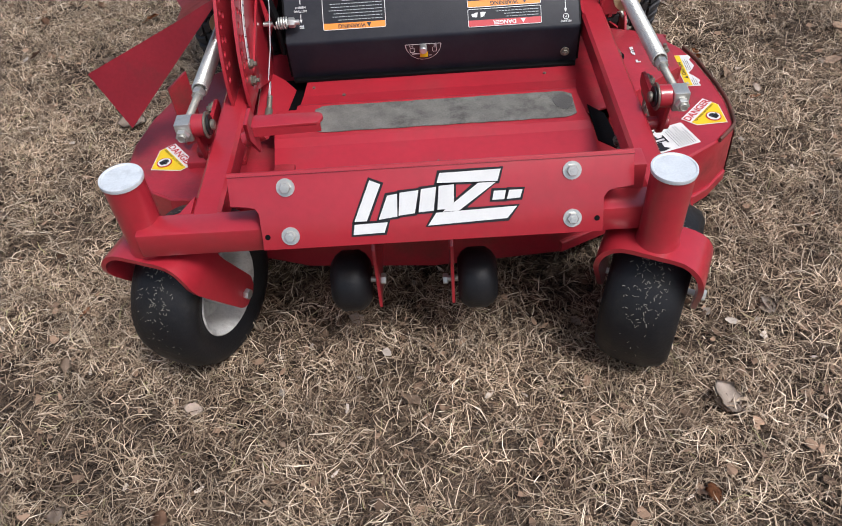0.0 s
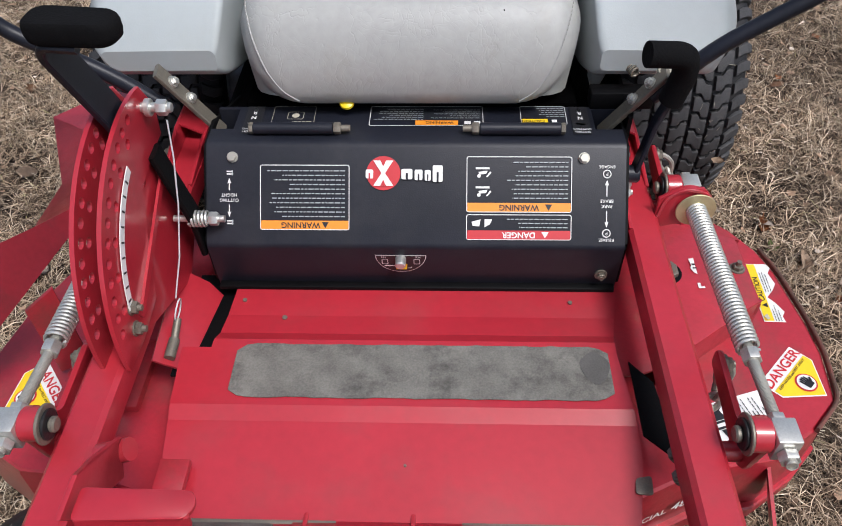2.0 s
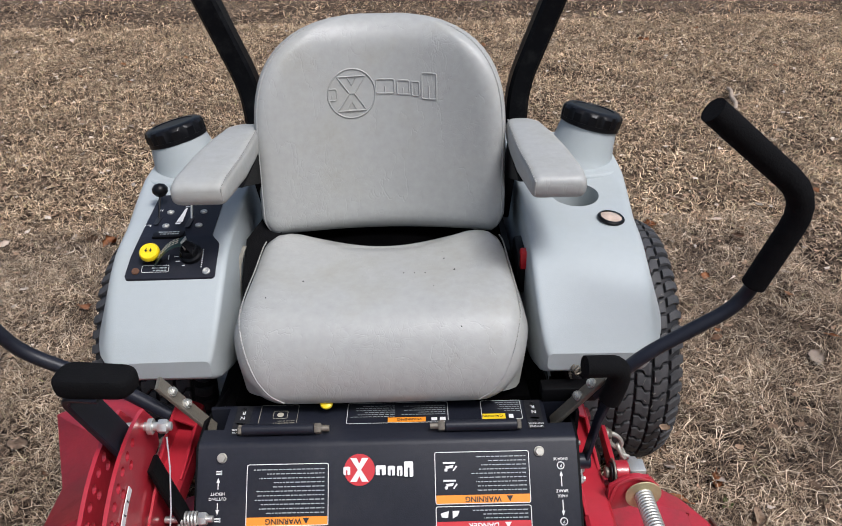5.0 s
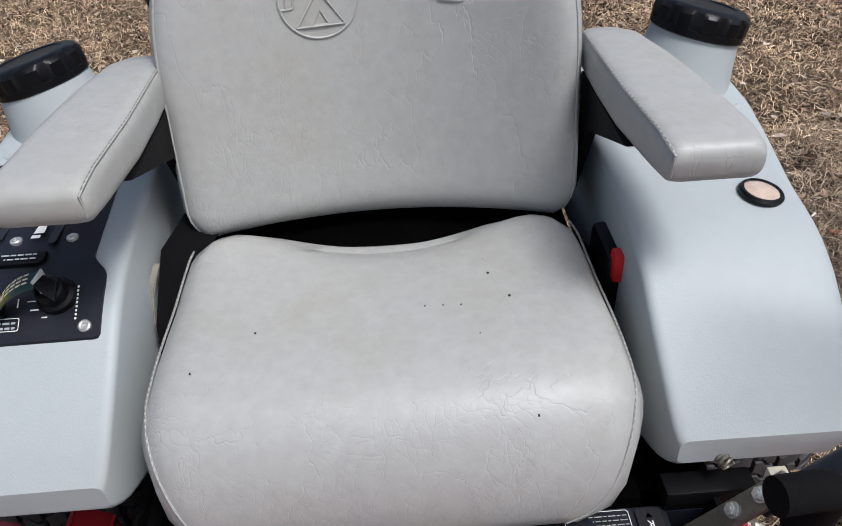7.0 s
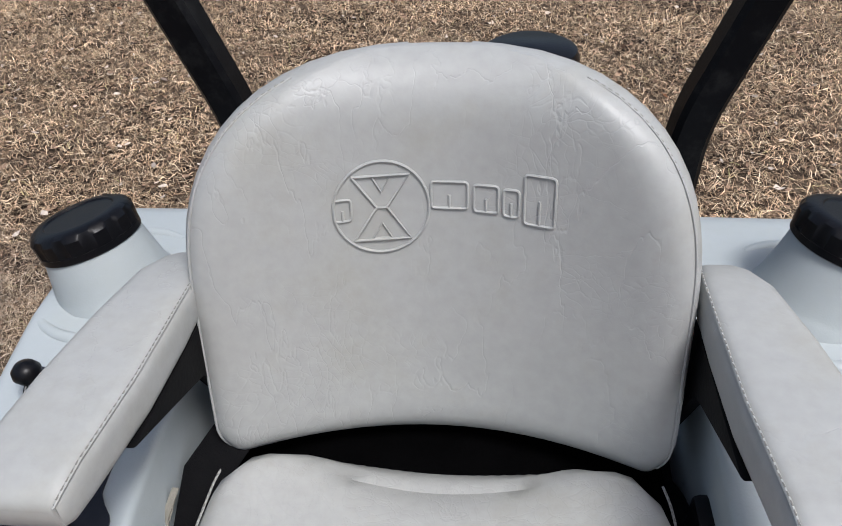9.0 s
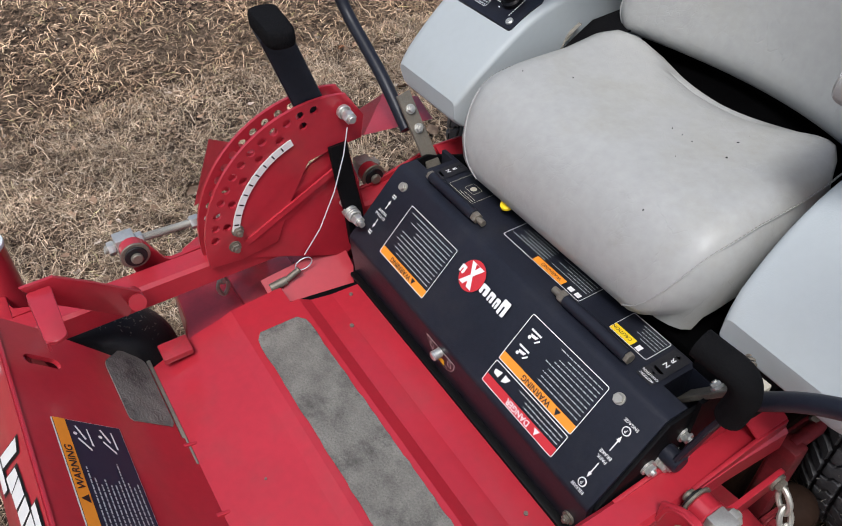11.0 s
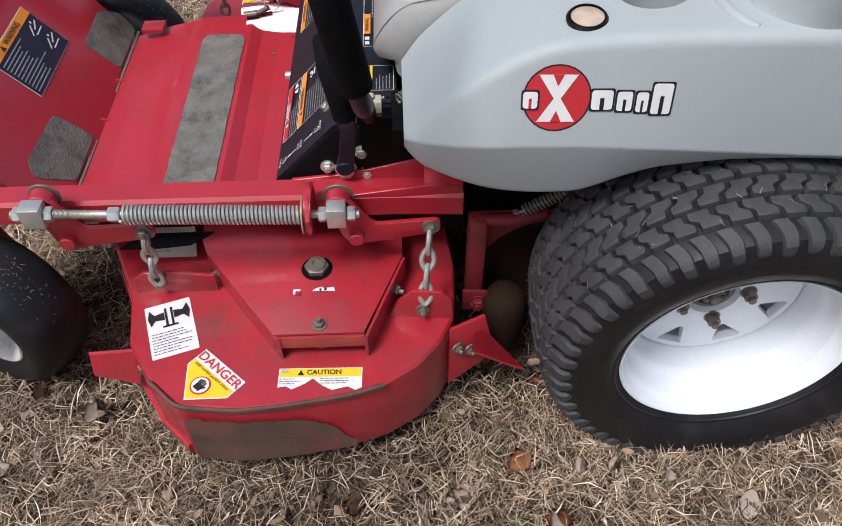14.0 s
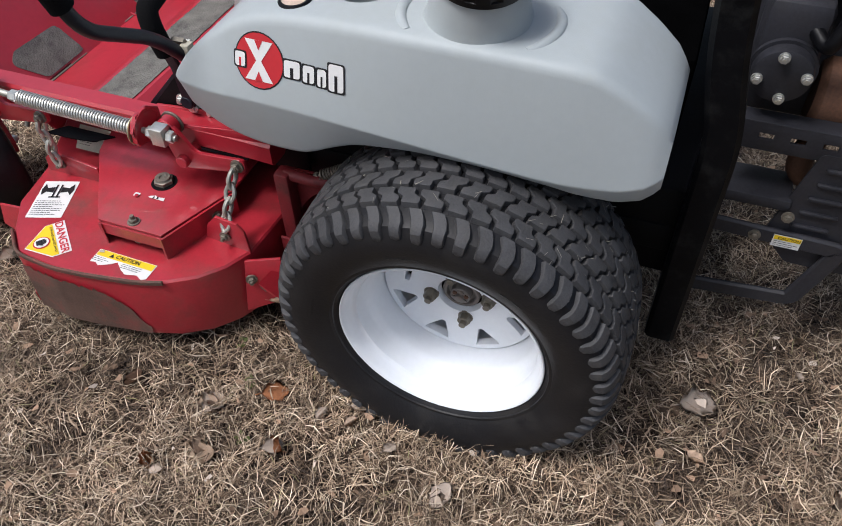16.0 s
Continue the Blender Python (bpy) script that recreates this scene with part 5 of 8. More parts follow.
seat_rows = [(0.775, 0.522, 0.195, 0.03, 0), (0.766, 0.532, 0.215, 0.035, 0), (0.763, 0.55, 0.235, 0.04, 0), (0.767, 0.58, 0.25, 0.045, -0.002), (0.777, 0.61, 0.258, 0.05, -0.003), (0.793, 0.64, 0.262, 0.05, -0.004), (0.815, 0.664, 0.264, 0.05, -0.003), (0.845, 0.679, 0.264, 0.05, -0.001), (0.89, 0.687, 0.262, 0.05, 0.002), (0.94, 0.689, 0.260, 0.05, 0.006), (0.99, 0.690, 0.257, 0.05, 0.010), (1.04, 0.694, 0.254, 0.045, 0.016), (1.075, 0.698, 0.251, 0.042, 0.028), (1.10, 0.699, 0.246, 0.04, 0.040), (1.118, 0.692, 0.238, 0.04, 0.044), (1.132, 0.672, 0.21, 0.05, 0.03), (1.145, 0.63, 0.195, 0.05, 0.0), (1.14, 0.56, 0.18, 0.04, 0.0)]
sr = normals(seat_rows)
grid = cushion(sr)
bm = bmesh.new()
loft(bm, grid, False, False)
under = [[(SX + (p[0] - SX) * 0.97, min(max(p[1], 0.785), 1.13), min(p[2] - 0.07, 0.545) if p[2] > 0.60 else 0.52) for p in (row[0], row[-1])] for row in grid]
vs = list(bm.verts)
nx1 = len(grid[0])
for side, idx in ((0, 0), (1, nx1 - 1)):
    low = [bm.verts.new(Vector(u[side])) for u in under]
    for i in range(len(grid) - 1):
        bm.faces.new([vs[i * nx1 + idx], vs[(i + 1) * nx1 + idx], low[i + 1], low[i]])
seat = part("seat_cushion", bm, VINYL, mower, "worn creased grey vinyl seat cushion", True, 70)


def seam(pts, parent, r=0.0014):
    bm = bmesh.new()
    tube(bm, pts, r, 6)
    part("piping", bm, VINYL, parent)
    bm = bmesh.new()
    P = [Vector(p) for p in pts]
    L = [0]
    for a, b in zip(P, P[1:]):
        L.append(L[-1] + (b - a).length)
    t = 0.0
    while t + 0.006 < L[-1]:
        q = []
        for tt in (t, t + 0.0042):
            i = min(max(k for k in range(len(L)) if L[k] <= tt), len(P) - 2)
            q.append(P[i].lerp(P[i + 1], (tt - L[i]) / max(1e-9, L[i + 1] - L[i])))
        c = (q[0] + q[1]) / 2
        cyl(bm, q[0] + Vector((0, 0, 0.0012)), q[1] + Vector((0, 0, 0.0009)), 0.0007, 5)
        t += 0.0072
    part("stitching", bm, STITCH, parent)


for sg in (-1, 1):
    pts = []
    for k, (y, z, hw, rr, dip, ny, nz) in enumerate(sr[1:14]):
        s = float(np.interp(k, [0, 2, 4, 6, 9, 12], [0.80, 0.86, 0.91, 0.945, 0.96, 0.96]))
        e = max(0.0, (s - (1 - rr / hw)) / (rr / hw))
        b = -dip * (1 - s * s) - rr * (1 - math.sqrt(max(0.0, 1 - e * e)))
        pts.append((SX + sg * hw * s, y + ny * b, z + nz * b))
    seam(smooth_path(pts, 0.02, 3), seat)

rf = random.Random(3)
for fx, fy, fr in ((0.132, 1.003, 0.0028), (0.15, 0.957, 0.0024), (-0.13, 0.924, 0.0016), (0.095, 0.95, 0.0013), (0.075, 0.952, 0.001), (0.055, 0.953, 0.001), (0.11, 0.90, 0.001), (0.155, 0.80, 0.0013), (-0.19, 0.87, 0.001), (0.13, 1.03, 0.001)):
    fr *= 0.75
    row = min(range(len(grid)), key=lambda k: abs(grid[k][14][1] - fy) if seat_rows[k][1] > 0.66 else 9)
    fz = min(grid[row], key=lambda p: abs(p[0] - fx))[2]
    bm = bmesh.new()
    lathe(bm, (fx, fy, fz - 0.001), (0, 0, 1), [(0, fr), (0.0018, fr * 0.9), (0.0024, fr * 0.4)], 7)
    for v in bm.verts:
        v.co += Vector((rf.uniform(-0.3, 0.3) * fr, rf.uniform(-0.3, 0.3) * fr, 0))
    part("dirt_fleck", bm, RUBBER, seat)
bm = bmesh.new()
lathe(bm, (-0.086, 0.777, 0.519), (0, -0.5, 1), [(0, 0.010), (0.003, 0.0118), (0.007, 0.0112), (0.009, 0.007), (0.0095, 0.0)], 18, False)
part("seat_switch_plug", bm, YELLOW, mower, "yellow plastic plug under the seat")
# backrest
BX, ZC, HW, ZB, ZT = 0.013, 0.86, 0.249, 0.654, 1.086


def back_y(x, z):
    """Depth of the dished face, before its rounded edge."""
    return 1.170 + 0.20 * (z - 0.70) - 1.45 * x * x


def back_pt(s, q):
    """Front face of the backrest: s across, q from its lower (0) to its upper edge (1)."""
    z = ZB + (ZT - ZB) * q
    hw = HW
    if z > ZC:
        hw *= (1 - ((z - ZC) / (ZT - ZC)) ** 3.1) ** (1 / 2.9)
    elif z < 0.715:
        hw -= 0.030 * ((0.715 - z) / 0.065) ** 2
    x = hw * s
    zz = z + 0.022 * max(0, 1 - q / 0.3) * min(1, abs(s)) ** 2
    y = back_y(x, zz)
    edge = min((1 - abs(s)) * hw, (1 - q) * 0.40, q * 0.40)
    r = 0.048
    if edge < r:
        y += r * (1 - math.sqrt(max(0, 1 - ((r - edge) / r) ** 2)))
    return (BX + x, y, zz)


NS, NQ = 30, 30
bm = bmesh.new()
qs = [0.5 - 0.5 * math.cos(math.pi * j / NQ) for j in range(NQ + 1)]
qs[-1] = 0.9996
ss = [math.sin(math.pi / 2 * (-1 + 2 * i / NS)) for i in range(NS + 1)]
front = [[back_pt(s, q) for s in ss] for q in qs]
rear = [[(BX + (p[0] - BX) * 0.93, 1.170 + 0.20 * (p[2] - 0.70) + 0.080 - 0.8 * (p[0] - BX) ** 2, 0.86 + (p[2] - 0.86) * 0.87) for p in row] for row in front]
vf = loft(bm, front, False, False)
vr = loft(bm, rear, False, False)
for j in range(NQ):
    for i in (0, NS):
        bm.faces.new([vf[j][i], vf[j + 1][i], vr[j + 1][i], vr[j][i]])
for i in range(NS):
    for j in (0, NQ):
        bm.faces.new([vf[j][i], vf[j][i + 1], vr[j][i + 1], vr[j][i]])
back = part("backrest", bm, VINYL, mower, "worn grey vinyl backrest with embossed mark", True, 70)
for sg in (-1, 1):
    seam([Vector(back_pt(sg * 0.967, q)) + Vector((0, -0.0004, 0)) for q in [0.05 + 0.915 * k / 34 for k in range(35)]], back)


def on_back(x, z, out=0.0):
    return Vector((x, back_y(x - BX, z) - out, z + out * 0.2))


bm = bmesh.new()
cxm, czm = -0.043, 0.947
tube(bm, [on_back(cxm + 0.047 * math.cos(2 * math.pi * i / 48), czm + 0.047 * math.sin(2 * math.pi * i / 48), 0.0008) for i in range(49)], 0.0016, 6)
blocks = [(-0.090, -0.073, 0.936, 0.958), (0.006, 0.042, 0.945, 0.972), (0.048, 0.072, 0.943, 0.97), (0.077, 0.092, 0.941, 0.968), (0.097, 0.126, 0.936, 0.985)]
for a, b, c, e in blocks:
    loop = [on_back(x, z, 0.0008) for x, z in fillet([(a, c), (b, c), (b, e), (a, e)], 0.004, 3)]
    tube(bm, loop + [loop[0]], 0.0015, 6)
    mid = [on_back((a + b) / 2, c, 0.0008), on_back((a + b) / 2, (c + e) / 2, 0.0008)]
    tube(bm, mid, 0.0015, 6)
for sg in (1, -1):
    loop = [on_back(cxm + a, czm + sg * b, 0.0008) for a, b in ((-0.028, 0.033), (0.028, 0.033), (0.005, 0.0), (-0.005, 0.0))]
    tube(bm, loop + [loop[0]], 0.0015, 6)
    tri3 = [on_back(cxm + a, czm + sg * b, 0.0008) for a, b in ((-0.009, 0.032), (0.009, 0.032), (0.0, 0.016))]
    tube(bm, tri3 + [tri3[0]], 0.0013, 6)
part("embossed_mark", bm, VINYL, back, "embossed ring and block shapes in vinyl")

for sg in (-1, 1):
    X = (lambda x: x) if sg > 0 else (lambda x: 0.038 - x)
    AR = ((0.893, 0.868, 0.884, 0.284, 0.362), (0.896, 0.860, 0.892, 0.279, 0.368), (0.905, 0.855, 0.897, 0.276, 0.371), (0.93, 0.852, 0.900, 0.274, 0.371), (1.02, 0.848, 0.901, 0.266, 0.362), (1.10, 0.848, 0.901, 0.264, 0.349), (1.17, 0.850, 0.899, 0.264, 0.334), (1.20, 0.855, 0.893, 0.267, 0.322), (1.215, 0.862, 0.885, 0.272, 0.312))
    bm = bmesh.new()
    loft(bm, [[(X(x), y, z) for x, z in fillet([(a, z0), (b, z0), (b, z1), (a, z1)], min(0.017, (z1 - z0) * 0.45), 5)] for y, z0, z1, a, b in AR])
    arm = part("armrest", bm, VINYL, mower, "padded grey vinyl armrest with stitched edge", True, 60)
    for k, ins in ((3, 0.0034),):
        seam([(X(AR[1][k] + ins), 0.8955, 0.866)] + [(X(row[k] + ins), row[0] - (0.002 if n < 2 else 0), row[2] - 0.0024) for n, row in enumerate(AR[1:8])], arm)
    xa, xb = (0.266, 0.372) if sg > 0 else (-0.334, -0.228)
    bm = bmesh.new()
    xm = xa if sg > 0 else xb
    prism(bm, [(xm, 0.98, 0.852), (xm, 1.17, 0.852), (xm, 1.25, 0.74), (xm, 1.25, 0.68), (xm, 1.18, 0.68), (xm, 1.12, 0.80)], (0.012 * sg, 0, 0), 0.002)
    part("armrest_bracket", bm, BLACKD, arm)

# belt, buckle and debris behind the cushion
bm = bmesh.new()
box(bm, 0.275, 0.308, 1.008, 1.093, 0.595, 0.686, 0.010)
buckle = part("belt_buckle", bm, PLAST, mower, "black seat belt buckle with red button")
bm = bmesh.new()
box(bm, 0.281, 0.304, 1.000, 1.022, 0.655, 0.694, 0.004)
part("release_button", bm, REDP, buckle)
bm = bmesh.new()
tube(bm, [(0.29, 1.06, 0.62), (0.28, 1.14, 0.60), (0.25, 1.20, 0.60)], 0.014, 8)
loft(bm, [[(x + a, y, z + b) for a, b in ((-0.002, 0), (0.002, 0), (0.05, -0.012), (0.048, -0.016))] for x, y, z in ((-0.205, 1.165, 0.705), (-0.235, 1.135, 0.712), (-0.262, 1.085, 0.69), (-0.262, 1.00, 0.64), (-0.258, 0.97, 0.59))])
pieces("seat_belt", bm, BELT, mower, "black seat belt webbing")
bm = bmesh.new()
for i in range(7):
    a = -0.003 + 0.001 * i
    tube(bm, [(-0.262 + a, 1.055, 0.692), (-0.272 + a, 1.035, 0.668), (-0.277 + a * 2, 1.02, 0.635), (-0.28 + a * 3, 1.012, 0.605)], 0.0012, 5)
prism(bm, [(-0.260, 1.055, 0.690), (-0.268, 1.035, 0.662), (-0.276, 1.028, 0.650), (-0.270, 1.045, 0.672)], (-0.002, 0, 0.001))
part("frayed_strap", bm, CLIP, mower, "frayed white strap end")
bm = bmesh.new()
rows = []
for k in range(7):
    q = k / 6
    w = 0.013 * math.sin(math.pi * min(0.97, 0.10 + 0.87 * q)) ** 0.7
    rows.append([(-0.078 + 0.047 * q, 1.168 + 0.3 * w * e * e, 0.617 + 0.010 * q * q + w * e + 0.004 * e * e) for e in (-1, -0.4, 0.3, 1)])
loft(bm, rows, False, False)
for f in list(bm.faces):
    f.normal_update()
bmesh.ops.solidify(bm, geom=list(bm.faces), thickness=0.0008)
part("trapped_leaf", bm, mat("dead_leaf_brown", (0.19, 0.115, 0.07), 0.8, var=0.3, scale=40), mower, "dead leaf caught behind the seat")
bm = bmesh.new()
sweep(bm, [(-0.026, 1.172, 0.608), (0.080, 1.176, 0.622)], square(0.012, 0.008, 0.001), up=(0, 1, 0))
part("seat_hinge_bar", bm, GUNM, mower, "dark steel bar behind the cushion")

# ---- fuel tanks ----
ST = [  # y, top, crease, bottom, outer top, outer crease, outer bottom, inner
    (0.808, 0.594, 0.586, 0.560, 0.484, 0.492, 0.478, 0.310),
    (0.816, 0.604, 0.591, 0.549, 0.489, 0.500, 0.485, 0.305),
    (0.835, 0.628, 0.596, 0.538, 0.493, 0.514, 0.497, 0.300),
    (0.870, 0.661, 0.601, 0.525, 0.498, 0.528, 0.508, 0.295),
    (0.920, 0.700, 0.606, 0.510, 0.503, 0.539, 0.516, 0.292),
    (0.960, 0.723, 0.608, 0.505, 0.504, 0.541, 0.520, 0.292),
    (1.000, 0.737, 0.609, 0.503, 0.504, 0.543, 0.522, 0.292),
    (1.060, 0.744, 0.608, 0.506, 0.505, 0.545, 0.524, 0.292),
    (1.090, 0.747, 0.606, 0.525, 0.509, 0.546, 0.525, 0.292),
    (1.150, 0.753, 0.602, 0.551, 0.517, 0.547, 0.527, 0.292),
    (1.250, 0.759, 0.594, 0.565, 0.530, 0.548, 0.530, 0.292),
    (1.350, 0.760, 0.586, 0.567, 0.533, 0.549, 0.532, 0.292),
    (1.450, 0.757, 0.580, 0.560, 0.532, 0.549, 0.533, 0.292),
    (1.500, 0.753, 0.580, 0.551, 0.528, 0.547, 0.532, 0.295),
    (1.555, 0.716, 0.584, 0.549, 0.518, 0.542, 0.527, 0.300),
    (1.594, 0.686, 0.594, 0.556, 0.505, 0.533, 0.518, 0.310),
    (1.611, 0.662, 0.605, 0.572, 0.490, 0.518, 0.505, 0.325),
]


def tank_z(y):
    return float(np.interp(y, [s[0] for s in ST], [s[1] for s in ST]))


def tank(side):
    X = (lambda x: x) if side > 0 else (lambda x: 0.020 - x)
    ys = [ST[0][0], 0.813] + list(np.linspace(0.822, 1.588, 60)) + [1.602, 1.611]
    A = np.array(ST)
    # smooth the stations a little so that the long faces flow
    bm = bmesh.new()
    rings = []
    for y in ys:
        v = []
        for k in range(1, 8):
            w, tot = 0.0, 0.0
            for dy, g in ((-0.02, 0.25), (0, 0.5), (0.02, 0.25)):
                yy = min(max(y + (dy if 0.85 < y < 1.54 else 0), ST[0][0]), ST[-1][0])
                w += g * np.interp(yy, A[:, 0], A[:, k])
                tot += g
            v.append(float(w / tot))
        top, cr, bot, ot, oc, ob, inn = v
        poly = [(inn, bot), (ob, bot), (oc, cr), (ot, top), (inn, top + 0.002)]
        rad = [0.01, 0.012, 0.004, 0.017, 0.012]
        rings.append([(X(x), y, z) for x, z in fillet(poly, rad, 5)])
    loft(bm, rings)
    tk = part("fuel_tank", bm, GREY, mower, "pale grey plastic fuel tank pod", True, 34)
    cx, cy = X(0.448), 1.320
    lean = Vector((0.25 * side, 0.105, 1))
    if side > 0:
        c = bmesh.new()
        lathe(c, (0.405, 1.135, 0.64), (0, 0, 1), [(0, 0.047), (0.2, 0.049)], 40)
        carve(tk, [c])
        me = tk.data
        me.polygons.foreach_set("use_smooth", [True] * len(me.polygons))
        me.set_sharp_from_angle(angle=radians(34))
        bm = bmesh.new()
        lathe(bm, (0.458, 1.041, 0.741), (0.12, -0.05, 1), [(0, 0.026), (0.004, 0.0265), (0.007, 0.024), (0.007, 0.021)], 32, False)
        part("lamp_bezel", bm, PLAST, tk)
        bm = bmesh.new()
        lathe(bm, (0.458, 1.041, 0.741), (0.12, -0.05, 1), [(0.0045, 0.0225), (0.007, 0.016), (0.0085, 0.0)], 32, False)
        part("amber_lens", bm, LENS, tk, "cloudy amber fuel gauge lens")
    # neck with its moulded ring
    base = Vector((cx, cy, 0.756))
    rise, girth = (0.014, 1.0) if side > 0 else (0.0, 0.985)
    bm = bmesh.new()
    lathe(bm, base, lean, [(-0.02, 0.079), (0.0, 0.0775), (0.006, 0.074), (0.014, 0.072), (0.045, 0.066), (0.076 + rise, 0.0595), (0.078 + rise, 0.05)], 48)
    part("filler_neck", bm, GREY, tk)
    bm = bmesh.new()
    for s0, s1 in ((48, 120), (240, 312)):
        pts = [(X(0.440 + 0.100 * math.cos(radians(a))), cy + 0.112 * math.sin(radians(a)), 0.7515 + 0.004 * math.sin(math.pi * i / 14)) for i, a in ((i, s0 + (s1 - s0) * i / 14) for i in range(15))]
        tube(bm, pts, 0.0085, 10)
    pieces("moulded_rib", bm, GREY, tk)
    bm = bmesh.new()
    d0, u0, v0 = frame_of(lean)
    prof = [(0.074, 0.0625), (0.076, 0.0655), (0.084, 0.0655), (0.0845, 0.066), (0.103, 0.0668), (0.109, 0.063), (0.113, 0.056), (0.1135, 0.046), (0.1115, 0.044), (0.112, 0.0)]
    k = 96
    rings = []
    for h, r in prof:
        row = []
        for i in range(k):
            a = 2 * math.pi * i / k
            rr = r * (1 - 0.038 * (1 if (i % 8) in (0, 1, 2) else 0)) if 0.0843 < h < 0.105 else r
            row.append(base + d0 * (h - 0.0125 + rise) + (u0 * math.cos(a) + v0 * math.sin(a)) * rr * girth)
        rings.append(row)
    loft(bm, rings, False)
    part("fuel_cap", bm, PLAST, tk, "ribbed black screw fuel cap", True, 30)
    # outer side mark
    if side > 0:
        brand_mark((0.524, 1.002, 0.672), (0.03, 1, 0.0), (-0.47, 0, 1), 0.0435, False, tk, tk)
    return tk


tank(1)
tank_l = tank(-1)


def panel_pt(x, y, up=0.004):
    return Vector((x, y, tank_z(y) + up))


bm = bmesh.new()
rows = []
for y in (0.9185, 0.9195, 0.923, 0.94, 0.96, 0.975, 0.985, 0.99, 1.0, 1.01, 1.02, 1.06, 1.10, 1.16):
    xl = float(np.interp(y, [0.9185, 0.9195, 0.923, 1.0, 1.16], [-0.448, -0.452, -0.4545, -0.445, -0.447]))
    xr = float(np.interp(y, [0.9185, 0.9195, 0.923, 0.982, 0.988, 1.006, 1.012, 1.16], [-0.296, -0.292, -0.2895, -0.2895, -0.291, -0.307, -0.3085, -0.312]))
    rows.append([(xl, y, tank_z(y) + 0.004), (xr, y, tank_z(y) + 0.004)])
rings = [[r[0], r[1], (r[1][0], r[1][1], r[1][2] - 0.006), (r[0][0], r[0][1], r[0][2] - 0.006)] for r in rows]
loft(bm, rings)
panel = part("control_panel", bm, BLACK, tank_l, "black control panel with switches and throttle levers", True, 30)
pu = Vector((0, 1, (tank_z(0.96) - tank_z(0.92)) / 0.04)).normalized()
pn = Vector((0, -pu.z, pu.y))
for k, (x, y) in enumerate(((-0.436, 0.932), (-0.306, 0.930), (-0.408, 1.092), (-0.405, 1.043), (-0.342, 1.092), (-0.341, 1.043), (-0.330, 1.14))):
    bm = bmesh.new()
    nn = pn if k < 2 else Vector((0, 0, 1))
    lathe(bm, panel_pt(x, y, 0.003), nn, [(0, 0.0072), (0.003, 0.0068), (0.0042, 0.005), (0.0038, 0.0026), (0.0026, 0.0022), (0.0026, 0.0)], 16, False)
    part("panel_screw", bm, RUST if k == 0 else ZINC, panel)
d = Decal(panel_pt(-0.400, 0.935, 0.0044), (-1, 0, 0), (0, -pu.y, -pu.z))
d.border(-0.025, 0.025, -0.0075, 0.0075, 0.0009, W_, 0).bars(-0.021, 0.021, 0.005, 2, 0.0055, 0.004, W_, 0, 31)
d.done("throttle_note", panel)
def throttle_print():
    return Decal(panel_pt(-0.380, 1.073, 0.0062), (-1, 0, 0), (0, -1, 0))


throttle_print().poly([(-0.0025, -0.034), (0.0015, -0.034), (0.0045, 0.026), (-0.0075, 0.026)], W_).done("throttle_wedge", panel)
throttle_print().rect(-0.006, 0.004, 0.031, 0.037, W_, 1).done("throttle_mark", panel)
throttle_print().rect(-0.006, 0.003, -0.041, -0.037, W_, 1).done("throttle_mark", panel)
d = throttle_print()
d.rect(0.049, 0.061, 0.037, 0.0385, W_).rect(0.049, 0.0505, 0.037, 0.044, W_).rect(0.0595, 0.061, 0.037, 0.044, W_).rect(0.045, 0.0465, -0.03, -0.022, W_).rect(0.049, 0.0505, -0.03, -0.022, W_).rect(0.053, 0.0545, -0.03, -0.022, W_)
d.done("choke_print", panel)
throttle_print().rect(-0.022, 0.004, -0.063, -0.058, W_).disc(-0.026, -0.0605, 0.0045, W_, 1, 12).done("panel_mark", panel)
d = Decal(panel_pt(-0.316, 0.952, 0.0045), (-1, 0, 0), (0, -pu.y, -pu.z))
for k in range(9):
    d.rect(-0.001, 0.0012, -0.02 + 0.0045 * k, -0.0175 + 0.0045 * k, W_)
d.rect(0.044, 0.053, -0.006, -0.0045, W_).rect(0.040, 0.049, 0.004, 0.0055, W_).rect(0.030, 0.036, 0.013, 0.0145, W_).rect(0.062, 0.0635, -0.009, 0.001, W_)
d.done("key_legend", panel)
for sx, y0, y1 in ((-0.425, 1.043, 1.096), (-0.361, 1.030, 1.115)):
    bm = bmesh.new()
    prism(bm, [(x, y, tank_z(1.06) + 0.0045) for x, y in fillet([(sx - 0.0048, y0), (sx + 0.0048, y0), (sx + 0.0048, y1), (sx - 0.0048, y1)], 0.0045, 4)], (0, 0, 0.0012))
    part("lever_slot", bm, DBLACK, panel)
bm = bmesh.new()
prism(bm, [panel_pt(x, y, 0.004) for x, y in ((-0.419, 0.999), (-0.366, 0.999), (-0.361, 1.006), (-0.361, 1.018), (-0.419, 1.018))], (0, -0.001, 0.006), 0.0012)
meter = part("hour_meter", bm, PLAST, panel, "small dark hour meter")
d = Decal(panel_pt(-0.391, 1.008, 0.0108), (-1, 0, 0), (0, -1, -0.2))
d.bars(-0.022, 0.02, 0.005, 2, 0.006, 0.0035, G_, 0, 33)
d.done("meter_print", meter)
bm = bmesh.new()
prism(bm, [panel_pt(x, y, 0.003) for x, y in ((-0.424, 0.944), (-0.392, 0.944), (-0.392, 0.968), (-0.424, 0.968))], pn * 0.006, 0.0015)
part("switch_socket", bm, PLAST, panel)
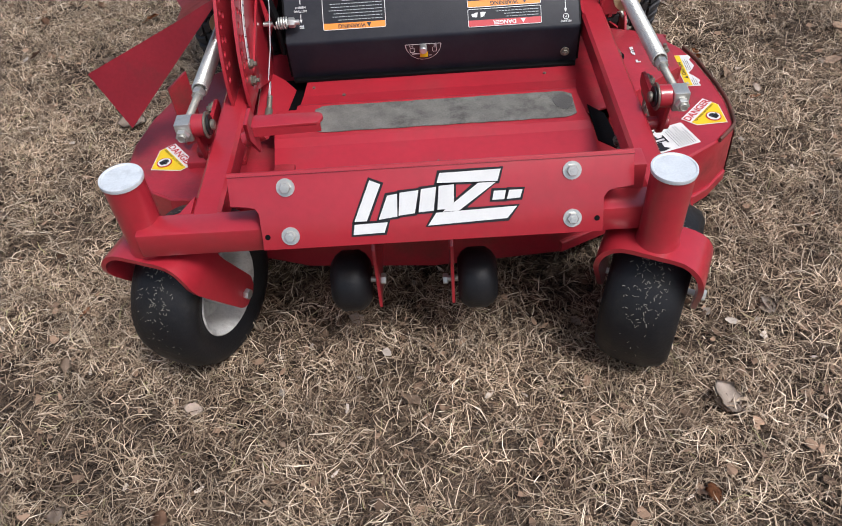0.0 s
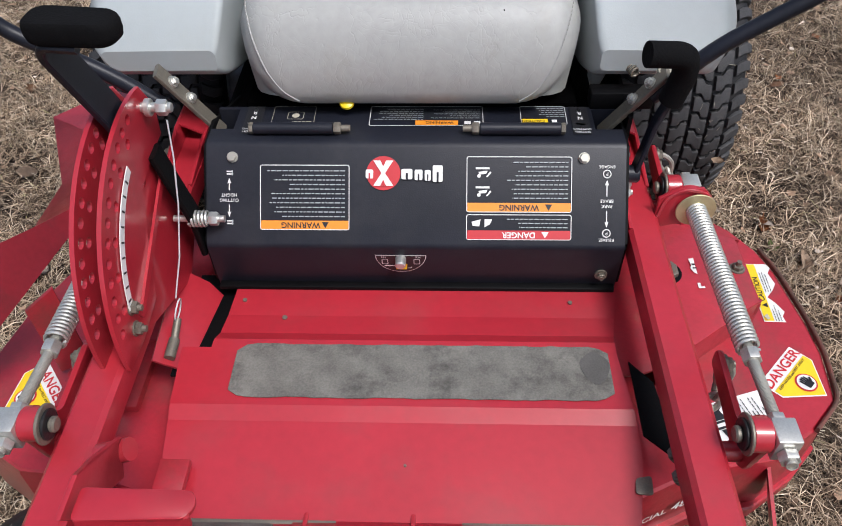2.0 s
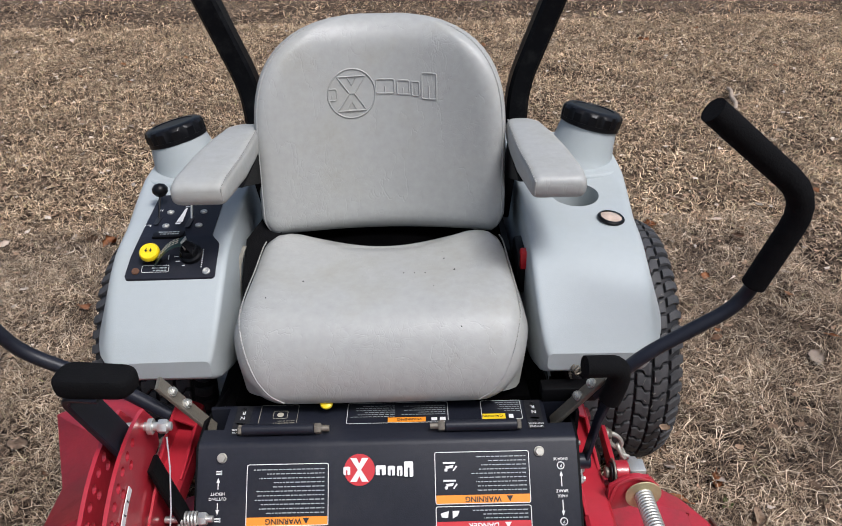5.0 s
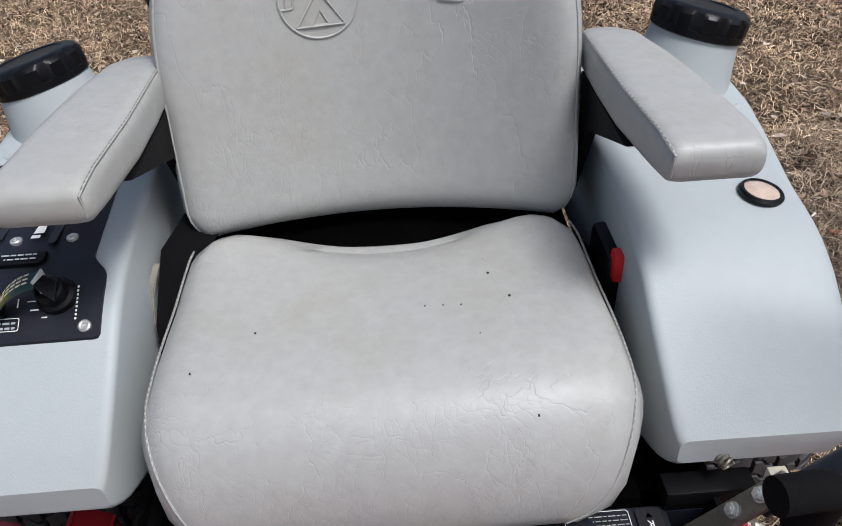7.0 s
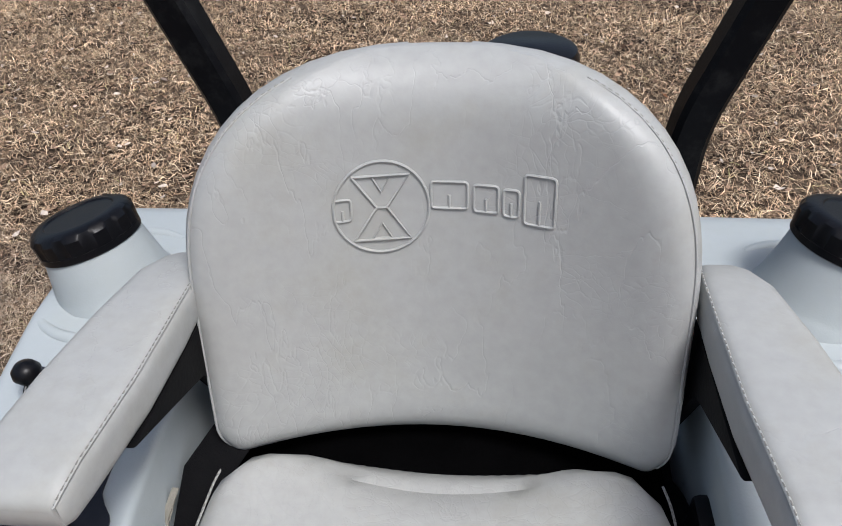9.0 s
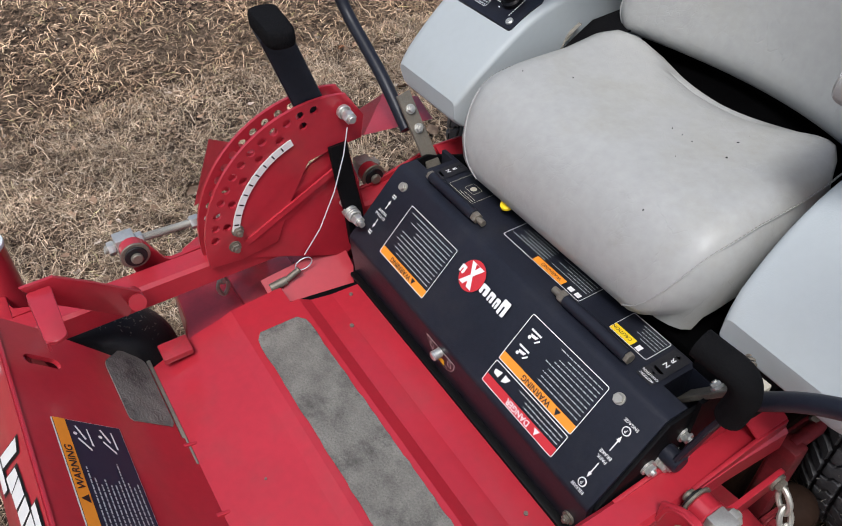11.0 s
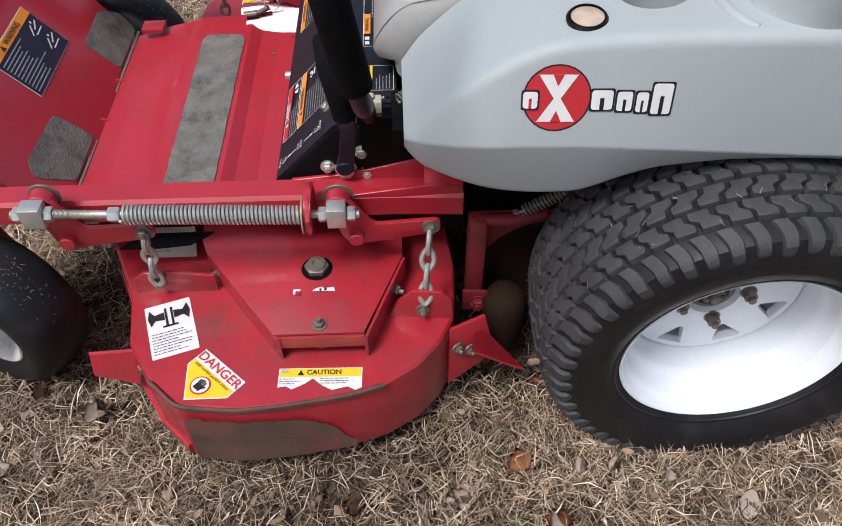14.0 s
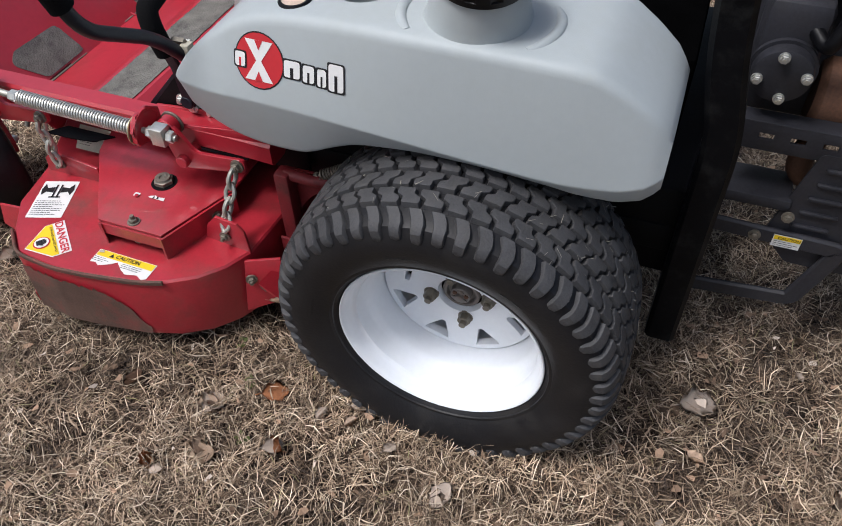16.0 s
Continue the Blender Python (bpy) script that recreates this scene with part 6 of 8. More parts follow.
bm = bmesh.new()
cyl(bm, (-0.426, 1.066, 0.744), (-0.4315, 1.116, 0.778), 0.0022, 8)
lathe(bm, (-0.432, 1.1212, 0.7725), (0, 0.15, 1), [(0, 0.004), (0.003, 0.010), (0.010, 0.0155), (0.018, 0.0155), (0.025, 0.010), (0.028, 0.0)], 20, False)
part("choke_lever", bm, PLAST, panel, "thin lever with a black ball knob")
bm = bmesh.new()
cyl(bm, (-0.361, 1.065, 0.744), (-0.362, 1.100, 0.792), 0.0022, 8)
part("throttle_lever", bm, ZINC, panel)
bm = bmesh.new()
box(bm, -0.375, -0.35, 1.095, 1.115, 0.788, 0.802, 0.004)
part("throttle_knob", bm, REDP, panel)
bm = bmesh.new()
ko = panel_pt(-0.409, 0.957, 0.004)
lathe(bm, ko, pn, [(0.004, 0.008), (0.012, 0.008), (0.013, 0.0165), (0.016, 0.0185), (0.021, 0.0185), (0.0245, 0.016), (0.025, 0.0)], 32, False)
knob = part("blade_switch", bm, YELLOW, panel, "yellow blade switch knob")
d = Decal(ko + pn * 0.0253, (-1, 0, 0), (0, -pu.y, -pu.z))
for q in (-0.0042, 0.0042):
    d.poly([(q - 0.003, -0.001), (q, 0.004), (q + 0.003, -0.001)], K_).rect(q - 0.0008, q + 0.0008, -0.005, -0.001, K_)
d.done("knob_print", knob)
bm = bmesh.new()
io = panel_pt(-0.338, 0.962, 0.002)
lathe(bm, io, pn, [(0.0, 0.0215), (0.010, 0.0205), (0.013, 0.0165), (0.026, 0.0150), (0.028, 0.013)], 24)
part("ignition_switch", bm, PLAST, panel)
bm = bmesh.new()
e0 = io + pn * 0.026
prism(bm, [e0 + Vector((-0.004, -0.009, 0)), e0 + Vector((-0.002, 0.010, 0)), e0 + Vector((-0.004, 0.008, 0.02)), e0 + Vector((-0.008, -0.012, 0.018))], (0.0022, 0, 0), 0.0006)
part("ignition_key", bm, ZINC, panel)
bm = bmesh.new()
prism(bm, [e0 + Vector((-0.012, 0.012, 0.016)), e0 + Vector((-0.006, -0.012, 0.012)), e0 + Vector((0.012, -0.016, -0.006)), e0 + Vector((0.010, 0.006, 0.004))], (0.001, -0.004, 0.003), 0.001)
part("key_bow", bm, PLAST, panel)
TAG = mat("dark_green_tag", (0.006, 0.024, 0.018), 0.35, var=0.4, scale=120)
bm = bmesh.new()
t0, t1 = e0 + Vector((-0.006, -0.004, 0.014)), panel_pt(-0.398, 0.934, 0.016)
strip = [t0.lerp(t1, k / 8) + Vector((0, 0, 0.010 * math.sin(math.pi * k / 8))) for k in range(9)]
loft(bm, [[p + Vector((0, -0.010, -0.003)), p + Vector((0, 0.010, 0.003)), p + Vector((0, 0.0095, 0.005)), p + Vector((0, -0.0105, -0.001))] for p in strip])
tag = part("key_tag", bm, TAG, panel, "dark green key tag with pale print")
for k in range(1, 7):
    for w in (-0.005, 0.0, 0.005):
        bm = bmesh.new()
        p, q = strip[k], strip[k].lerp(strip[k + 1], 0.75)
        o = Vector((0, w, 0.0044 + w * 0.3))
        prism(bm, [p + o, q + o, q + o + Vector((0, 0.0016, 0.0005)), p + o + Vector((0, 0.0016, 0.0005))], (0, 0, 0.0006))
        part("print_bar", bm, DBUFF, tag)

# ---- drive wheels ----


def drive_wheel(side):
    cx = 0.535 if side > 0 else 0.020 - 0.535
    c = Vector((cx, 1.3265, 0.2535))
    ax = Vector((side, 0, 0))
    d0, u0, v0 = frame_of(ax)

    def P(h, ang, r):
        return c + d0 * h + (u0 * math.cos(ang) + v0 * math.sin(ang)) * r

    def settle(bm, floor=-0.020):
        """The soft tyre flattens where it stands, and its walls bulge there."""
        for v in bm.verts:
            h = (v.co - c).dot(d0)
            k = min(1.0, max(0.0, (0.07 - v.co.z) / 0.10))
            v.co += d0 * math.copysign(0.014 * k * k * min(1.0, abs(h) / 0.12), h)
            v.co.z = max(v.co.z, floor)

    carcass = [(-0.095, 0.178), (-0.105, 0.187), (-0.126, 0.220), (-0.133, 0.250), (-0.127, 0.280), (-0.100, 0.296), (-0.05, 0.3005), (0, 0.302), (0.05, 0.3005), (0.100, 0.296), (0.122, 0.285), (0.131, 0.266), (0.1325, 0.246), (0.128, 0.222), (0.119, 0.202), (0.110, 0.190), (0.104, 0.1845), (0.099, 0.181)]
    bm = bmesh.new()
    lathe(bm, c, ax, carcass, 96, False)
    settle(bm)
    ty = part("drive_tyre", bm, RUBBER, mower, "black turf tyre with dusty tread blocks")
    bm = bmesh.new()
    lathe(bm, c, ax, [(0.1125, 0.1925), (0.1155, 0.1935), (0.1160, 0.196), (0.1165, 0.1985), (0.1165, 0.199)], 96, False)
    part("bead_rib", bm, RUBBER, ty)
    for a0, count in ((math.pi / 2 + 0.12, 6), (math.pi / 2 - 0.62, 4), (math.pi / 2 + 1.3, 5)):
        for i in range(count):
            a = a0 + i * 0.042
            w = 0.012 if i % 3 else 0.018
            bm = bmesh.new()
            loft(bm, [[P(np.interp(r, [0.205, 0.236], [0.1195, 0.1315]) + e, a + math.pi + q, r) for q in (-w, w)] for r, e in ((0.209, -0.001), (0.2095, 0.0012), (0.2265, 0.0018), (0.227, -0.001))], False, False)
            part("sidewall_bar", bm, RUBBER, ty)
    bm = bmesh.new()

    def crown(h):
        return float(np.interp(abs(h), [0, 0.05, 0.100, 0.122, 0.131], [0.302, 0.3005, 0.296, 0.285, 0.266]))

    n = 54
    step = 2 * math.pi / n
    rnd = random.Random(7)
    # zigzag blocks: an outline of eight corners, offset from row to row
    for row, hm in enumerate((-0.076, -0.038, 0.0, 0.038, 0.076)):
        hw = 0.0160
        sg = 1 if row % 2 else -1
        for i in range(n):
            a = (i + (0.5 if row % 2 else 0.0)) * step + rnd.uniform(-0.003, 0.003)
            w, wear = step * 0.405, rnd.uniform(-0.0012, 0.0008)
            z = 0.30 * step * sg
            sec = fillet([(-hw, -w - z * 0.6), (-0.25 * hw, -w - z * 0.6), (0.25 * hw, -w + z * 0.6), (hw, -w + z * 0.6), (hw, w + z * 0.6), (0.25 * hw, w + z * 0.6), (-0.25 * hw, w - z * 0.6), (-hw, w - z * 0.6)], 0.0035, 1)
            rings = []
            for sc, up in ((1.05, -0.001), (0.99, 0.0068), (0.955, 0.0094), (0.86, 0.0100)):
                rings.append([bm.verts.new(P(hm + h * sc, a + q * sc, crown(hm + h * sc) + up + wear * (up > 0))) for h, q in sec])
            for lo, hi in zip(rings, rings[1:]):
                for j in range(len(sec)):
                    bm.faces.new([lo[j], lo[(j + 1) % len(sec)], hi[(j + 1) % len(sec)], hi[j]])
            bm.faces.new(rings[-1])
    # shoulder lugs run over the edge and end in a blunt point on the side wall
    for sgn in (-1, 1):
        for i in range(n):
            a = (i + 0.25) * step + rnd.uniform(-0.003, 0.003)
            tail = 0.262 if i % 2 else 0.266
            stations = ((0.0965, 0.2960, 0.28, 0.0, 0.30), (0.099, 0.2955, 0.32, 0.0088, 0.27), (0.108, 0.2915, 0.33, 0.0096, 0.10), (0.115, 0.2885, 0.32, 0.0096, 0.0), (0.1205, 0.2855, 0.30, 0.0092, 0.0), (0.1250, 0.2805, 0.28, 0.0078, 0.0), (0.1280, tail + 0.010, 0.28, 0.0048, 0.0), (0.1302, tail + 0.004, 0.25, 0.0026, 0.0), (0.1310, tail, 0.05, 0.0, 0.0))
            rings = []
            for h, r, wf, e, sl in stations:
                nh = min(1.0, max(0.0, (h - 0.104) / 0.024))
                ring = []
                for f, lift in ((-1.06, -0.35), (-0.98, 0.62), (-0.82, 0.95), (0.0, 1.0), (0.82, 0.95), (0.98, 0.62), (1.06, -0.35)):
                    up = e * lift
                    ring.append(bm.verts.new(P(sgn * (h + up * nh), a + (f * wf + sl) * step, r + up * (1 - nh * 0.75))))
                rings.append(ring)
            for lo, hi in zip(rings, rings[1:]):
                for j in range(6):
                    bm.faces.new([lo[j], lo[j + 1], hi[j + 1], hi[j]])
    settle(bm, -0.024)
    bmesh.ops.recalc_face_normals(bm, faces=bm.faces)
    tr = part("tread", bm, TREAD, ty, "worn dusty tread blocks", True, 30)
    tagged(tr, kind="stuff")
    bm = bmesh.new()
    rc = random.Random(5 + side)
    for i in range(190):
        a, h = rc.uniform(0, 6.28), rc.uniform(-0.1, 0.1)
        o = P(h, a, crown(h) + 0.0102)
        nr = (P(h, a, 1.0) - P(h, a, 0.0)).normalized()
        e = (d0 * rc.uniform(-1, 1) + nr.cross(d0) * rc.uniform(-1, 1)).normalized() * rc.uniform(0.003, 0.016)
        sd = e.cross(nr).normalized() * rc.uniform(0.0003, 0.0007)
        bm.faces.new([bm.verts.new(p) for p in (o - sd, o + sd, o + e + sd + nr * 0.002, o + e - sd + nr * 0.002)])
    settle(bm)
    tagged(part("grass_clipping", bm, CLIP, ty, "dry grass clippings stuck to rubber", False), kind="stuff")
    # rim: rolled lip, bead seat, step and drop centre
    bm = bmesh.new()
    lathe(bm, c, ax, [(0.094, 0.176), (0.099, 0.1815), (0.1045, 0.1845), (0.1075, 0.1842), (0.1085, 0.1825), (0.1070, 0.1795), (0.101, 0.1760), (0.092, 0.1738), (0.083, 0.1730), (0.079, 0.1700), (0.076, 0.1652), (0.070, 0.1640), (0.050, 0.1628), (0.044, 0.1605), (0.036, 0.1545), (0.028, 0.1520), (0.0, 0.1500), (-0.03, 0.1490), (-0.095, 0.150), (-0.1, 0.185)], 96, False)
    rim = part("wheel_rim", bm, WHITE, mower, "white painted steel wheel rim")
    bm = bmesh.new()
    lathe(bm, c, ax, [(-0.030, 0.1475), (-0.016, 0.1475), (-0.0125, 0.1455), (-0.0125, 0.140), (-0.016, 0.130), (-0.016, 0.085), (-0.012, 0.072), (-0.012, 0.043), (-0.026, 0.040), (-0.030, 0.042), (-0.030, 0.1475)], 96, False)
    disc = part("wheel_disc", bm, WHITE, rim, "", True, 28)
    cuts = []
    for i in range(8):
        a = 2 * math.pi * (i + 0.555) / 8
        cb = bmesh.new()
        tri = fillet([(0.1355, -0.0255), (0.1355, 0.0255), (0.094, 0.004), (0.094, -0.004)], 0.003, 2)
        er, et = P(0, a, 1.0) - c, P(0, a + math.pi / 2, 1.0) - c
        prism(cb, [c - d0 * 0.05 + er * r + et * q for r, q in tri], d0 * 0.06)
        cuts.append(cb)
    slot = bmesh.new()
    a = 6.10
    er, et = P(0, a, 1.0) - c, P(0, a + math.pi / 2, 1.0) - c
    prism(slot, [c - d0 * 0.05 + er * r + et * q for r, q in fillet([(0.097, -0.019), (0.108, -0.019), (0.108, 0.019), (0.097, 0.019)], 0.005, 3)], d0 * 0.06)
    cuts.append(slot)
    carve(disc, cuts)
    bm = bmesh.new()
    lathe(bm, c, ax, [(-0.045, 0.0), (-0.045, 0.0405), (-0.029, 0.0405)], 32, False)
    part("hub_recess", bm, BLACKD, rim)
    bm = bmesh.new()
    lathe(bm, c, ax, [(-0.045, 0.036), (-0.020, 0.0355), (-0.017, 0.032), (-0.018, 0.028), (-0.026, 0.026), (-0.026, 0.020), (-0.012, 0.0185), (-0.010, 0.0165), (-0.010, 0.009), (-0.003, 0.008), (-0.002, 0.006), (-0.002, 0.0)], 32, False)
    hub = part("hub", bm, HUBM, rim, "greasy steel hub with castle nut")
    for i in range(6):
        a = math.pi / 3 * i + 0.3
        bm = bmesh.new()
        o = P(-0.012, a, 0.0125)
        hexnut(bm, o - d0 * 0.012, o + d0 * 0.004, 0.0048)
        part("castle_tooth", bm, RUST if i % 2 else HUBM, hub)
    for i in range(4):
        a = math.pi / 2 * i + 0.21
        o = P(-0.014, a, 0.0560)
        bm = bmesh.new()
        cyl(bm, o, o + d0 * 0.003, 0.0145, 18)
        hexnut(bm, o + d0 * 0.002, o + d0 * 0.017, 0.0125)
        cyl(bm, o + d0 * 0.015, o + d0 * 0.025, 0.0065, 10)
        part("lug_nut", bm, RUSTY, rim, "dull steel lug nut")


drive_wheel(1)
drive_wheel(-1)

# ---- lift quadrant, pedals and lap-bar levers ----
QY, QZ, QR = 0.576, 0.42, 0.2335
for qx, nm in ((-0.3395, "inner_quadrant_plate"), (-0.373, "outer_quadrant_plate")):
    bm = bmesh.new()
    arc = [(QY + QR * math.cos(radians(a)), QZ + QR * math.sin(radians(a))) for a in range(186, 74, -4)]
    body = [(0.655, 0.60), (0.648, 0.556), (0.59, 0.552), (0.545, 0.545), (0.50, 0.47), (0.47, 0.40), (0.40, 0.39)]
    prism(bm, [(qx, y, z) for y, z in arc + body], (-0.006, 0, 0), 0.001)
    q = part(nm, bm, RED, mower, "red drilled height-of-cut quadrant plate")
    cuts = []
    for i in range(13):
        for k, rr in enumerate((0.2165, 0.196)):
            if k == 1 and i % 2 == 0:
                continue
            a = radians(172 - i * 6.6)
            cb = bmesh.new()
            cyl(cb, (qx - 0.02, QY + rr * math.cos(a), QZ + rr * math.sin(a)), (qx + 0.02, QY + rr * math.cos(a), QZ + rr * math.sin(a)), 0.0074, 12)
            cuts.append(cb)
    carve(q, cuts)
    if qx > -0.35:
        bm = bmesh.new()
        strip = [(0.183, a) for a in range(168, 107, -4)]
        ring = [[(qx + 0.0015, QY + r * math.cos(radians(a)), QZ + r * math.sin(radians(a))) for r in (0.1745, 0.1875)] for _, a in strip]
        loft(bm, [[p[0], p[1], (p[1][0] + 0.0012, p[1][1], p[1][2]), (p[0][0] + 0.0012, p[0][1], p[0][2])] for p in ring])
        part("scale_strip", bm, DWHITE, q, "white height scale strip")
        for k in range(9):
            a = radians(164 - k * 6.2)
            bm = bmesh.new()
            o, er, et = Vector((qx + 0.0028, QY + 0.181 * math.cos(a), QZ + 0.181 * math.sin(a))), Vector((0, math.cos(a), math.sin(a))), Vector((0, -math.sin(a), math.cos(a)))
            prism(bm, [o + er * u + et * v for u, v in ((-0.004, -0.0012), (0.004, -0.0012), (0.004, 0.0012), (-0.004, 0.0012))], (0.0006, 0, 0))
            part("scale_tick", bm, DBLACK, q)
        for p in ((qx, 0.392, 0.425), (qx, 0.402, 0.456)):
            bm = bmesh.new()
            bolt(bm, p, (1, 0, 0), 0.009, 0.006, 0.011)
            part("bolt", bm, RUSTY, q)
        bm = bmesh.new()
        prism(bm, [(qx + 0.0, 0.41, 0.43), (qx, 0.60, 0.52), (qx, 0.605, 0.51), (qx, 0.415, 0.42)], (0.004, 0, 0))
        part("quadrant_rib", bm, RED, q)
bm = bmesh.new()
prism(bm, [(-0.345, 0.40, 0.39), (-0.345, 0.60, 0.30), (-0.345, 0.66, 0.34), (-0.345, 0.62, 0.56), (-0.345, 0.55, 0.53)], (-0.005, 0, 0))
prism(bm, [(-0.296, 0.59, 0.270), (-0.313, 0.471, 0.270), (-0.322, 0.435, 0.273), (-0.362, 0.43, 0.304), (-0.362, 0.602, 0.324), (-0.318, 0.602, 0.289)], (-0.003, 0, -0.003))
part("quadrant_web", bm, RED, mower)
bm = bmesh.new()
cyl(bm, (-0.40, 0.614, 0.6225), (-0.298, 0.614, 0.6225), 0.0068, 14, 0.001)
cyl(bm, (-0.334, 0.614, 0.6225), (-0.326, 0.614, 0.6225), 0.0125, 16, 0.001)
hexnut(bm, (-0.318, 0.614, 0.6225), (-0.304, 0.614, 0.6225), 0.0112)
pin = part("hitch_pin", bm, ZINC, mower, "steel height pin on a lanyard")
bm = bmesh.new()
tube(bm, [(-0.307, 0.607, 0.607), (-0.309, 0.597, 0.555), (-0.315, 0.576, 0.482), (-0.325, 0.546, 0.405), (-0.337, 0.514, 0.348)], 0.0012, 6)
tube(bm, [(-0.338 + 0.004 * math.sin(a), 0.510 + 0.017 * math.cos(a), 0.326 + 0.017 * math.sin(a)) for a in [2 * math.pi * i / 20 for i in range(21)]], 0.0013, 6)
part("lanyard", bm, CAPM, pin, "thin wire lanyard with split ring")
bm = bmesh.new()
cyl(bm, (-0.338, 0.50, 0.317), (-0.340, 0.474, 0.302), 0.006, 10)
cyl(bm, (-0.340, 0.472, 0.301), (-0.341, 0.44, 0.296), 0.0085, 10)
part("hairpin", bm, RUSTY, pin)
bm = bmesh.new()
sweep(bm, smooth_path([(-0.356, 0.585, 0.570), (-0.353, 0.565, 0.64), (-0.384, 0.530, 0.765), (-0.375, 0.520, 0.785), (-0.330, 0.515, 0.785)], 0.015), square(0.050, 0.010, 0.002), up=(0, 1, 0))
lever = part("height_pedal_arm", bm, BLACK, mower, "black steel pedal arm with rubber pad")
bm = bmesh.new()
pad = fillet([(-0.392, 0.495), (-0.286, 0.488), (-0.281, 0.530), (-0.388, 0.542)], 0.020, 7)
pc = (-0.337, 0.514)
loft(bm, [[(pc[0] + (x - pc[0]) * k, pc[1] + (y - pc[1]) * k, z) for x, y in pad] for z, k in ((0.780, 0.90), (0.783, 0.97), (0.790, 1.0), (0.799, 1.0), (0.804, 0.97), (0.807, 0.90), (0.808, 0.75))])
part("pedal_pad", bm, FOAM, lever)
bm = bmesh.new()
helix(bm, (-0.315, 0.60, 0.433), (-0.288, 0.60, 0.433), 0.0115, 0.0022, 5)
hexnut(bm, (-0.286, 0.60, 0.433), (-0.272, 0.60, 0.433), 0.011)
cyl(bm, (-0.34, 0.60, 0.433), (-0.262, 0.60, 0.433), 0.0055, 10)
part("lift_spring", bm, ZINC, mower, "short coil spring on a bolt")
bm = bmesh.new()
sweep(bm, smooth_path([(-0.336, 0.600, 0.560), (-0.324, 0.602, 0.50), (-0.311, 0.608, 0.43), (-0.309, 0.612, 0.360)], 0.02), square(0.010, 0.036, 0.003), up=(1, 0, 0))
part("lift_link", bm, BLACKD, mower)
# red foot pedal over the toe sheet
bm = bmesh.new()
prism(bm, [(x, y, 0.531) for x, y in fillet([(-0.275, 0.074), (-0.168, 0.078), (-0.160, 0.092), (-0.166, 0.106), (-0.275, 0.108)], 0.006, 3)], (0, 0, 0.005), 0.001)
prism(bm, [(-0.272, 0.074, 0.534), (-0.165, 0.079, 0.534), (-0.165, 0.077, 0.519), (-0.272, 0.072, 0.519)], (0, 0.004, 0))
prism(bm, [(-0.278, 0.07, 0.545), (-0.278, 0.115, 0.545), (-0.29, 0.16, 0.50), (-0.30, 0.22, 0.44), (-0.30, 0.19, 0.40), (-0.285, 0.09, 0.50)], (-0.006, 0, 0), 0.001)
tube(bm, [(-0.29, 0.21, 0.43), (-0.33, 0.21, 0.415)], 0.014, 12)
pedal = part("lift_pedal", bm, RED, mower, "red steel deck lift pedal")
bm = bmesh.new()
box(bm, -0.302, -0.262, 0.215, 0.265, 0.30, 0.312, 0.002)
part("pedal_bracket", bm, REDW, pedal)


def lap_bar(side):
    X = (lambda x: x) if side > 0 else (lambda x: 0.002 - x)
    bm = bmesh.new()
    p0, p1 = (Vector((0.318, 0.770, 0.470)), Vector((0.398, 0.752, 0.592))) if side > 0 else (Vector((-0.292, 0.771, 0.470)), Vector((-0.364, 0.748, 0.598)))
    ax = (p1 - p0).normalized()
    sweep(bm, [p0, p1], square(0.028, 0.008, 0.0015), up=(0, 1, 0))
    bar = part("lever_bar", bm, RUSTY, mower, "plated control lever with bolted tube")
    for k in (0.55, 0.80):
        bm = bmesh.new()
        n = Vector((-ax.z * (1 if side > 0 else -1), 0, ax.x * (1 if side > 0 else -1))).normalized()
        q = p0.lerp(p1, k)
        bolt(bm, q + n * 0.005, n, 0.007, 0.002, 0.009)
        part("bolt", bm, ZINC, bar)
    bm = bmesh.new()
    pts = [(X(0.385), 0.757, 0.545), (X(0.46), 0.756, 0.630), (X(0.605), 0.762, 0.722), (X(0.660), 0.735, 0.925), (X(0.495), 0.722, 1.060)]
    grip = [(X(0.617), 0.756, 0.765), (X(0.660), 0.735, 0.925), (X(0.486), 0.7215, 1.068)]
    if side < 0:
        pts = [(-0.358, 0.752, 0.525), (-0.445, 0.755, 0.590), (-0.585, 0.757, 0.665), (-0.667, 0.701, 0.912), (-0.525, 0.701, 1.038)]
        grip = [(-0.610, 0.740, 0.738), (-0.667, 0.701, 0.912), (-0.514, 0.701, 1.048)]
    tube(bm, pts, 0.0120, 14, 0.04)
    tb = part("lap_bar", bm, BLACK, bar, "bent black steel steering lever")
    bm = bmesh.new()
    tube(bm, [Vector(p) for p in grip], 0.0195, 18, 0.055)
    part("foam_grip", bm, FOAM, bar)


lap_bar(1)
lap_bar(-1)
# park brake lever with foam grip
bm = bmesh.new()
sweep(bm, [(0.368, 0.712, 0.425), (0.388, 0.724, 0.52), (0.404, 0.722, 0.575)], square(0.008, 0.026, 0.002), up=(1, 0, 0))
cyl(bm, (0.35, 0.711, 0.433), (0.378, 0.711, 0.433), 0.014, 14, 0.002)
brk = part("brake_lever", bm, BLACK, mower, "black park brake lever with foam grip")
bm = bmesh.new()
tube(bm, [(0.402, 0.722, 0.562), (0.411, 0.716, 0.612), (0.404, 0.708, 0.645), (0.347, 0.700, 0.651)], 0.0185, 16, 0.028)
part("foam_grip", bm, FOAM, brk)
bm = bmesh.new()
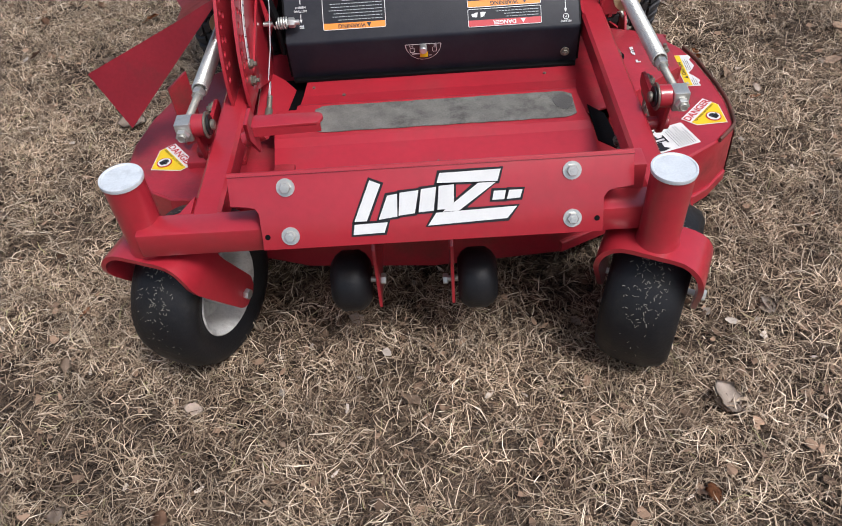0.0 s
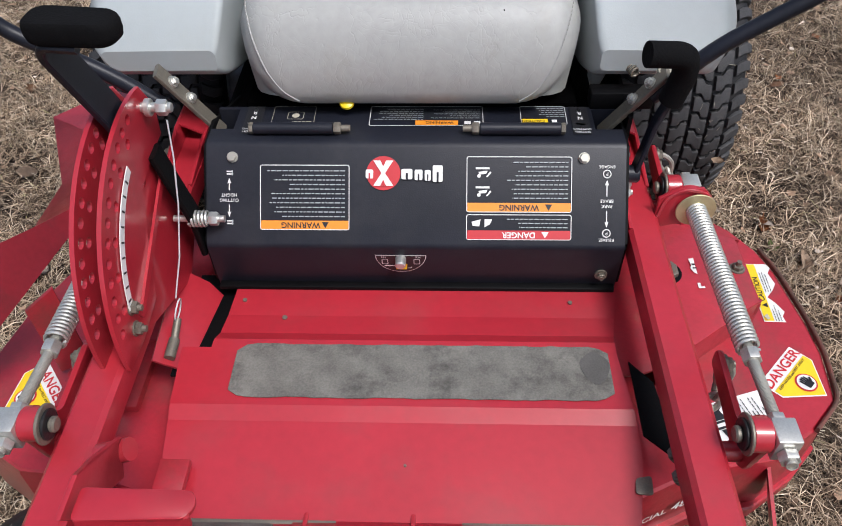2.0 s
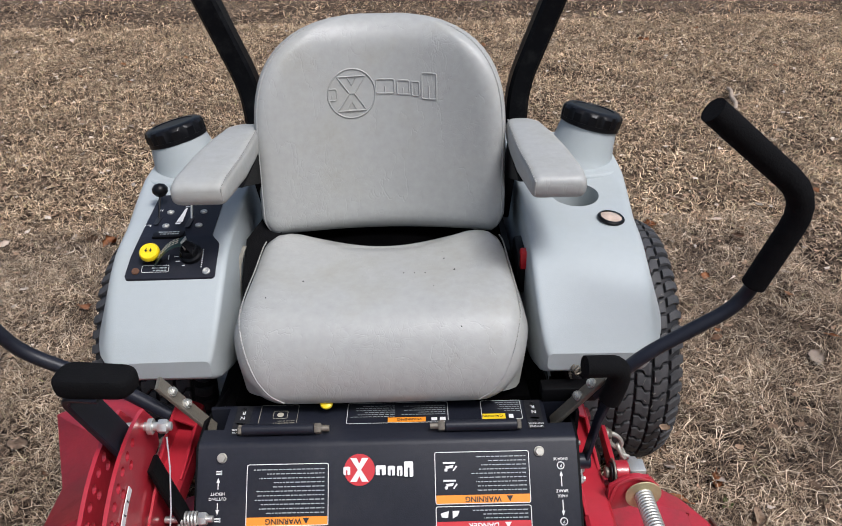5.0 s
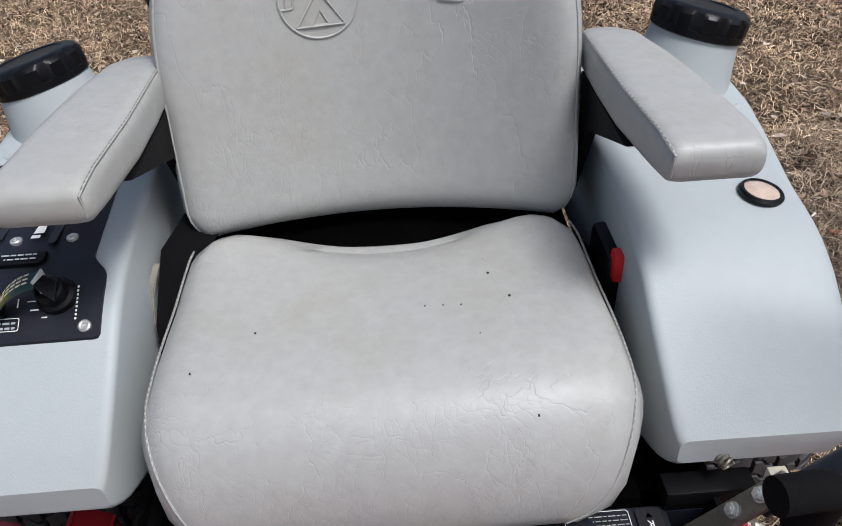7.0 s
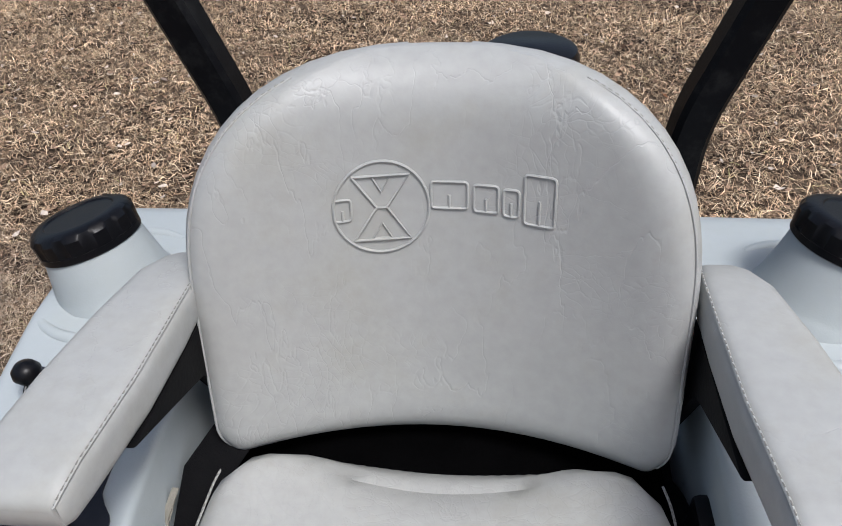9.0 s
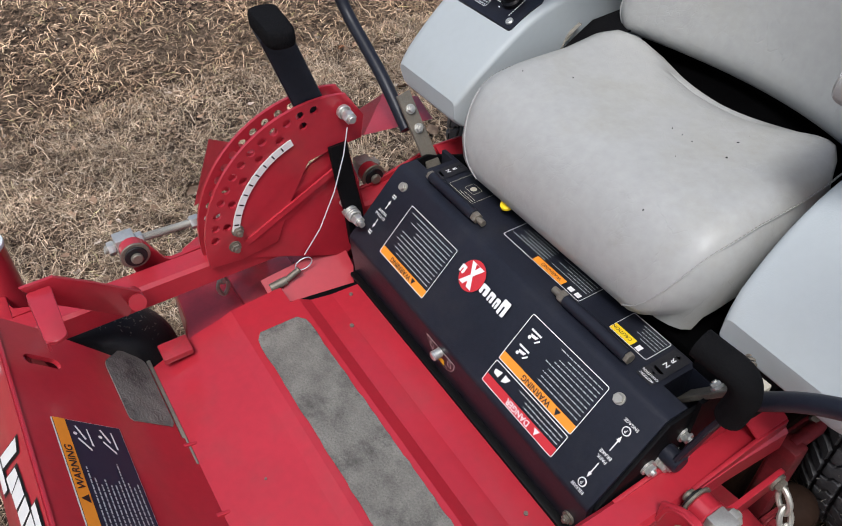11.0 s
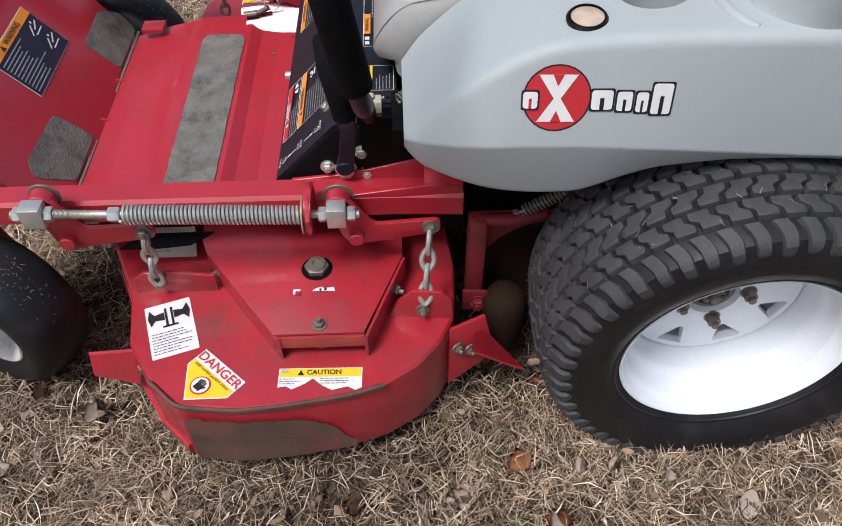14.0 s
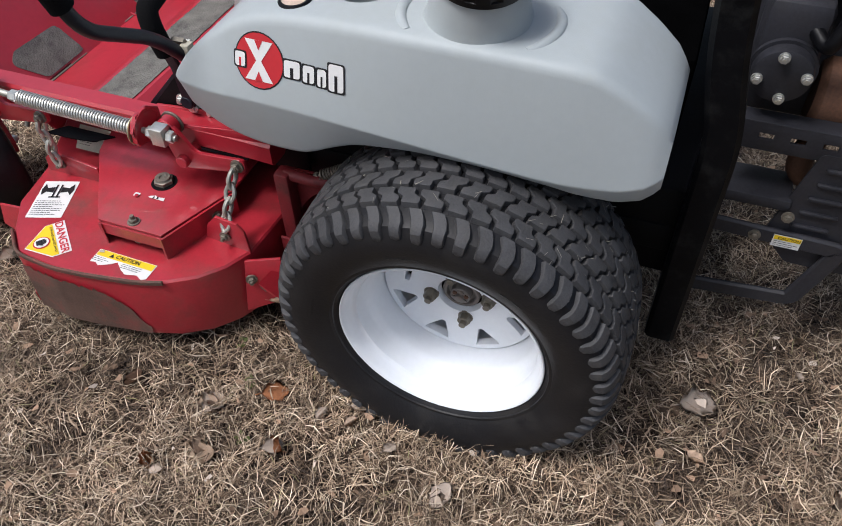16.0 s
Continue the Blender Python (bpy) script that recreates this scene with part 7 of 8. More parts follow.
box(bm, 0.388, 0.408, 0.76, 0.777, 0.567, 0.587, 0.002)
part("pale_block", bm, DBUFF, mower)
bm = bmesh.new()
prism(bm, [(0.352, 0.74, 0.52), (0.352, 0.90, 0.52), (0.352, 0.98, 0.42), (0.352, 0.74, 0.40)], (0.006, 0, 0))
box(bm, 0.30, 0.40, 0.79, 0.82, 0.50, 0.53, 0.003)
part("lever_mount", bm, BLACKD, mower)

# ---- roll bar and engine ----
for side in (-1, 1):
    X = (lambda x: x) if side > 0 else (lambda x: 0.012 - x)
    bm = bmesh.new()
    pts = [(X(0.347), 1.688, 0.10), (X(0.347), 1.684, 0.58), (X(0.347), 1.655, 0.70), (X(0.347), 1.64, 0.83), (X(0.455), 1.64, 1.12), (X(0.52), 1.65, 1.35), (X(0.53), 1.66, 1.72)]
    sweep(bm, smooth_path(pts, 0.06, 5), square(0.056, 0.056, 0.008), up=(1, 0, 0))
    part("roll_bar_post", bm, TUBE, mower, "scratched black square-tube roll bar post")
bm = bmesh.new()
sweep(bm, smooth_path([(-0.518, 1.66, 1.70), (-0.50, 1.66, 1.79), (0.512, 1.66, 1.79), (0.53, 1.66, 1.70)], 0.06, 5), square(0.056, 0.056, 0.008), up=(0, 1, 0))
part("roll_bar_top", bm, TUBE, mower)
bm = bmesh.new()
box(bm, -0.22, 0.12, 1.70, 2.10, 0.47, 0.68, 0.03)
lathe(bm, (0.0, 1.92, 0.66), (0, 0, 1), [(0, 0.17), (0.06, 0.165), (0.10, 0.14), (0.11, 0.10)], 36)
box(bm, 0.12, 0.19, 1.70, 1.80, 0.56, 0.72, 0.02)
engine = part("engine", bm, GUNM, mower, "black engine behind the seat")
bm = bmesh.new()
lathe(bm, (0.115, 1.83, 0.74), (0, 0, 1), [(0, 0.07), (0.10, 0.078), (0.105, 0.084), (0.118, 0.084), (0.13, 0.079), (0.137, 0.066), (0.139, 0.0)], 48, False)
part("air_cleaner", bm, PLAST, engine, "round black air cleaner housing")
bm = bmesh.new()
box(bm, -0.025, 0.05, 1.785, 1.815, 0.79, 0.868, 0.003)
part("cleaner_bracket", bm, BLACKD, engine)
bm = bmesh.new()
bolt(bm, (0.005, 1.797, 0.869), (0, -0.2, 1), 0.011, 0.003, 0.015)
part("bolt", bm, ZINC, engine)
bm = bmesh.new()
lathe(bm, (0.18, 1.750, 0.610), (1, 0, 0), [(0, 0.045), (0.030, 0.047), (0.040, 0.045), (0.042, 0.041), (0.042, 0.0)], 40, False)
lathe(bm, (0.18, 1.750, 0.610), (1, 0, 0), [(0.010, 0.046), (0.010, 0.052), (0.018, 0.052), (0.018, 0.046)], 40, False)
cov2 = part("fan_cover", bm, GUNM, engine)
for a in range(4):
    bm = bmesh.new()
    bolt(bm, (0.224, 1.750 + 0.036 * math.cos(a * 1.57 + 1.75), 0.610 + 0.036 * math.sin(a * 1.57 + 1.75)), (1, 0, 0), 0.0075, 0.002, 0.009)
    part("bolt", bm, ZINC, engine)
bm = bmesh.new()
cyl(bm, (0.13, 1.815, 0.545), (0.13, 2.12, 0.545), 0.062, 28, 0.012)
tube(bm, [(0.15, 1.86, 0.50), (0.165, 1.835, 0.44), (0.165, 1.84, 0.40), (0.165, 1.90, 0.37), (0.165, 2.1, 0.36)], 0.022, 12, 0.02)
part("muffler", bm, RUST, engine, "rusty brown muffler")
bm = bmesh.new()
tube(bm, [(0.20, 1.82, 0.73), (0.215, 1.80, 0.66), (0.17, 1.77, 0.68)], 0.012, 10, 0.02)
tube(bm, [(0.18, 1.98, 0.75), (0.22, 1.90, 0.75), (0.24, 1.86, 0.69)], 0.02, 12, 0.03)
part("hose", bm, PLAST, engine)
bm = bmesh.new()
helix(bm, (0.19, 1.96, 0.75), (0.215, 1.915, 0.752), 0.0215, 0.002, 4)
part("hose_clamp", bm, ZINC, engine)
bm = bmesh.new()
box(bm, 0.222, 0.228, 1.70, 2.15, 0.474, 0.528, 0.002)
box(bm, 0.19, 0.228, 1.70, 2.15, 0.524, 0.530, 0.002)
rail = part("engine_rail", bm, GUNM, mower, "slotted black engine frame rail")
cuts = []
for y in (1.76, 1.81, 1.86, 1.91, 1.97):
    cb = bmesh.new()
    box(cb, 0.20, 0.25, y - 0.012, y + 0.012, 0.497, 0.509)
    cuts.append(cb)
carve(rail, cuts)
bm = bmesh.new()
prism(bm, [(0.225, y, z) for y, z in fillet([(1.815, 0.30), (1.852, 0.49), (2.12, 0.49), (2.12, 0.24), (1.87, 0.24)], 0.01, 3)], (0.005, 0, 0))
guard = part("engine_guard", bm, GUNM, mower, "black louvred engine guard")
for i in range(5):
    bm = bmesh.new()
    z = 0.30 + i * 0.032
    box(bm, 0.229, 0.237, 1.852 + i * 0.004, 1.915 + i * 0.004, z + 0.03, z + 0.038, 0.003)
    part("louvre", bm, GUNM, guard)
bm = bmesh.new()
sweep(bm, smooth_path([(0.24, 1.70, 0.31), (0.24, 1.945, 0.302), (0.24, 1.938, 0.27), (0.24, 1.905, 0.158), (0.24, 1.70, 0.138)], 0.014), square(0.012, 0.034, 0.004), up=(1, 0, 0))
box(bm, 0.15, 0.24, 1.70, 1.84, 0.362, 0.388, 0.008)
part("rear_bumper", bm, GUNM, mower, "black steel rear bumper loop")
d = Decal((0.2475, 1.855, 0.304), (0, 1, 0), (0, 0, 1))
d.rect(-0.024, 0.024, -0.014, 0.014, W_, 0).rect(-0.023, 0.023, 0.003, 0.013, Y_, 1).text("CAUTION", 0.0085, 0.003, 0.008, K_, 2).bars(-0.021, 0.021, 0.0, 3, 0.0045, 0.002, K_, 1, 51)
d.done("caution_label", mower, "small yellow caution label")
for y, z in ((1.80, 0.305), (1.84, 0.36)):
    bm = bmesh.new()
    bolt(bm, (0.247, y, z), (1, 0, 0), 0.008, 0.002, 0.011)
    part("bolt", bm, RUSTY, guard)

# ---- ground ----
def straw_mat(name, stops, gain=(1.0, 1.0, 1.0)):
    """Dry blades: one colour a blade from a ramp, in patches that are lighter and darker."""
    m = bpy.data.materials.new(name)
    m.use_nodes = True
    n, l = m.node_tree.nodes, m.node_tree.links
    b = n["Principled BSDF"]
    g = n.new("ShaderNodeNewGeometry")
    rp = n.new("ShaderNodeValToRGB")
    els = rp.color_ramp.elements
    els[0].position, els[1].position = stops[0][0], stops[-1][0]
    for pos, _ in stops[1:-1]:
        els.new(pos)
    for e, (_, col) in zip(els, stops):
        e.color = (*[c * w for c, w in zip(col, gain)], 1)
    l.new(g.outputs["Random Per Island"], rp.inputs[0])
    tc = n.new("ShaderNodeTexCoord")
    big, mid = n.new("ShaderNodeTexNoise"), n.new("ShaderNodeTexNoise")
    big.inputs["Scale"].default_value, big.inputs["Detail"].default_value = 2.0, 4
    mid.inputs["Scale"].default_value, mid.inputs["Detail"].default_value = 11.0, 3
    value = None
    for t, lo, hi in ((big, 0.80, 1.22), (mid, 0.72, 1.30)):
        l.new(tc.outputs["Object"], t.inputs["Vector"])
        mr = n.new("ShaderNodeMapRange")
        mr.inputs[1].default_value, mr.inputs[2].default_value, mr.inputs[3].default_value, mr.inputs[4].default_value = 0.35, 0.65, lo, hi
        l.new(t.outputs["Fac"], mr.inputs[0])
        if value is None:
            value = mr.outputs[0]
        else:
            mu = n.new("ShaderNodeMath")
            mu.operation = "MULTIPLY"
            l.new(value, mu.inputs[0])
            l.new(mr.outputs[0], mu.inputs[1])
            value = mu.outputs[0]
    hg = n.new("ShaderNodeHueSaturation")
    l.new(value, hg.inputs["Value"])
    l.new(rp.outputs[0], hg.inputs["Color"])
    l.new(hg.outputs[0], b.inputs["Base Color"])
    b.inputs["Roughness"].default_value, b.inputs["Specular IOR Level"].default_value = 0.7, 0.3
    return m


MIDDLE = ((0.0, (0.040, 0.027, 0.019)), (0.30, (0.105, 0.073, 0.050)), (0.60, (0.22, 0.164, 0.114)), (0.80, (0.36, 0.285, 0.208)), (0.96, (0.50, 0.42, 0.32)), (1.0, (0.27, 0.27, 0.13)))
PALE = ((0.0, (0.20, 0.145, 0.096)), (0.4, (0.38, 0.30, 0.21)), (0.75, (0.57, 0.475, 0.35)), (1.0, (0.80, 0.71, 0.56)))
# low thatch, its brown darkened to hold the shade between upper blades
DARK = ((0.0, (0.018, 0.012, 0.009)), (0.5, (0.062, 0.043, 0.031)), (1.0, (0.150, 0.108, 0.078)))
STRAW = straw_mat("dry_grass", MIDDLE, (0.95, 0.87, 0.82))
BLEACHED = straw_mat("bleached_dry_grass", PALE, (0.95, 0.90, 0.87))
THATCH = straw_mat("gap_shaded_thatch", DARK)
# brighter copies by area: how lit the outer lawn looks is in the colour
LIGHTER = straw_mat("brightened_grass", MIDDLE, (1.40, 1.32, 1.24))
# these two are also tawnier, as the far grass is
WARM = straw_mat("tawny_brightened_grass", MIDDLE, (1.80, 1.62, 1.42))
WARM_PALE = straw_mat("tawny_bleached_brightened", PALE, (1.10, 1.03, 0.93))

SOIL = bpy.data.materials.new("matted_turf")
SOIL.use_nodes = True
n, l = SOIL.node_tree.nodes, SOIL.node_tree.links
tcg = n.new("ShaderNodeTexCoord")
a1, a2, a3 = (n.new("ShaderNodeTexNoise") for _ in range(3))
for t, sc, dt in ((a1, 1.6, 6), (a2, 45, 8), (a3, 260, 6)):
    t.inputs["Scale"].default_value, t.inputs["Detail"].default_value = sc, dt
    l.new(tcg.outputs["Object"], t.inputs["Vector"])
m1 = n.new("ShaderNodeMath")
m1.operation = "ADD"
l.new(a2.outputs["Fac"], m1.inputs[0])
l.new(a3.outputs["Fac"], m1.inputs[1])
m2 = n.new("ShaderNodeMath")
m2.operation = "MULTIPLY_ADD"
m2.inputs[1].default_value = 0.8
l.new(a1.outputs["Fac"], m2.inputs[0])
l.new(m1.outputs[0], m2.inputs[2])
rs = n.new("ShaderNodeValToRGB")
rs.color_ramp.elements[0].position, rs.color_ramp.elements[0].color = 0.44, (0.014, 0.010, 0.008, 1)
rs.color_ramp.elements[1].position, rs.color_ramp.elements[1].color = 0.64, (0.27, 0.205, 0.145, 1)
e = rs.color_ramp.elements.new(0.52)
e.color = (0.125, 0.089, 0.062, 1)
mm = n.new("ShaderNodeMath")
mm.operation = "MULTIPLY"
mm.inputs[1].default_value = 0.37
l.new(m2.outputs[0], mm.inputs[0])
l.new(mm.outputs[0], rs.inputs[0])
l.new(rs.outputs[0], n["Principled BSDF"].inputs["Base Color"])
n["Principled BSDF"].inputs["Roughness"].default_value = 0.95
n["Principled BSDF"].inputs["Specular IOR Level"].default_value = 0.1
bp = n.new("ShaderNodeBump")
bp.inputs["Strength"].default_value, bp.inputs["Distance"].default_value = 1.0, 0.02
l.new(m1.outputs[0], bp.inputs["Height"])
l.new(bp.outputs[0], n["Principled BSDF"].inputs["Normal"])


def ground_z(x, y):
    return 0.010 * (np.sin(x * 2.1 + 0.7) * np.cos(y * 1.7) * 0.5 + np.sin(x * 7.3 + y * 5.1) * 0.25 + np.cos(x * 11.0 - y * 9.0) * 0.2) - 0.012


xs = np.concatenate([[-400, -120, -40, -15], np.linspace(-6, 6, 121), [15, 40, 120, 400]])
ysg = np.concatenate([[-400, -120, -40, -12], np.linspace(-4, 10, 141), [20, 50, 140, 400]])
GX, GY = np.meshgrid(xs, ysg)
GZ = ground_z(GX, GY) * np.clip(1.2 - np.hypot(GX, GY - 2) / 12, 0, 1)
nxg, nyg = len(xs), len(ysg)
verts = np.stack([GX, GY, GZ], -1).reshape(-1, 3)
idx = np.arange(nxg * nyg).reshape(nyg, nxg)
faces = np.stack([idx[:-1, :-1], idx[:-1, 1:], idx[1:, 1:], idx[1:, :-1]], -1).reshape(-1, 4)
me = bpy.data.meshes.new("ground")
me.from_pydata(verts.tolist(), [], faces.tolist())
me.polygons.foreach_set("use_smooth", [True] * len(me.polygons))
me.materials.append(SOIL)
tagged(new("ground", me), "brown winter lawn of matted dry grass", "lawn", kind="structure")


def blades(name, count, area, length, width, lift, seed, material, top=0.022, clumps=0.9):
    """Matted dry grass: thin bent blades lying every way, each a strip with a pointed end."""
    rng = np.random.default_rng(seed)
    x0, x1, y0, y1 = area
    px, py = rng.uniform(x0, x1, count * 2), rng.uniform(y0, y1, count * 2)
    thick = np.sin(px * 9 + np.sin(py * 7) * 2) + np.cos(py * 11 + px * 3) + np.sin(px * 23 - py * 17 + np.sin(py * 5) * 3) + np.cos(px * 31 + py * 37)
    hidden = (np.abs(px - 0.01) < 0.50) & (py > 0.38) & (py < 1.55)
    keep = np.argsort(-(thick * clumps + rng.normal(0, 2.2, count * 2) - 4.0 * hidden))[:count]
    rng.shuffle(keep)
    px, py, clump = px[keep], py[keep], thick[keep] * 0.25
    hd = rng.uniform(0, 2 * np.pi, count)
    L = rng.uniform(*length, count)
    w = rng.uniform(*width, count)
    el = np.abs(rng.normal(0, lift, count)) + 0.03
    bend = rng.normal(0, 0.60, count)
    z = ground_z(px, py) + rng.uniform(-0.002, 0.004 + top * 0.6, count) + 0.006 * np.maximum(clump, 0)
    cur, ang, e = np.stack([px, py, z], -1), hd.copy(), el.copy()
    rows = []
    for k in range(3):
        sd = np.stack([-np.sin(ang), np.cos(ang), rng.normal(0, 0.35, count)], -1) * (w * (0.8, 1.0, 0.0)[k] / 2)[:, None]
        rows += [cur - sd, cur + sd] if k < 2 else [cur]
        cur = cur + np.stack([np.cos(ang) * np.cos(e), np.sin(ang) * np.cos(e), np.sin(e)], -1) * (L / 2)[:, None]
        cur[:, 2] = np.maximum(cur[:, 2], ground_z(cur[:, 0], cur[:, 1]) + 0.002)
        ang = ang + bend
        e = e - el * rng.uniform(0.5, 1.4, count)
    V = np.stack(rows, 1).reshape(-1, 3)
    base = (np.arange(count) * 5)[:, None]
    loops = (base + np.array([[0, 1, 3, 2, 2, 3, 4]])).ravel()
    me = bpy.data.meshes.new(name)
    me.vertices.add(len(V))
    me.vertices.foreach_set("co", V.astype(np.float32).ravel())
    me.loops.add(len(loops))
    me.loops.foreach_set("vertex_index", loops.astype(np.int32))
    me.polygons.add(count * 2)
    me.polygons.foreach_set("loop_start", ((np.arange(count) * 7)[:, None] + np.array([[0, 4]])).ravel().astype(np.int32))
    me.update(calc_edges=True)
    me.materials.append(material)
    return tagged(new(name, me), "matted dry straw-coloured grass blades" if top else "brown thatch under the dry grass, darkened for shade between blades", "grass", kind="stuff")


THATCH_SPOTS = mat("dead_leaf_bits", (0.25, 0.165, 0.11), 0.8, var=0.3, scale=50, island=0.75, spec=0.2)
NEAR = (-1.7, 1.5, -1.1, 2.5)
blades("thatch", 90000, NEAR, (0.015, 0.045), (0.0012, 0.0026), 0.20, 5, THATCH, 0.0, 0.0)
blades("dry_grass", 112000, (-0.55, 1.5, -1.1, 2.5), (0.018, 0.060), (0.0010, 0.0021), 0.50, 1, STRAW)
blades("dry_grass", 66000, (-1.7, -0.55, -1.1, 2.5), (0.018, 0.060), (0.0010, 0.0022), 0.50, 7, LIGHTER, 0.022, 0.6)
blades("dry_grass", 40000, (-4.6, 4.6, -3.4, -1.05), (0.035, 0.085), (0.0022, 0.0042), 0.45, 41, STRAW)
blades("dry_grass", 34000, (1.45, 4.6, -1.1, 2.6), (0.035, 0.085), (0.0022, 0.0042), 0.45, 42, STRAW)
blades("dry_grass", 100000, NEAR, (0.024, 0.070), (0.0010, 0.0021), 0.58, 8, BLEACHED, 0.027)
blades("dry_grass", 160000, (-3.6, 3.6, 2.4, 6.2), (0.022, 0.060), (0.0016, 0.0034), 0.60, 2, WARM, 0.022, 0.35)
blades("dry_grass", 80000, (-3.6, 3.6, 2.4, 6.2), (0.024, 0.065), (0.0014, 0.0030), 0.60, 9, WARM_PALE, 0.034, 0.5)
blades("dry_grass", 60000, (-5.5, 5.5, 6.0, 10.5), (0.03, 0.08), (0.0026, 0.0056), 0.55, 6, WARM, 0.022, 0.35)
blades("dry_grass", 50000, (-3.8, -1.6, -0.8, 2.6), (0.022, 0.065), (0.0014, 0.0032), 0.50, 3, WARM, 0.026, 0.5)
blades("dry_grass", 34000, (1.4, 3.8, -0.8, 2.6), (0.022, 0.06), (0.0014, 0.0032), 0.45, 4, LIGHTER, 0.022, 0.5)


def litter(name, count, area, size, seed, material):
    """Small crumbled bits of dead leaf, bent along the middle."""
    rng = np.random.default_rng(seed)
    x0, x1, y0, y1 = area
    px, py, hd = rng.uniform(x0, x1, count), rng.uniform(y0, y1, count), rng.uniform(0, 2 * np.pi, count)
    L, w = rng.uniform(*size, count), rng.uniform(0.3, 0.8, count)
    z = ground_z(px, py) + rng.uniform(0.008, 0.026, count)
    c, s, up = np.cos(hd), np.sin(hd), rng.uniform(-0.25, 0.5, count)
    V = []
    for u, v, e in ((-0.5, -0.35, 0), (-0.4, 0.4, 1), (0.0, -0.5, 0.1), (0.05, 0.5, 0.9), (0.5, -0.2, 0.2), (0.42, 0.3, 0.8)):
        a = L * (u + rng.uniform(-0.12, 0.12, count))
        b = L * w * (v + rng.uniform(-0.15, 0.15, count))
        V.append(np.stack([px + c * a - s * b, py + s * a + c * b, z + L * up * e * 0.5 + np.abs(a) * rng.uniform(-0.2, 0.5, count)], -1))
    V = np.stack(V, 1).reshape(-1, 3)
    base = (np.arange(count) * 6)[:, None]
    F = np.concatenate([base + np.array([[0, 2, 3, 1]]), base + np.array([[2, 4, 5, 3]])], 1).reshape(-1, 4)
    me = bpy.data.meshes.new(name)
    me.from_pydata(V.tolist(), [], F.tolist())
    me.materials.append(material)
    return tagged(new(name, me), "crumbled bits of dead brown leaf", "leaf litter", kind="stuff")


litter("leaf_litter", 5200, (-2.6, 2.6, -1.3, 2.8), (0.008, 0.026), 21, THATCH_SPOTS)
litter("leaf_litter", 8000, (-3.8, 3.8, 2.6, 8.5), (0.012, 0.036), 22, THATCH_SPOTS)
PALE_SPOTS = mat("bleached_leaf_bits", (0.50, 0.43, 0.36), 0.8, var=0.25, scale=50, island=0.5, spec=0.2)
litter("leaf_litter", 420, (-2.6, 2.6, -1.3, 2.8), (0.009, 0.024), 23, PALE_SPOTS)
litter("leaf_litter", 1500, (-3.8, 3.8, 2.0, 8.5), (0.014, 0.036), 24, PALE_SPOTS)

# fallen leaves
LEAFM = [mat("leaf_tan", (0.40, 0.285, 0.20), 0.7, var=0.3, scale=60, obj=0.35), mat("leaf_brown", (0.17, 0.09, 0.05), 0.7, var=0.3, scale=60, obj=0.35), mat("leaf_pale", (0.50, 0.405, 0.325), 0.7, var=0.2, scale=60, obj=0.25), mat("leaf_rust", (0.34, 0.13, 0.05), 0.7, var=0.3, scale=60, obj=0.3)]


def leaf_mesh(seed, length):
    rnd = random.Random(seed)
    bm = bmesh.new()
    n = 9
    rows = []
    curl, twist = rnd.uniform(-0.5, 0.9), rnd.uniform(-0.6, 0.6)
    for i in range(n + 1):
        t = i / n
        w = length * 0.36 * math.sin(math.pi * min(1, t * 0.96 + 0.03)) ** 0.8 * (1 + 0.28 * math.sin(t * 17 + seed))
        y = (t - 0.5) * length
        zc = curl * length * 0.35 * (t - 0.5) ** 2
        fold = 0.25 + 0.2 * math.sin(seed)
        tw = twist * (t - 0.5)
        rows.append([(-w, y, zc + w * (fold + tw)), (-w * 0.5, y, zc + w * 0.5 * fold * 0.6), (0, y, zc), (w * 0.5, y, zc + w * 0.5 * fold * 0.6), (w, y, zc + w * (fold - tw))])
    rows.append([(0, 0.5 * length, rows[-1][2][2])] * 5)
    loft(bm, rows[:-1], False, False)
    tube(bm, [(0, -0.5 * length, rows[0][2][2]), (0.05 * length, -0.75 * length, rows[0][2][2] + 0.003)], 0.0008, 4)
    bmesh.ops.solidify(bm, geom=list(bm.faces), thickness=0.0005)
    me = bpy.data.meshes.new("fallen_leaf")
    bm.to_mesh(me)
    bm.free()
    me.polygons.foreach_set("use_smooth", [True] * len(me.polygons))
    return me


leaf_meshes = []
for s in range(12):
    me = leaf_mesh(s + 1, 0.03 + 0.0035 * (s % 8))
    me.materials.append(LEAFM[s % 4])
    leaf_meshes.append(me)


def put_leaf(x, y, k, yaw, size=1.0, z=None):
    ob = new("fallen_leaf", leaf_meshes[k % 12])
    zz = float(ground_z(x, y)) + (0.028 if size > 0.85 else 0.020) if z is None else z
    rnd = random.Random(int(x * 1000) * 31 + int(y * 1000))
    ob.matrix_world = pose(x, y, zz, rnd.uniform(-25, 25), rnd.uniform(-25, 25), yaw) @ Matrix.Diagonal((size, size, size, 1))
    return tagged(ob, ("curled tan dry leaf lying on the grass", "dark brown dry leaf lying on the grass", "pale bleached dry leaf lying on the grass", "rusty orange dry leaf lying on the grass")[k % 4], "leaf", "fallen leaves")


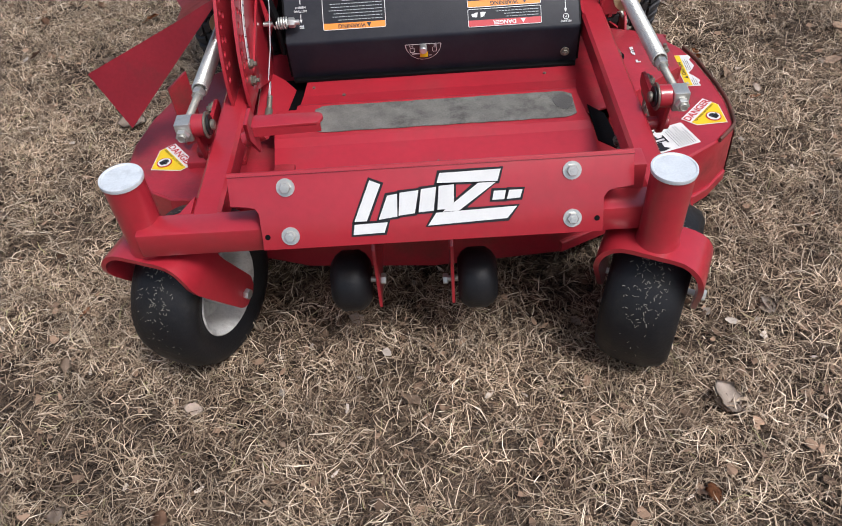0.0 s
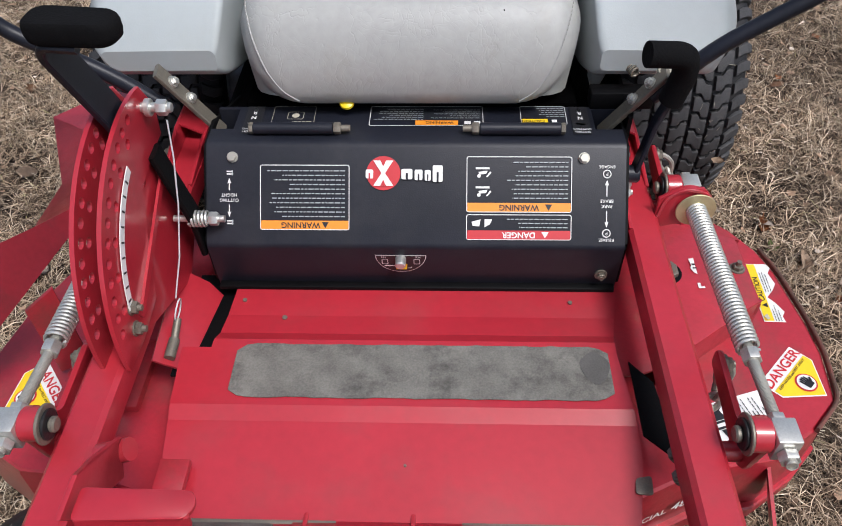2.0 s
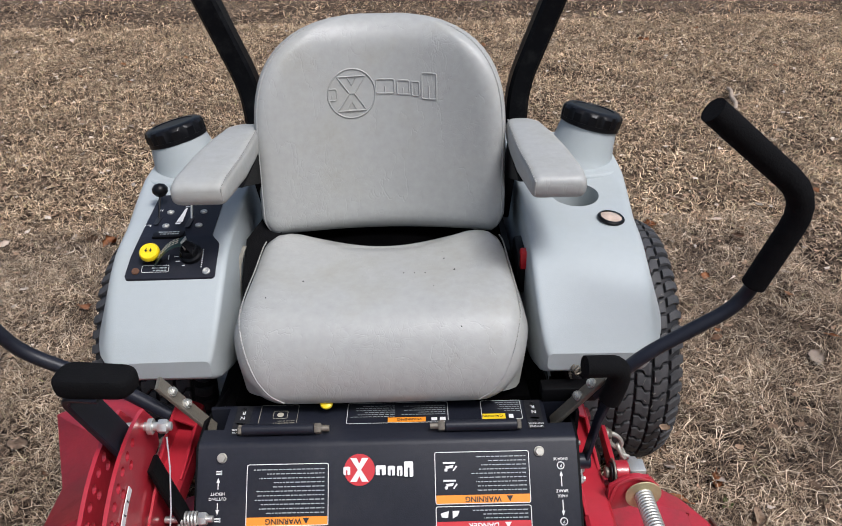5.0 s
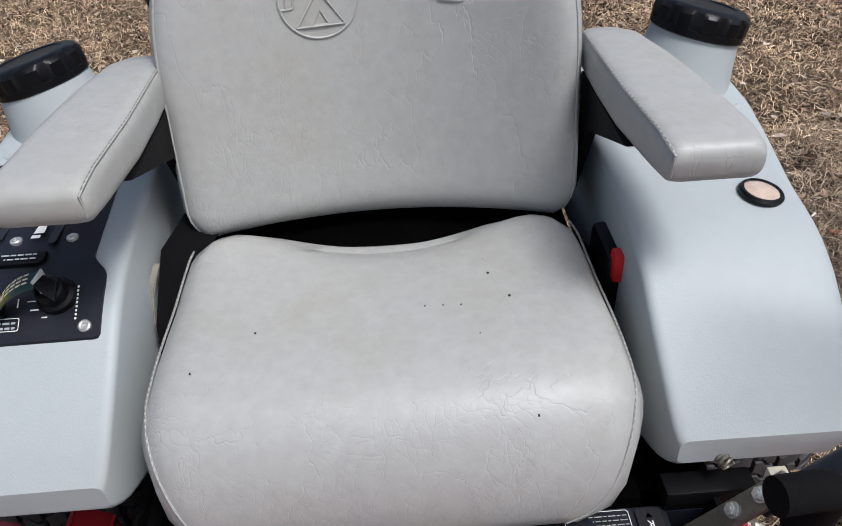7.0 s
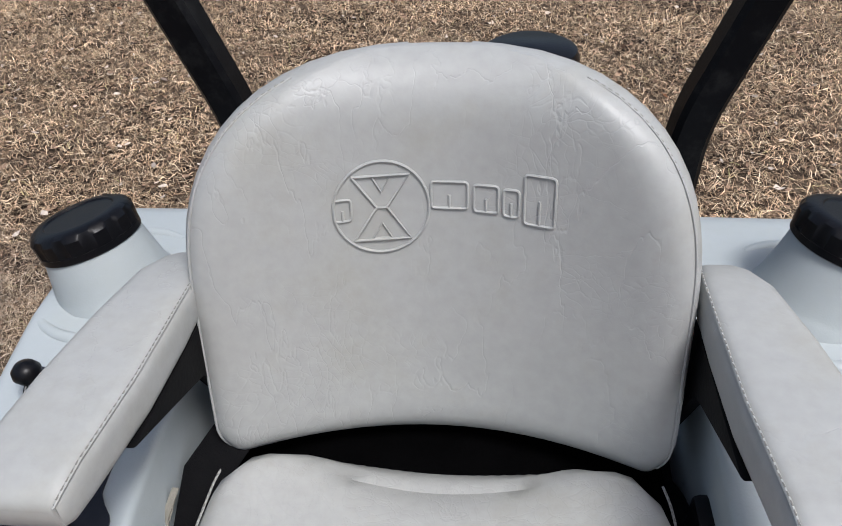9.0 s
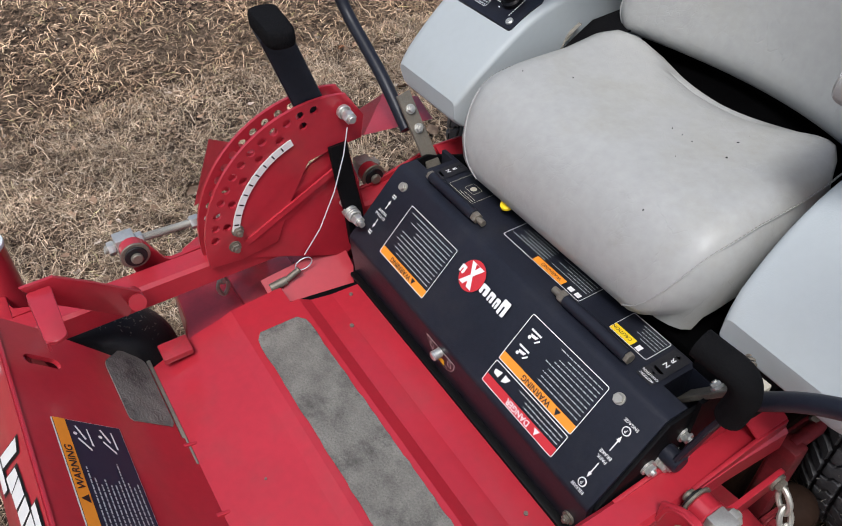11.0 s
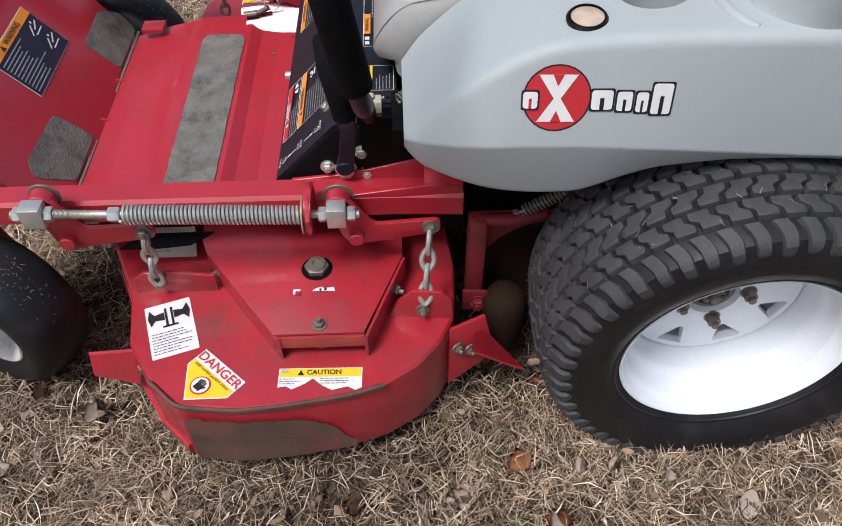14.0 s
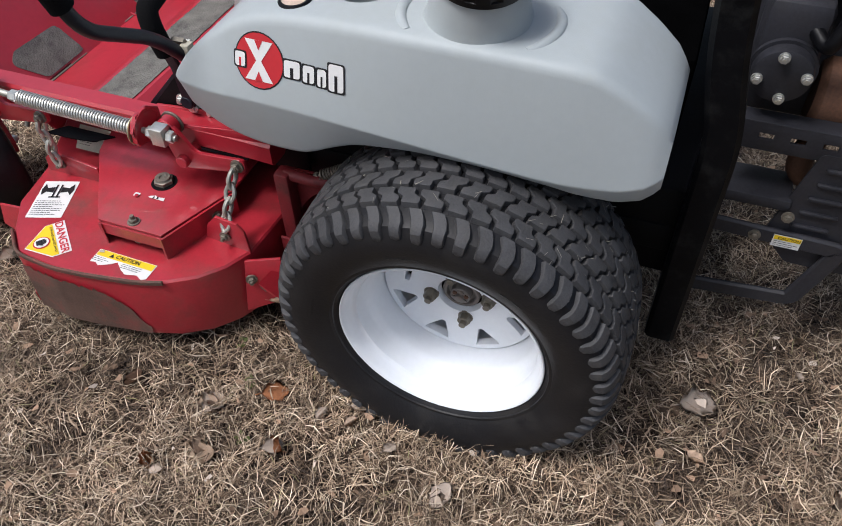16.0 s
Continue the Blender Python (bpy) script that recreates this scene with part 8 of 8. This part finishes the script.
for x, y, k, yaw, size in ((0.67, 0.072, 2, 20, 0.9), (-0.17, 0.107, 2, 70, 1.0), (-0.77, 0.03, 0, 10, 1.1), (0.526, -0.141, 6, 30, 1.5), (-0.38, 0.107, 2, 40, 0.8), (0.70, 1.165, 0, 50, 1.0), (1.264, 1.52, 6, 0, 1.2), (-0.99, 1.23, 4, 80, 1.4), (-1.12, 1.60, 1, 15, 1.3), (1.289, 2.43, 2, 60, 1.2), (0.56, 0.223, 6, 65, 1.3), (0.75, 0.885, 4, 110, 1.3), (0.69, 0.998, 3, 30, 1.4), (0.667, 1.168, 2, 10, 0.9), (0.554, 1.80, 8, 150, 1.2), (0.76, 0.707, 5, 80, 1.0), (0.756, 0.882, 0, 20, 1.5), (0.845, 0.916, 8, 100, 1.7), (0.86, 0.93, 4, 200, 1.4), (0.755, 0.891, 6, 80, 1.2), (0.917, 0.864, 2, 10, 0.9), (0.558, 0.221, 2, 160, 1.3), (0.524, -0.154, 10, 60, 1.4), (0.448, -0.322, 3, 0, 1.0), (0.782, 1.389, 2, 90, 0.9), (-0.474, -0.438, 6, 30, 1.2), (0.80, 1.05, 2, 40, 1.3), (0.437, 1.793, 6, 25, 1.6), (0.785, 1.38, 10, 70, 1.5), (0.677, 0.08, 2, 30, 1.2), (0.702, 1.104, 2, 75, 0.9), (-1.09, 0.505, 0, 15, 1.9), (-0.843, 0.887, 6, 100, 1.6), (-1.346, 0.844, 1, 0, 1.3), (0.437, 1.795, 10, 60, 1.0), (0.727, 1.258, 2, 60, 0.9), (0.515, 0.10, 9, 100, 1.0)):
    put_leaf(x, y, k, yaw, size)
rl = random.Random(11)
for i in range(280):
    if i < 170:
        x, y = rl.uniform(-1.7, 1.7), rl.uniform(-1.1, 2.6)
    else:
        x, y = rl.uniform(-3.2, 3.2), rl.uniform(2.2, 6.3)
    put_leaf(x, y, rl.randrange(12), rl.uniform(0, 360), rl.uniform(0.4, 1.25))
put_leaf(0.628, 1.006, 4, 40, 0.65, 0.232)

# bare stick on the lawn, and small green weeds
bm = bmesh.new()
stick = [(1.86, 3.74, 0.02), (1.90, 3.84, 0.026), (1.915, 3.95, 0.022), (1.95, 4.05, 0.03), (1.96, 4.13, 0.02)]
tube(bm, stick, 0.011, 8, 0.03)
tube(bm, [(1.915, 3.95, 0.026), (1.98, 3.99, 0.03)], 0.006, 7)
tagged(link("broken_stick", bm, mat("bare_wood", (0.34, 0.27, 0.21), 0.8, var=0.3, scale=50)), "short bare stick lying on the dry grass", "stick")
WEED = mat("weed_green", (0.10, 0.13, 0.03), 0.6, var=0.3, scale=80)
for wx, wy, wk in ((0.687, 0.933, 1), (0.60, 0.87, 2), (0.80, 0.98, 3)):
    rw = random.Random(wk)
    bm = bmesh.new()
    for i in range(9 if wk == 1 else 5):
        a, L = rw.uniform(0, 6.28), rw.uniform(0.010, 0.022)
        o = Vector((wx, wy, float(ground_z(wx, wy)) + 0.016))
        e, sd = Vector((math.cos(a), math.sin(a), rw.uniform(0.2, 0.7))) * L, Vector((-math.sin(a), math.cos(a), 0)) * L * 0.3
        vs4 = [bm.verts.new(p) for p in (o, o + e * 0.55 + sd, o + e, o + e * 0.55 - sd)]
        bm.faces.new(vs4)
    bmesh.ops.solidify(bm, geom=list(bm.faces), thickness=0.0006)
    tagged(link("weed", bm, WEED), "small green weed sprig among dry grass", "weed", "weeds")
